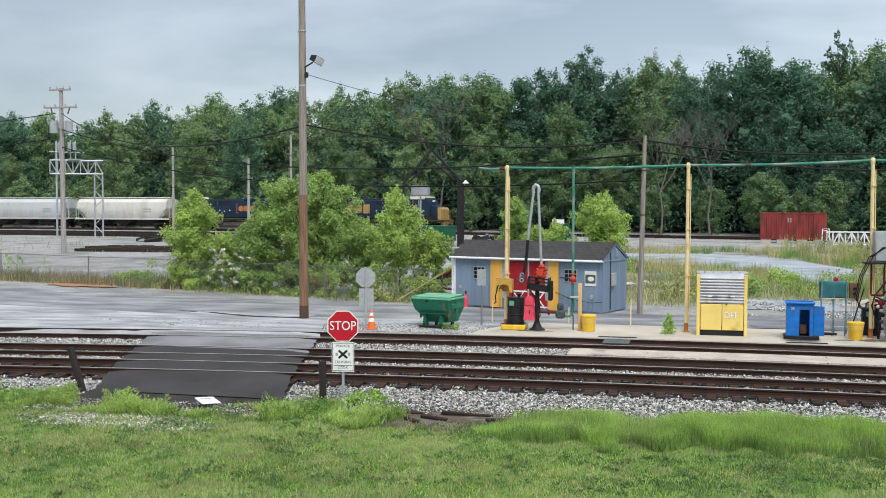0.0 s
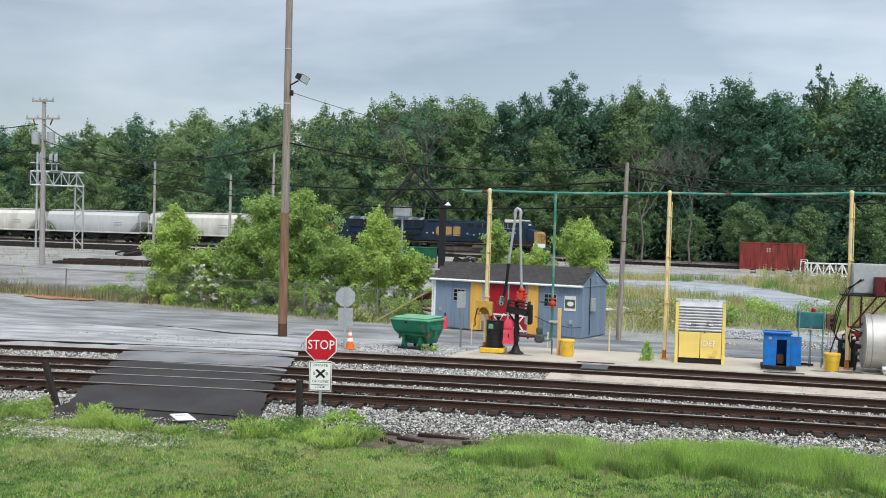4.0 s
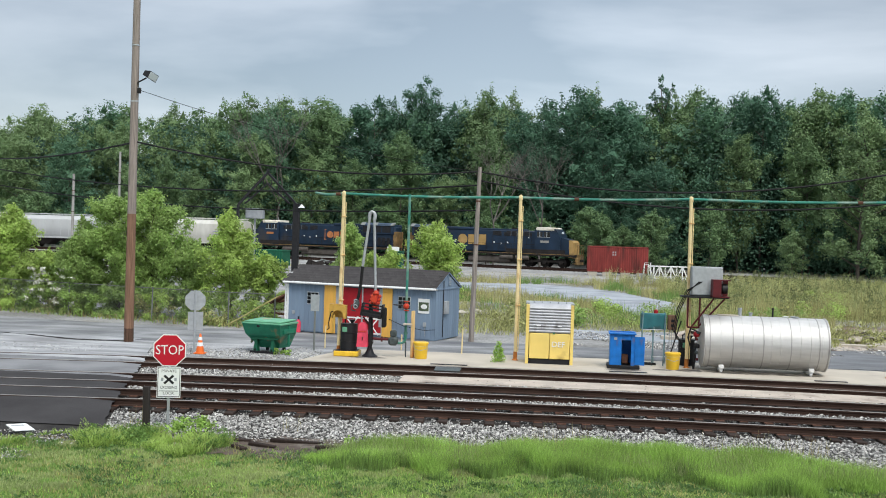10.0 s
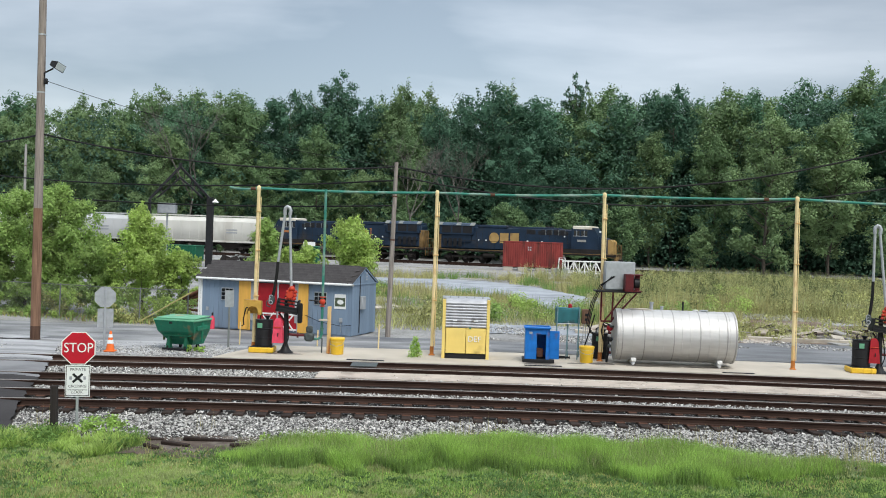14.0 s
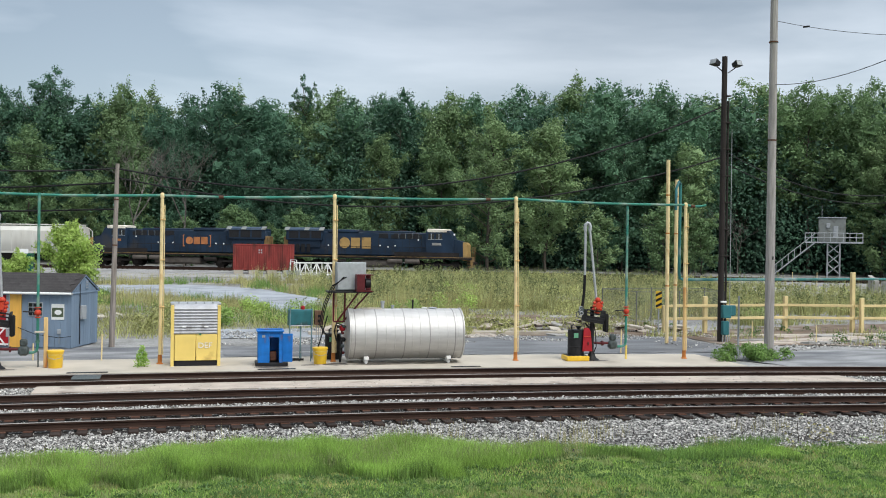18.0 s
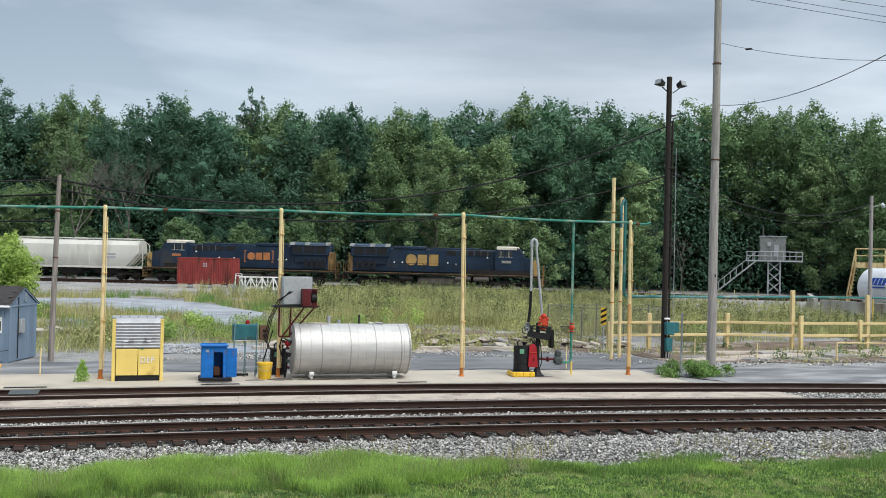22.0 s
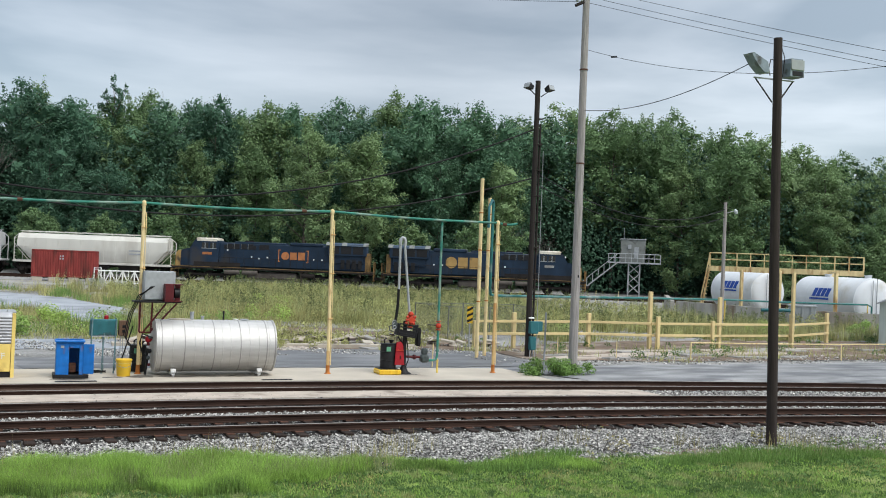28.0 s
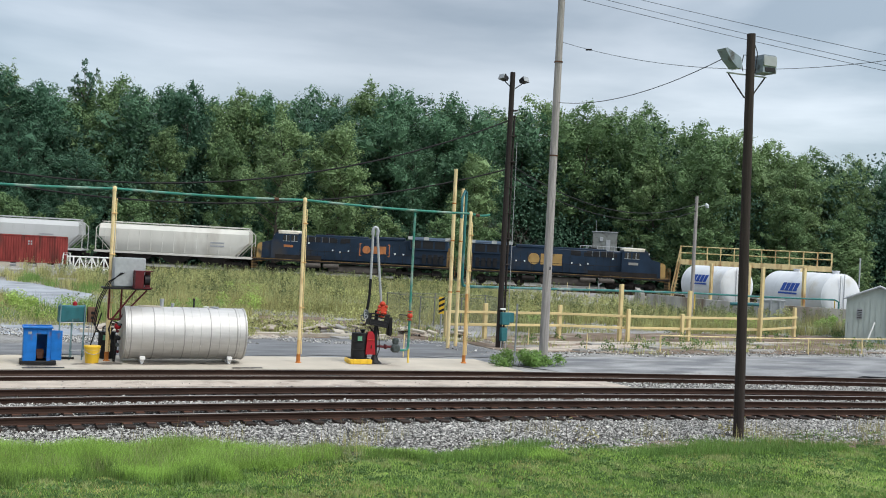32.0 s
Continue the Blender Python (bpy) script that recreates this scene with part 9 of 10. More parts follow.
def blades(name, x, y, h, w, mat, seed, label, category="grass", lean=0.45, lift=0.0, curl=False):
    """Grass blades, each a bent pair of triangles."""
    r = np.random.default_rng(seed)
    n = len(x)
    a, d = r.uniform(0, 2 * np.pi, n), r.uniform(0, 2 * np.pi, n)
    z = gz(x, y) + lift
    hx, hy = np.cos(a) * w / 2, np.sin(a) * w / 2
    k = lean * r.uniform(0.2, 1.0, n) * h
    lx, ly = np.cos(d) * k, np.sin(d) * k
    p0 = np.stack([x - hx, y - hy, z - 0.02], 1)
    p1 = np.stack([x + hx, y + hy, z - 0.02], 1)
    m0 = np.stack([x - hx * 0.8 + lx * 0.35, y - hy * 0.8 + ly * 0.35, z + h * 0.6], 1)
    m1 = np.stack([x + hx * 0.8 + lx * 0.35, y + hy * 0.8 + ly * 0.35, z + h * 0.6], 1)
    t = np.stack([x + lx, y + ly, z + h], 1)
    if not curl:
        v = np.stack([p0, p1, t], 1).reshape(-1, 3)
        return raw(name, v.tolist(), np.arange(n * 3).reshape(-1, 3).tolist(), mat, "stuff", label, category)
    v = np.stack([p0, p1, m1, t, m0], 1).reshape(-1, 3)
    f = np.arange(n * 5).reshape(-1, 5)
    return raw(name, v.tolist(), f.tolist(), mat, "stuff", label, category)


def scatter(n, x0, x1, y0, y1, seed, bend=False):
    r = np.random.default_rng(seed)
    x, y = r.uniform(x0, x1, n), r.uniform(y0, y1, n)
    if bend:
        y = y - drop_np(x)
    k = in_view(x, y)
    return x[k], y[k], r.uniform(0, 1, k.sum())


def wave(x, y, s, seed):
    """Smooth uneven values between about 0 and 1."""
    r = np.random.default_rng(seed)
    out = np.zeros_like(x)
    for _ in range(7):
        a, k, p = r.uniform(0, 2 * np.pi), s * r.uniform(0.6, 2.2), r.uniform(0, 6.28)
        out += np.sin(k * (x * np.cos(a) + y * np.sin(a)) + p)
    return 0.5 + out / 7


# Dark sheet below the stones puts the shade of their gaps into colour.
sheet("ballast_bed", SHADE_GRAVEL, stretch_of((-45, -17.5, 12)), lambda x: 21.0 - drop(x), lambda x: 30.6 - drop(x), 0.012, 6, 0.0, "gravelly ballast bed darkened for shade between the stones", "ballast")
sheet("ballast_bed", SHADE_GRAVEL, stretch_of((-17.5, 60, 60)), lambda x: 20.6 - drop(x), lambda x: 30.6 - drop(x), 0.012, 6, 0.1, "gravelly ballast bed darkened for shade between the stones", "ballast")
sheet("bare_soil", DARK_SOIL, stretch_of((-6.9, -2.6, 28)), along(((-6.9, 20.9), (-6.2, 19.9), (-4.5, 19.6), (-2.6, 20.8))), along(((-6.9, 21.0), (-5.8, 21.5), (-4.0, 21.7), (-2.6, 21.2))), 0.016, 6, 0.12, "bare brown soil with old timber", "soil")
sheet("verge_soil", DRY_SOIL, stretch_of((15.5, 30, 40)), lambda x: 20.15 - drop(x), lambda x: 20.9 - drop(x), 0.03, 6, 0.25, "bare reddish-brown soil at the ballast edge", "soil")
stones("ballast_shoulder", 118000, -21, 32, 20.5, 23.85, 0.027, 1, "grey broken ballast stones beside the near track", 0.0, thin_soil)
stones("ballast_cribs", 42000, -24, 38, 23.9, 28.6, 0.030, 2, "grey ballast stones low between the rails", 0.0, sparse_crib)
stones("ballast_between", 22000, -24, 38, 25.95, 26.95, 0.029, 6, "grey ballast stones heaped between the near tracks", 0.10, on_crossing)
stones("ballast_between", 36000, -24, 38, 28.75, 30.85, 0.030, 7, "grey ballast stones beside the concrete strip", 0.09, on_crossing)
stones("verge_gravel", 20000, -17, -4.0, 29.7, 33.0, 0.026, 3, "loose grey gravel between track and lot", 0.06, on_crossing)
stones("lot_grit", 15000, -17.5, -6.8, 33.0, 36.6, 0.020, 44, "fine loose grit round the dumpster", 0.0, on_crossing)
stones("lot_grit", 14000, -40, -14, 31.0, 35.6, 0.022, 45, "loose grit strewn over the packed lot", 0.0, lambda x, y: wave(x, y, 0.55, 47) < 0.52)
stones("lot_gravel", 16000, -34, -16.5, 28.5, 31.2, 0.026, 10, "loose grey gravel along the edge of the lot", 0.04, on_crossing)
stones("verge_gravel", 12000, 19.5, 42, 29.9, 33.0, 0.04, 4, "loose grey gravel between track and road")
stones("yard_gravel", 8000, 20, 48, 36.8, 52, 0.045, 8, "loose grey gravel round the guard fence", 0.02, lambda x, y: (y < 36.4 + 0.5 * np.sin(x)) | (y > 39.0 + 1.2 * np.sin(x * 0.7)))
stones("yard_gravel", 12000, 2, 24, 38.5, 46.5, 0.030, 9, "loose grey gravel beside the damp asphalt", 0.05, lambda x, y: (y < 40.6 + 0.5 * np.sin(x)) | (np.sin(x * 1.3 + y) > 0.2))
stones("spilled_gravel", 15000, -16.0, -8.6, 18.6, 21.6, 0.018, 5, "grey gravel spilled over the lawn edge", 0.0, lambda x, y: (np.hypot((x + 11.6) / 2.3, (y - 18.95) / 0.7) > 1.0) & (y + drop_np(x) < 20.4))


def leafy_plants(name, x, y, u, leaves, size, tall, wide, mat, seed, label):
    """Upright leafy weeds, each a loose plume of small pointed leaves."""
    rg = np.random.default_rng(seed)
    n = len(x)
    h = tall * (0.45 + 0.75 * u)
    pick = np.repeat(np.arange(n), leaves)
    m = len(pick)
    up = rg.random(m) ** 0.75
    out = wide * (1.05 - 0.75 * up) * np.sqrt(rg.random(m))
    a = rg.uniform(0, 2 * math.pi, m)
    px, py = x[pick] + out * np.cos(a), y[pick] + out * np.sin(a)
    p = np.stack([px, py, gz(px, py) + up * h[pick]], 1)
    tip = np.stack([np.cos(a), np.sin(a), 0.5 + 0.9 * rg.random(m)], 1) + 0.5 * rg.normal(size=(m, 3))
    tip /= np.linalg.norm(tip, axis=1)[:, None]
    s = np.cross(tip, rg.normal(size=(m, 3)))
    s /= np.linalg.norm(s, axis=1)[:, None]
    q = (size * (0.6 + 0.8 * rg.random(m)))[:, None]
    v = np.stack([p - s * q * 0.3, p + tip * q, p + s * q * 0.3], 1).reshape(-1, 3)
    raw(name, v.tolist(), np.arange(m * 3).reshape(-1, 3).tolist(), mat, "stuff", label, "weeds")


def tufts(name, x, y, u, count, tall, wide, mat, seed, label):
    """Upright clumps of thin grass, each fanning out from its foot."""
    rg = np.random.default_rng(seed)
    pick = np.repeat(np.arange(len(x)), count)
    m = len(pick)
    a, out = rg.uniform(0, 2 * math.pi, m), wide * np.sqrt(rg.random(m))
    h = tall * (0.5 + 0.6 * u[pick]) * rg.uniform(0.55, 1.1, m)
    px, py = x[pick] + out * np.cos(a), y[pick] + out * np.sin(a)
    foot = np.stack([px, py, gz(px, py) - 0.02], 1)
    b = rg.uniform(0, 2 * math.pi, m)
    w = 0.5 * rg.uniform(0.018, 0.040, m)
    side = np.stack([np.cos(b) * w, np.sin(b) * w, 0 * w], 1)
    lean = 0.30 * h * rg.random(m)
    top = foot + np.stack([np.cos(a) * lean, np.sin(a) * lean, h], 1)
    v = np.stack([foot - side, foot + side, top], 1).reshape(-1, 3)
    raw(name, v.tolist(), np.arange(m * 3).reshape(-1, 3).tolist(), mat, "stuff", label, "weeds")


def lawn():
    x, y, u = scatter(410000, -17, 28, 13.5, 21.6, 11)
    w1 = wave(x, y, 0.9, 3)
    k = (y + drop_np(x) < 20.7 + 1.6 * (wave(x, y, 1.7, 33) - 0.5)) & (w1 + 0.5 * u > 0.25)
    k &= np.hypot((x + 11.6) / 2.1, (y - 18.95) / 0.6) + 0.7 * (wave(x, y, 3.0, 91) - 0.5) + 0.4 * (u - 0.5) > 0.95
    x, y, u, w1 = x[k], y[k], u[k], w1[k]
    h, w = 0.02 + 0.03 * u + 0.025 * w1, 0.018 + 0.012 * u
    v = np.random.default_rng(99).uniform(0, 1, len(x))
    mottle = wave(x, y, 9.0, 73)
    tone = 0.45 * wave(x, y, 1.9, 71) + 0.30 * wave(x, y, 4.5, 72) + 0.25 + 0.55 * (mottle - 0.5) - 0.125 + 0.12 * (v - 0.5) - 0.10 * np.tanh((x + 1.5) / 3)
    h = h * (0.55 + 0.9 * mottle)
    for name, k, mat, seed, label in (("lawn_grass", (tone > 0.40) & (tone < 0.60), LAWN_BLADE, 12, "short mown green lawn"), ("dark_lawn_patch", tone <= 0.40, LAWN_DARK, 17, "darker damp patches of mown lawn"),
                                      ("pale_lawn_patch", tone >= 0.60, LAWN_PALE, 18, "pale yellowish patches of mown lawn")):
        blades(name, x[k], y[k], h[k], w[k], mat, seed, label, "lawn", 0.9)
    x, y, u = scatter(5200, -17, 28, 13.5, 20.2, 19)
    k = wave(x, y, 2.6, 74) > 0.5
    leafy_plants("lawn_clover", x[k], y[k], u[k], 12, 0.055, 0.05, 0.12, LAWN_DARK, 75, "low dark green clover and plantain in the lawn")
    x, y, u = scatter(70000, -16, 25, 13.2, 20.6, 14)
    w2 = wave(x, y, 1.3, 8)
    k = w2 + 0.25 * u > 0.66 + 0.012 * np.clip(x, -5, 12)
    blades("dry_lawn_patch", x[k], y[k], 0.03 + 0.045 * u[k], 0.016 + 0.012 * u[k], DRY_BLADE, 13, "straw-coloured patches in the lawn", "lawn", 0.9)
    x, y, u = scatter(60000, -16, 25, 13.2, 20.6, 15)
    k = wave(x, y, 1.8, 18) + 0.2 * u > 0.70
    blades("clover_patch", x[k], y[k], 0.03 + 0.05 * u[k], 0.022 + 0.012 * u[k], TALL_BLADE, 16, "brighter green clover patches in the lawn", "lawn", 0.9)


lawn()
for sx, sy, sl, sa in ((-6.0, 21.0, 0.9, 8), (-5.2, 20.6, 0.6, -14), (-4.6, 21.1, 1.1, 4), (-3.9, 20.7, 0.45, 30), (-5.6, 20.3, 0.4, -35)):
    tb = thing("timber_scrap", pose(sx, sy, -0.27, 4, 3, sa), "rotten dark timber offcut on the soil", "timber", "timber scraps")
    part("length", Shape().box((0, 0, 0.0), (sl, 0.11, 0.07), 0.012), TIE, tb)


def tall_grass():
    x, y, u = scatter(230000, -4.2, 13.0, 18.3, 22.0, 21)
    front = np.interp(x, [-4.2, 2, 5, 8, 13], [19.3, 19.3, 19.0, 19.9, 19.3]) + 0.25 * np.sin(x * 0.9) + 0.15 * np.sin(2.3 * x + 1) + 0.9 * (wave(x, y, 3.0, 15) - 0.5)
    back = np.interp(x, [-4.2, -2.8, 1, 6, 9, 13], [20.0, 20.9, 21.5, 21.2, 20.3, 19.7]) + 0.2 * np.sin(1.7 * x)
    k = (y > front) & (y < back)
    x, y, u = x[k], y[k], u[k]
    edge = np.clip(0.35 + (y - front[k]) / 0.32 + 0.5 * (wave(x, y, 2.4, 19) - 0.5), 0.2, 1) * (0.75 + 0.5 * wave(x, y, 1.9, 29)) * np.interp(x, [-4.2, -3, 0, 5, 8, 13], [0.4, 0.8, 1, 1, 0.6, 0.35])
    h = (0.12 + 0.16 * u + 0.18 * wave(x, y, 1.3, 5)) * edge
    # Extra darker blades stand in for the shade along the bank's front.
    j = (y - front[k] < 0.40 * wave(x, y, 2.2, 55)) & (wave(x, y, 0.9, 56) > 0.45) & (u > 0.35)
    blades("grass_stems", x[j], y[j] - 0.1, h[j] * 0.85 + 0.05, 0.014 + 0.008 * u[j], STEM_SHADE, 57, "darker blades painting in shade along the foot of the grass bank", "grass", 0.3)
    blades("tall_grass", x, y, h, 0.012 + 0.008 * u, TALL_BLADE, 22, "tall bright green grass bank", "grass", 0.75)
    x, y, u = scatter(9000, -3.8, 8.5, 19.2, 21.5, 34)
    k = (y > 19.6 + 0.2 * np.sin(x)) & (y < np.interp(x, [-4, -2.8, 1, 6, 9], [20.0, 20.9, 21.4, 21.0, 20.2]))
    blades("seeding_grass", x[k], y[k], 0.26 + 0.18 * u[k], 0.008 + 0.006 * u[k], LAWN_PALE, 35, "pale seeding tops of the tall grass", "grass", 0.6)
    x, y, u = scatter(66000, 9.5, 28, 18.2, 22.5, 23)
    yb = y + drop_np(x)
    k = (yb > 19.4) & (yb < 20.6 + 0.5 * np.sin(x * 1.1)) & (wave(x, y, 1.1, 9) > 0.4)
    blades("verge_grass", x[k], y[k], 0.10 + 0.16 * u[k], 0.012 + 0.006 * u[k], LAWN_BLADE, 24, "medium green grass on the verge", "grass", 0.6)
    x, y, u = scatter(130000, -18, -4.6, 18.8, 22.6, 25)
    yb = y + drop_np(x)
    dist = np.minimum(np.hypot((x + 7.6) / 2.0, (yb - 20.8) / 1.05), np.hypot((x + 14.4) / 2.5, (yb - 21.0) / 0.85))
    dist = np.minimum(dist, np.hypot((x + 10.9) / 1.5, (yb - 20.5) / 0.45))
    dist = dist + 1.1 * (wave(x, y, 2.2, 17) - 0.5) + 0.5 * (wave(x, y, 6.0, 27) - 0.5) + 0.3 * u
    k = (dist < 1) & ~((x > -13.7) & (x < -9.2) & (y > 21.7))
    k &= np.hypot(x + 10.4, y - 20.3) > 0.55
    j = k & (dist < 0.75 + 0.2 * u)
    blades("weed_tops", x[j][::2], y[j][::2], (0.08 + 0.26 * wave(x[j][::2], y[j][::2], 3.2, 81) * (0.5 + 0.5 * u[j][::2])), 0.03 + 0.025 * u[j][::2], LEAF_BRIGHT, 47, "yellow-green flowering weeds at the lawn edge", "weeds", 1.3)
    blades("verge_weeds", x[k], y[k], (0.06 + 0.20 * u[k] ** 1.5) * np.clip(1.25 - dist[k], 0.3, 1), 0.02 + 0.016 * u[k], LAWN_BLADE, 26, "rank green weeds round the crossing signs", "weeds", 0.7)
    x, y, u = scatter(4200, -14, 25, 20.0, 22.6, 27, True)
    k = (wave(x, y, 1.0, 4) > 0.6) & ~((x > -14.5) & (x < -8.5))
    blades("seed_stalks", x[k], y[k], 0.2 + 0.35 * u[k], np.full(k.sum(), 0.012), DRY_BLADE, 28, "thin dry seed stalks at the ballast edge", "weeds", 0.25)


tall_grass()


def bush(x, y, r, h, n, leaf, seed, mat, label):
    t = thing("weed_clump", pose(x, y, float(gz(np.array(x), np.array(y)))), label, "weeds", "weed clumps")
    rr = random.Random(seed)
    c = [(rr.uniform(-r, r), rr.uniform(-r * 0.6, r * 0.6), rr.uniform(0.05, 0.85) ** 1.3 * h) for _ in range(14)]
    part("foliage", leaf_mesh("foliage", leaf_cloud(c, [r * 0.3] * 14, n, leaf, seed), mat), None, t)
    st = Shape()
    for k in range(5):
        st.tube([(c[k][0] * 0.3, c[k][1] * 0.3, -0.02), c[k]], 0.008, 4)
    part("stem", st, BARK, t)


bush(20.1, 33.2, 0.9, 0.55, 3200, 0.075, 51, LAWN_BLADE, "leafy green weeds round the pole base")
bush(21.3, 33.4, 0.7, 0.40, 2000, 0.075, 52, LAWN_BLADE, "leafy green weeds round the pole base")
leafy_plants("slab_weed", np.array([-0.75, -0.66, -0.84, -0.74]), np.array([34.3, 34.36, 34.24, 34.28]), np.array([0.9, 0.4, 0.3, 0.7]), 190, 0.062, 0.62, 0.19, TALL_BLADE, 53, "feathery green weed in a slab joint")
bush(-8.0, 34.0, 0.25, 0.25, 160, 0.09, 54, TALL_BLADE, "green weed tuft at the slab edge")
bush(-6.95, 21.3, 0.5, 0.5, 700, 0.07, 55, TALL_BLADE, "dense green weeds at the sign foot")
bush(-3.2, 20.9, 0.3, 0.25, 260, 0.06, 56, TALL_BLADE, "small grey-green weed on the soil")
bush(19.0, 20.4, 0.35, 0.7, 160, 0.07, 57, DRY_BLADE, "thin reddish dead weeds by the pole")
bush(13.9, 20.4, 0.6, 0.7, 120, 0.06, 58, DRY_BLADE, "thin reddish dead weeds on the ballast")


def off_line(x, y):
    """Metres from the far track, negative on the near side."""
    return np.hypot(x - ARC_C[0], y - ARC_C[1]) - ARC_R


def field():
    x, y, u = scatter(270000, -6, 78, 44.0, 101.0, 31)
    k = off_line(x, y) < -12.5
    x, y, u = x[k], y[k], u[k]
    path = (y > np.interp(x, [-16, -2.3, 1.3, 4.6, 6, 9.7], [72, 70.6, 67.3, 62.5, 56, 57])) & (y < np.interp(x, [-16, -3.4, 0.2, 3.7, 6.9, 9.6], [86, 81, 82, 80.6, 76, 67])) & (x < 9.7)
    pad = (x > 20) & (y < 46) | (x > 50) & (y < 60) & (u > 0.25) | (y > 86) & (x < 20) & (u > 0.15) | (x > 1.5) & (x < 7.5) & (y > 43.4) & (y < 47.2) | (x > 45) & (y > 57) & (y < 82) & (u > 0.12) | (x > 21.5) & (x < 28.2) & (y > 46) & (y < 50)
    tone, clump = wave(x, y, 0.16, 6), wave(x, y, 1.1, 44)
    bare = (x > 7.5) & (y < 53.6) & ((wave(x, y, 0.8, 45) < 0.62) | (y < 47.0)) & (u > 0.06)
    k = ~path & ~pad & ~bare & (0.7 * tone + 0.5 * clump + 0.3 * u > 0.42) & (u < np.interp(y, [44, 60, 100], [1.0, 0.7, 0.5]))
    x, y, u, tone, clump = x[k], y[k], u[k], tone[k], clump[k]
    g = (tone + 0.7 * (u - 0.5) > 0.57) | ((x < 8) & (u > 0.4))
    h = (0.12 + 0.55 * u ** 1.6) * (0.45 + 1.1 * clump)
    blades("field_weeds", x[g], y[g], h[g], 0.018 + 0.025 * u[g], WEED_BLADE, 32, "rank green field weeds", "weeds", 1.0)
    blades("dry_field_weeds", x[~g], y[~g], h[~g], 0.016 + 0.022 * u[~g], DRY_BLADE, 33, "yellowing dry field weeds", "weeds", 1.0)
    x, y, u = scatter(30000, -60, -9.5, 42.0, 56, 35)
    fy = np.interp(x, [-60, -36.8, -25, -16.3, -12.6, -9.5], [53.5, 48.9, 46.5, 44.2, 43.3, 43.6])
    k = (y > fy - 0.75) & (y < fy + 1.5)
    g = u < 0.55
    g &= x > -24
    blades("fence_weeds", x[k & g], y[k & g], 0.15 + 0.5 * u[k & g], 0.03 + 0.03 * u[k & g], LEAF_YOUNG, 36, "green weeds along the fence", "weeds", 0.6)
    blades("dry_fence_weeds", x[k & ~g], y[k & ~g], 0.15 + np.where(x[k & ~g] < -24, 0.75, 0.3) * np.abs(u[k & ~g] - 0.4), 0.03 + 0.02 * u[k & ~g], DRY_BLADE, 37, "dry brown weeds along the fence", "weeds", 0.6)
    x, y, u = scatter(5200, -62, -24.5, 44, 58, 191)
    fy = np.interp(x, [-60, -36.8, -25], [53.5, 48.9, 46.5])
    k = (y > fy - 0.5) & (y < fy + 1.6)
    tufts("tall_fence_weeds", x[k], y[k], u[k], 12, 0.85, 0.25, FENCE_WEED, 192, "tall greyish-brown weeds along the fence")
    k &= u > 0.95
    leafy_plants("fence_shrubs", x[k], y[k], u[k], 60, 0.11, 1.15, 0.45, LEAF_YOUNG, 193, "sparse green saplings along the fence")
    rr = random.Random(21)
    for i in range(18):
        bx = -28.5 + 1.05 * i + rr.uniform(-0.4, 0.4)
        by = float(np.interp(bx, [-60, -36.8, -25, -16.3, -12.6, -9.5], [53.5, 48.9, 46.5, 44.2, 43.3, 43.6])) + rr.uniform(0.2, 0.9)
        tall = rr.uniform(0.6, 1.1) * (0.85 if bx < -25 else 1.35)
        bush(bx, by, rr.uniform(0.6, 1.0), tall, int(1500 * tall) + 400, 0.09, 300 + i, (LEAF_BRIGHT, LEAF_YOUNG, LEAF_YOUNG, WEED_BLADE)[i % 4], "leafy undergrowth along the road fence")
    rr = random.Random(31)
    for i, (bx, by, bw, bt) in enumerate(((-0.5, 46.5, 0.8, 0.9), (2.2, 49.0, 0.9, 0.9), (5.2, 50.0, 1.1, 1.1), (0.3, 52.5, 1.2, 0.8), (6.8, 53.5, 1.2, 1.0), (3.5, 55.5, 1.3, 0.8), (10.0, 60.0, 1.5, 0.9), (13.0, 54.0, 1.3, 0.8),
                                          (16.5, 58.0, 1.4, 0.9), (24.0, 52.0, 1.2, 0.8), (31.0, 50.0, 1.2, 0.7), (45.5, 49.0, 1.3, 1.2), (53.0, 52.5, 1.2, 1.3), (55.8, 51.0, 1.0, 0.9), (19.0, 68.0, 1.6, 0.9), (33.0, 62.0, 1.6, 0.8))):
        bush(bx, by, bw, bt, 1300, 0.10, 500 + i, (WEED_BLADE, LEAF_YOUNG, LEAF_BRIGHT)[i % 3], "bushy green weed clump in the field")
    x, y, u = scatter(9000, 22, 52, 36.8, 46, 38)
    k = wave(x, y, 0.7, 2) > 0.62
    blades("yard_weeds", x[k], y[k], 0.08 + 0.4 * u[k] ** 2, 0.02 + 0.02 * u[k], WEED_BLADE, 39, "patchy weeds among the foundations", "weeds", 0.6)
    x, y, u = scatter(12000, -70, 20, 60, 118, 40)
    k = (wave(x, y, 0.12, 12) > 0.66) & (u < 0.5) & ~((x > -16) & (x < 10) & (y > 56) & (y < 86))
    blades("yard_tufts", x[k], y[k], 0.15 + 0.3 * u[k], 0.05 + 0.04 * u[k], WEED_BLADE, 41, "scattered green tufts on the yard gravel", "weeds", 0.6)
    x, y, u = scatter(9000, 9, 24, 42.2, 48, 42)
    k = wave(x, y, 1.2, 46) > 0.6
    x, y, u = x[k], y[k], u[k]
    blades("rubble_weeds", x, y, 0.1 + 0.45 * u, 0.025 + 0.02 * u, WEED_BLADE, 43, "weeds between the rubble", "weeds", 0.6)


field()


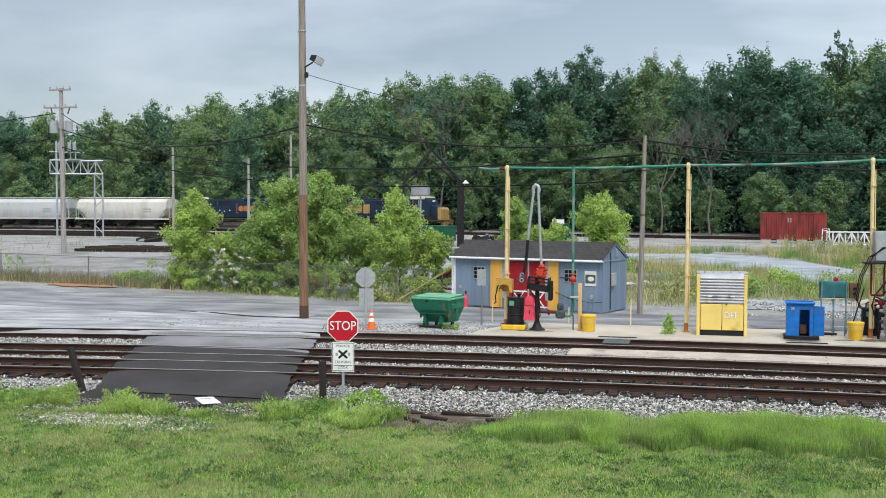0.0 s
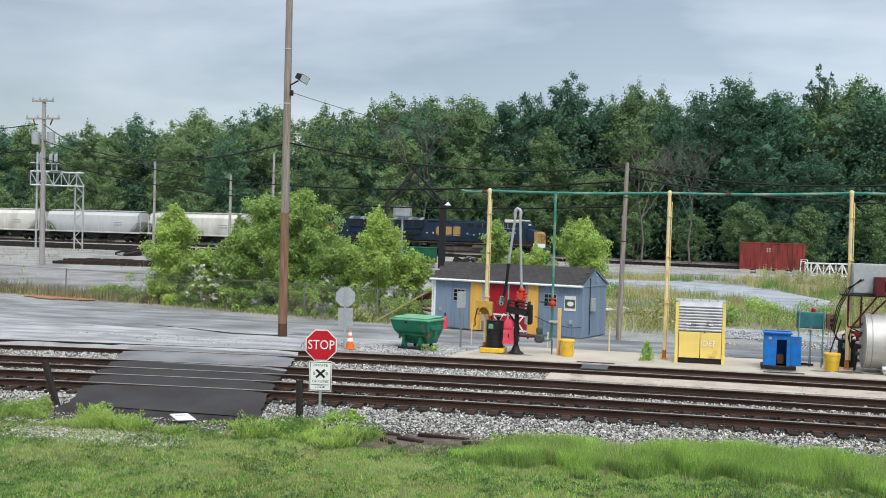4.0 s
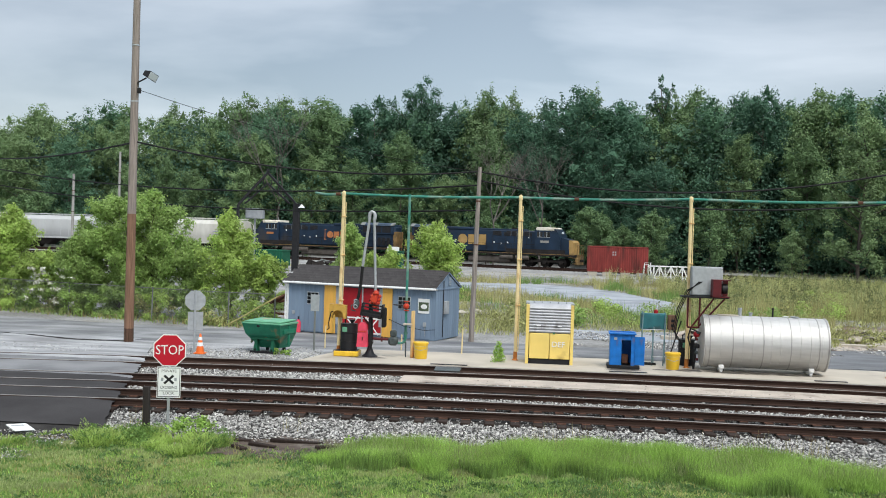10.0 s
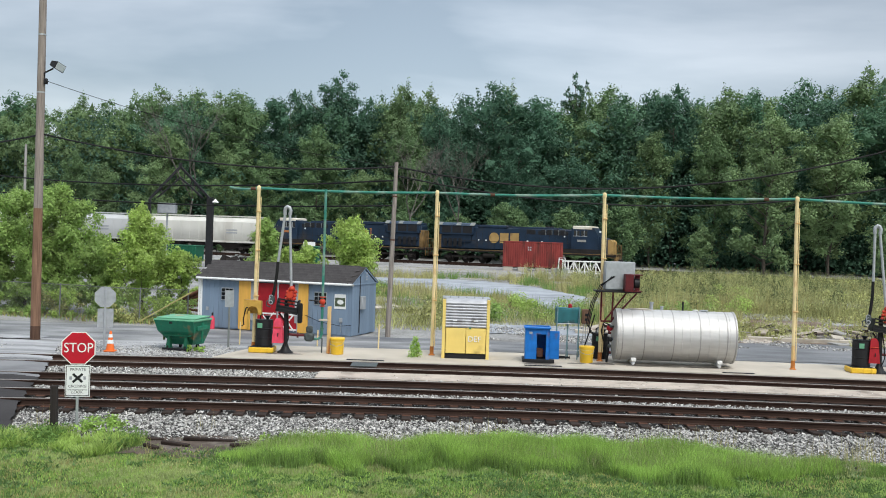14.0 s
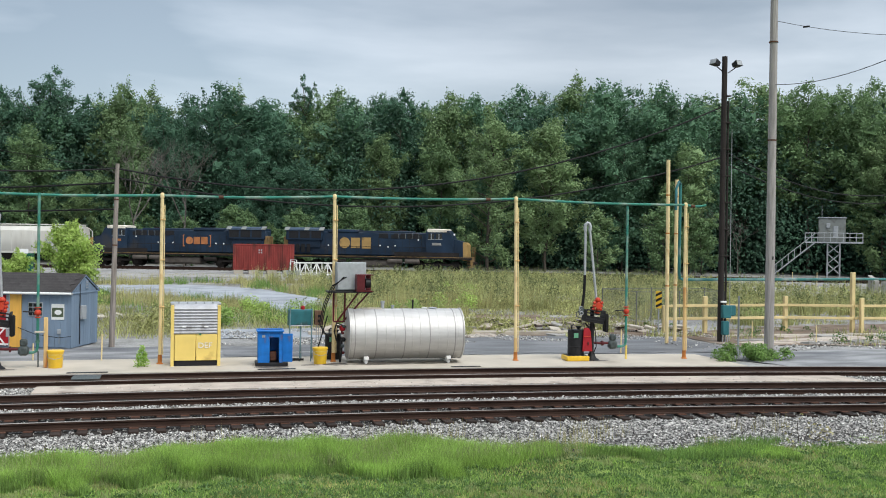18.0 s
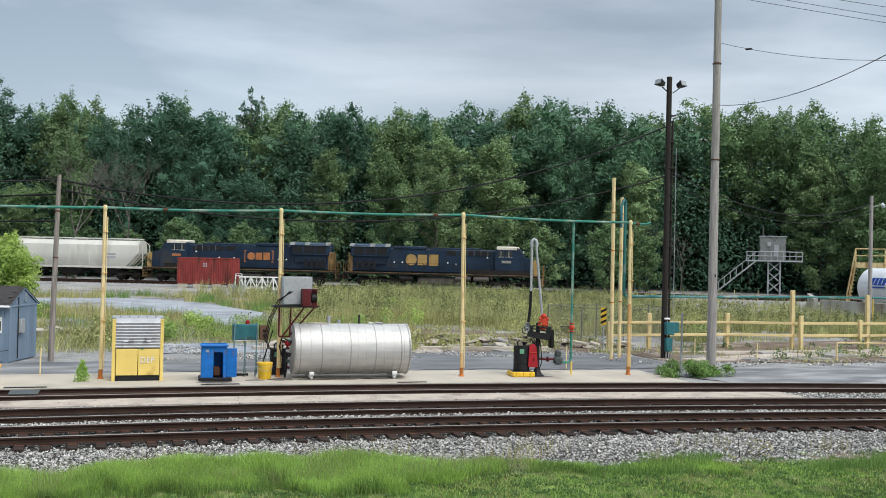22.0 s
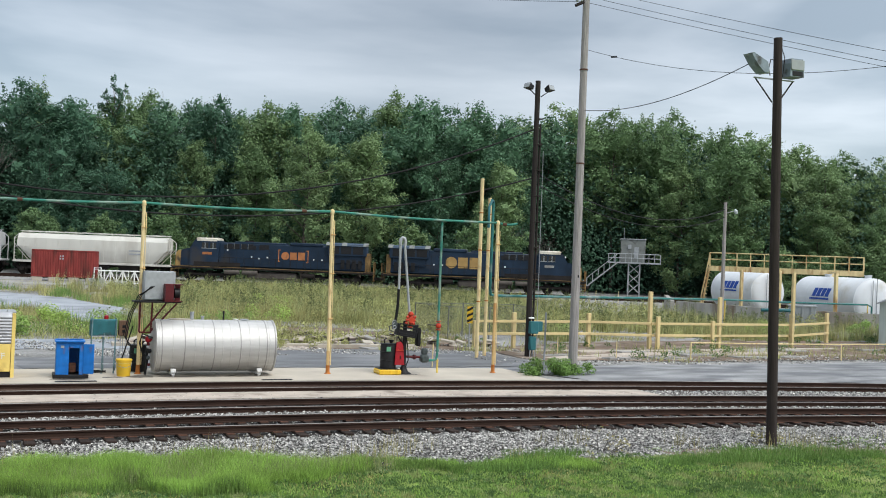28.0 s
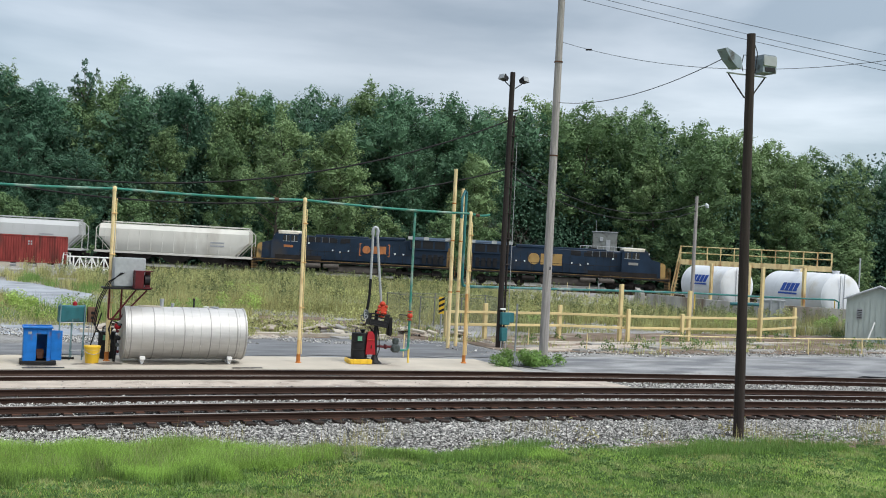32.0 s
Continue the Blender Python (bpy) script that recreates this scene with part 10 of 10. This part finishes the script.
def plants():
    x, y, u = scatter(5200, 7.5, 50, 45.5, 92, 71)
    k = off_line(x, y) < -14
    x, y, u = x[k], y[k], u[k]
    tone = wave(x, y, 0.35, 72)
    k = (tone > 0.42) & ~((y < 52.5) & (u < 0.93)) & ~((x > 50) & (y > 55)) & ~((x < 10.5) & (y > 56)) & ~((x > 21) & (x < 28.4) & (y < 50.5))
    x, y, u, tone = x[k], y[k], u[k], tone[k]
    g = u * 0.6 + tone * 0.7 > 0.72
    g &= u > 0.55
    leafy_plants("green_field_plants", x[g], y[g], u[g], 40, 0.12, 0.8, 0.32, WEED_BLADE, 73, "leafy olive-green weeds standing in the field")
    x, y, u = scatter(15000, 7.0, 62, 46.5, 97, 171)
    k = off_line(x, y) < -13
    x, y, u = x[k], y[k], u[k]
    tone, dry = wave(x, y, 0.22, 172), wave(x, y, 0.5, 173)
    k = ~((y < 53.4) & (x < 24) & ((wave(x, y, 0.8, 45) < 0.66) | (y < 48.4))) & ~((x > 44) & (y > 56) & (y < 84) & (u < 0.9)) & ~((x < 10.5) & (y > 56) & (y < 84)) & ~((x > 21) & (x < 28.4) & (y < 50.5)) & (tone + 0.4 * u > 0.52) & ~((x < 20) & (y > 85) & (u < 0.93))
    x, y, u, tone, dry = x[k], y[k], u[k], tone[k], dry[k]
    g = dry + 0.5 * (u - 0.5) > 0.55
    tufts("green_field_grass", x[g], y[g], u[g], 15, 0.85, 0.30, WEED_BLADE, 174, "tall olive-green field grass")
    tufts("yellow_field_grass", x[~g], y[~g], u[~g], 15, 0.95, 0.28, GOLD_WEED, 175, "tall yellowing field grass")
    j = (wave(x, y, 0.9, 178) > 0.62) & (u > 0.68)
    leafy_plants("tall_dark_weeds", x[j], y[j], u[j], 46, 0.10, 1.1, 0.22, FIELD_DARK, 179, "tall dark olive weeds standing above the grass")
    j = u > 0.35
    tufts("pale_field_stalks", x[j], y[j], u[j], 4, 1.25, 0.30, PALE_STALK, 186, "thin pale upright stalks above the field grass")
    j = (wave(x, y, 0.4, 176) > 0.5) & (u > 0.45)
    tufts("tan_seed_heads", x[j], y[j], u[j], 7, 1.05, 0.22, DRY_BLADE, 177, "tan seed heads above the field grass")
    x, y, u = scatter(5200, -6, 16, 46, 92, 181)
    near_edge = np.interp(x, [-16, -2.3, 1.3, 4.6, 6, 9.7], [72, 70.6, 67.3, 62.5, 56, 57])
    far_edge = np.interp(x, [-16, -3.4, 0.2, 3.7, 6.9, 9.6], [86, 81, 82, 80.6, 76, 67])
    k = ((y < near_edge) & (y > near_edge - 14) & (y > 48.5) | (y > far_edge) & (y < far_edge + 9) & (y < 86)) & (wave(x, y, 0.5, 182) > 0.36)
    x, y, u = x[k], y[k], u[k]
    g = wave(x, y, 0.45, 183) > 0.5
    tufts("path_grass", x[g], y[g], u[g], 15, 0.75, 0.34, LAWN_BLADE, 184, "lush green grass along the gravel track")
    tufts("path_straw", x[~g], y[~g], u[~g], 15, 0.85, 0.30, GOLD_WEED, 185, "straw-yellow grass along the gravel track")
    x, y, u = scatter(240, 23, 54, 38, 47, 75)
    k = wave(x, y, 0.6, 76) > 0.5
    leafy_plants("yard_plants", x[k], y[k], u[k], 40, 0.08, 0.45, 0.22, LAWN_DARK, 77, "low dark green weeds on the bare soil")
    x, y, u = scatter(1500, -18, -4.8, 18.9, 22.4, 80)
    yb = y + drop_np(x)
    dist = np.minimum(np.hypot((x + 7.6) / 2.0, (yb - 20.8) / 0.9), np.hypot((x + 14.6) / 2.4, (yb - 21.0) / 0.8))
    dist = np.minimum(dist, np.hypot((x + 10.9) / 1.2, (yb - 20.45) / 0.35))
    k = (dist + 0.7 * (wave(x, y, 2.2, 17) - 0.5) < 0.85) & ~((x > -13.7) & (x < -9.2) & (y > 21.6)) & (np.hypot(x + 10.4, y - 20.3) > 0.6)
    k &= (np.abs(x + 7.0) > 0.5) | (y > 21.3)
    g = wave(x, y, 1.4, 83) > 0.5
    leafy_plants("crossing_weeds", x[k & g], y[k & g], u[k & g], 46, 0.05, 0.36, 0.16, LEAF_BRIGHT, 81, "bright yellow-green leafy weeds at the lawn edge")
    leafy_plants("crossing_undergrowth", x[k & ~g], y[k & ~g], u[k & ~g], 46, 0.05, 0.26, 0.17, LAWN_BLADE, 82, "low dense green weeds at the lawn edge")
    x, y, u = scatter(110, 8, 21.5, 43.5, 48.5, 78)
    leafy_plants("rubble_plants", x, y, u, 44, 0.10, 0.7, 0.26, WEED_BLADE, 79, "leafy weeds growing among the rubble")


plants()


def far_woods(name, n, near, far, reach, size, mat, seed, label):
    """The depth of the forest behind the front trees, too far in to tell trees apart."""
    r = np.random.default_rng(seed)
    s, off = r.uniform(-50, 262, n), r.uniform(near, far, n)
    a = s / ARC_R
    x, y = ARC_C[0] + (ARC_R + off) * np.sin(a), ARC_C[1] + (ARC_R + off) * np.cos(a)
    top = np.interp(x, [p for p, _ in SKYLINE], [q for _, q in SKYLINE]) * (reach + 0.12 * np.sin(x * 0.31) + 0.06 * np.sin(x * 0.83 + 1))
    z = 0.9 + top * r.uniform(0, 1, n) ** 0.9
    k = np.hypot(x - 73, y - 101) > 7
    p, n = np.stack([x, y, z], 1)[k], int(k.sum())
    nrm = 0.7 * r.normal(size=(n, 3)) + np.array([0, -0.8, 0.6])
    nrm /= np.linalg.norm(nrm, axis=1)[:, None]
    t = np.cross(nrm, r.normal(size=(n, 3)))
    t /= np.linalg.norm(t, axis=1)[:, None]
    b = np.cross(nrm, t)
    q = size * (0.6 + 0.8 * r.random(n))[:, None]
    v = np.stack([p - t * q * 0.6, p + b * q * 0.7, p + t * q * 0.6 - b * q * 0.2], 1).reshape(-1, 3)
    raw(name, v.tolist(), np.arange(n * 3).reshape(-1, 3).tolist(), mat, "stuff", label, "forest")


# Deep and middle woods carry canopy shade in their leaf colour.
far_woods("deep_woods", 60000, 34, 50, 0.66, 1.8, LEAF_SHADE, 61, "depth of the forest behind the front trees, with shade painted in")
far_woods("undergrowth", 100000, 17, 31, 0.42, 0.27, LEAF_DARK, 62, "leafy undergrowth between the forest trees")
far_woods("middle_foliage", 80000, 22, 34, 0.72, 0.45, LEAF_SHADE, 63, "dense middle foliage of the forest, coloured dark for canopy shade")


# ---- what moves: the train ----
TRAVEL = ((0, 78.65), (3, 91.0), (6, 102.9), (9, 114.5), (13, 129.1), (15.5, 137.95), (17, 143.2), (19, 150.1), (21.5, 158.5), (23, 163.4), (28, 178.85), (32, 190.65))


def travelled(t):
    for (a, sa), (b, sb) in zip(TRAVEL, TRAVEL[1:]):
        if t <= b:
            return sa + (sb - sa) * (t - a) / (b - a)
    return TRAVEL[-1][1]


def motions():
    cars = [(LOCO_LEAD, -7.45, 0), (LOCO_REAR, -30.2, 180)] + [(h, -49.45 - 18.0 * k, 0) for k, h in enumerate(HOPPERS)]
    for ob, back, flip in cars:
        rows = []
        for t, s in TRAVEL:
            x, y, yaw = far_line(s + back)
            rows.append((t, pose(x, y, RAIL_Z, 0, 0, yaw + flip)))
        walk(ob, rows)
        for wheel, place in WHEELS:
            if wheel.parent.parent is ob:
                turns = [(0.2 * k, travelled(0.2 * k) / 0.56) for k in range(161)]
                walk(wheel, [(t, place @ pose(0, 0, 0, 0, math.degrees(-a if flip else a), 0)) for t, a in turns])


motions()
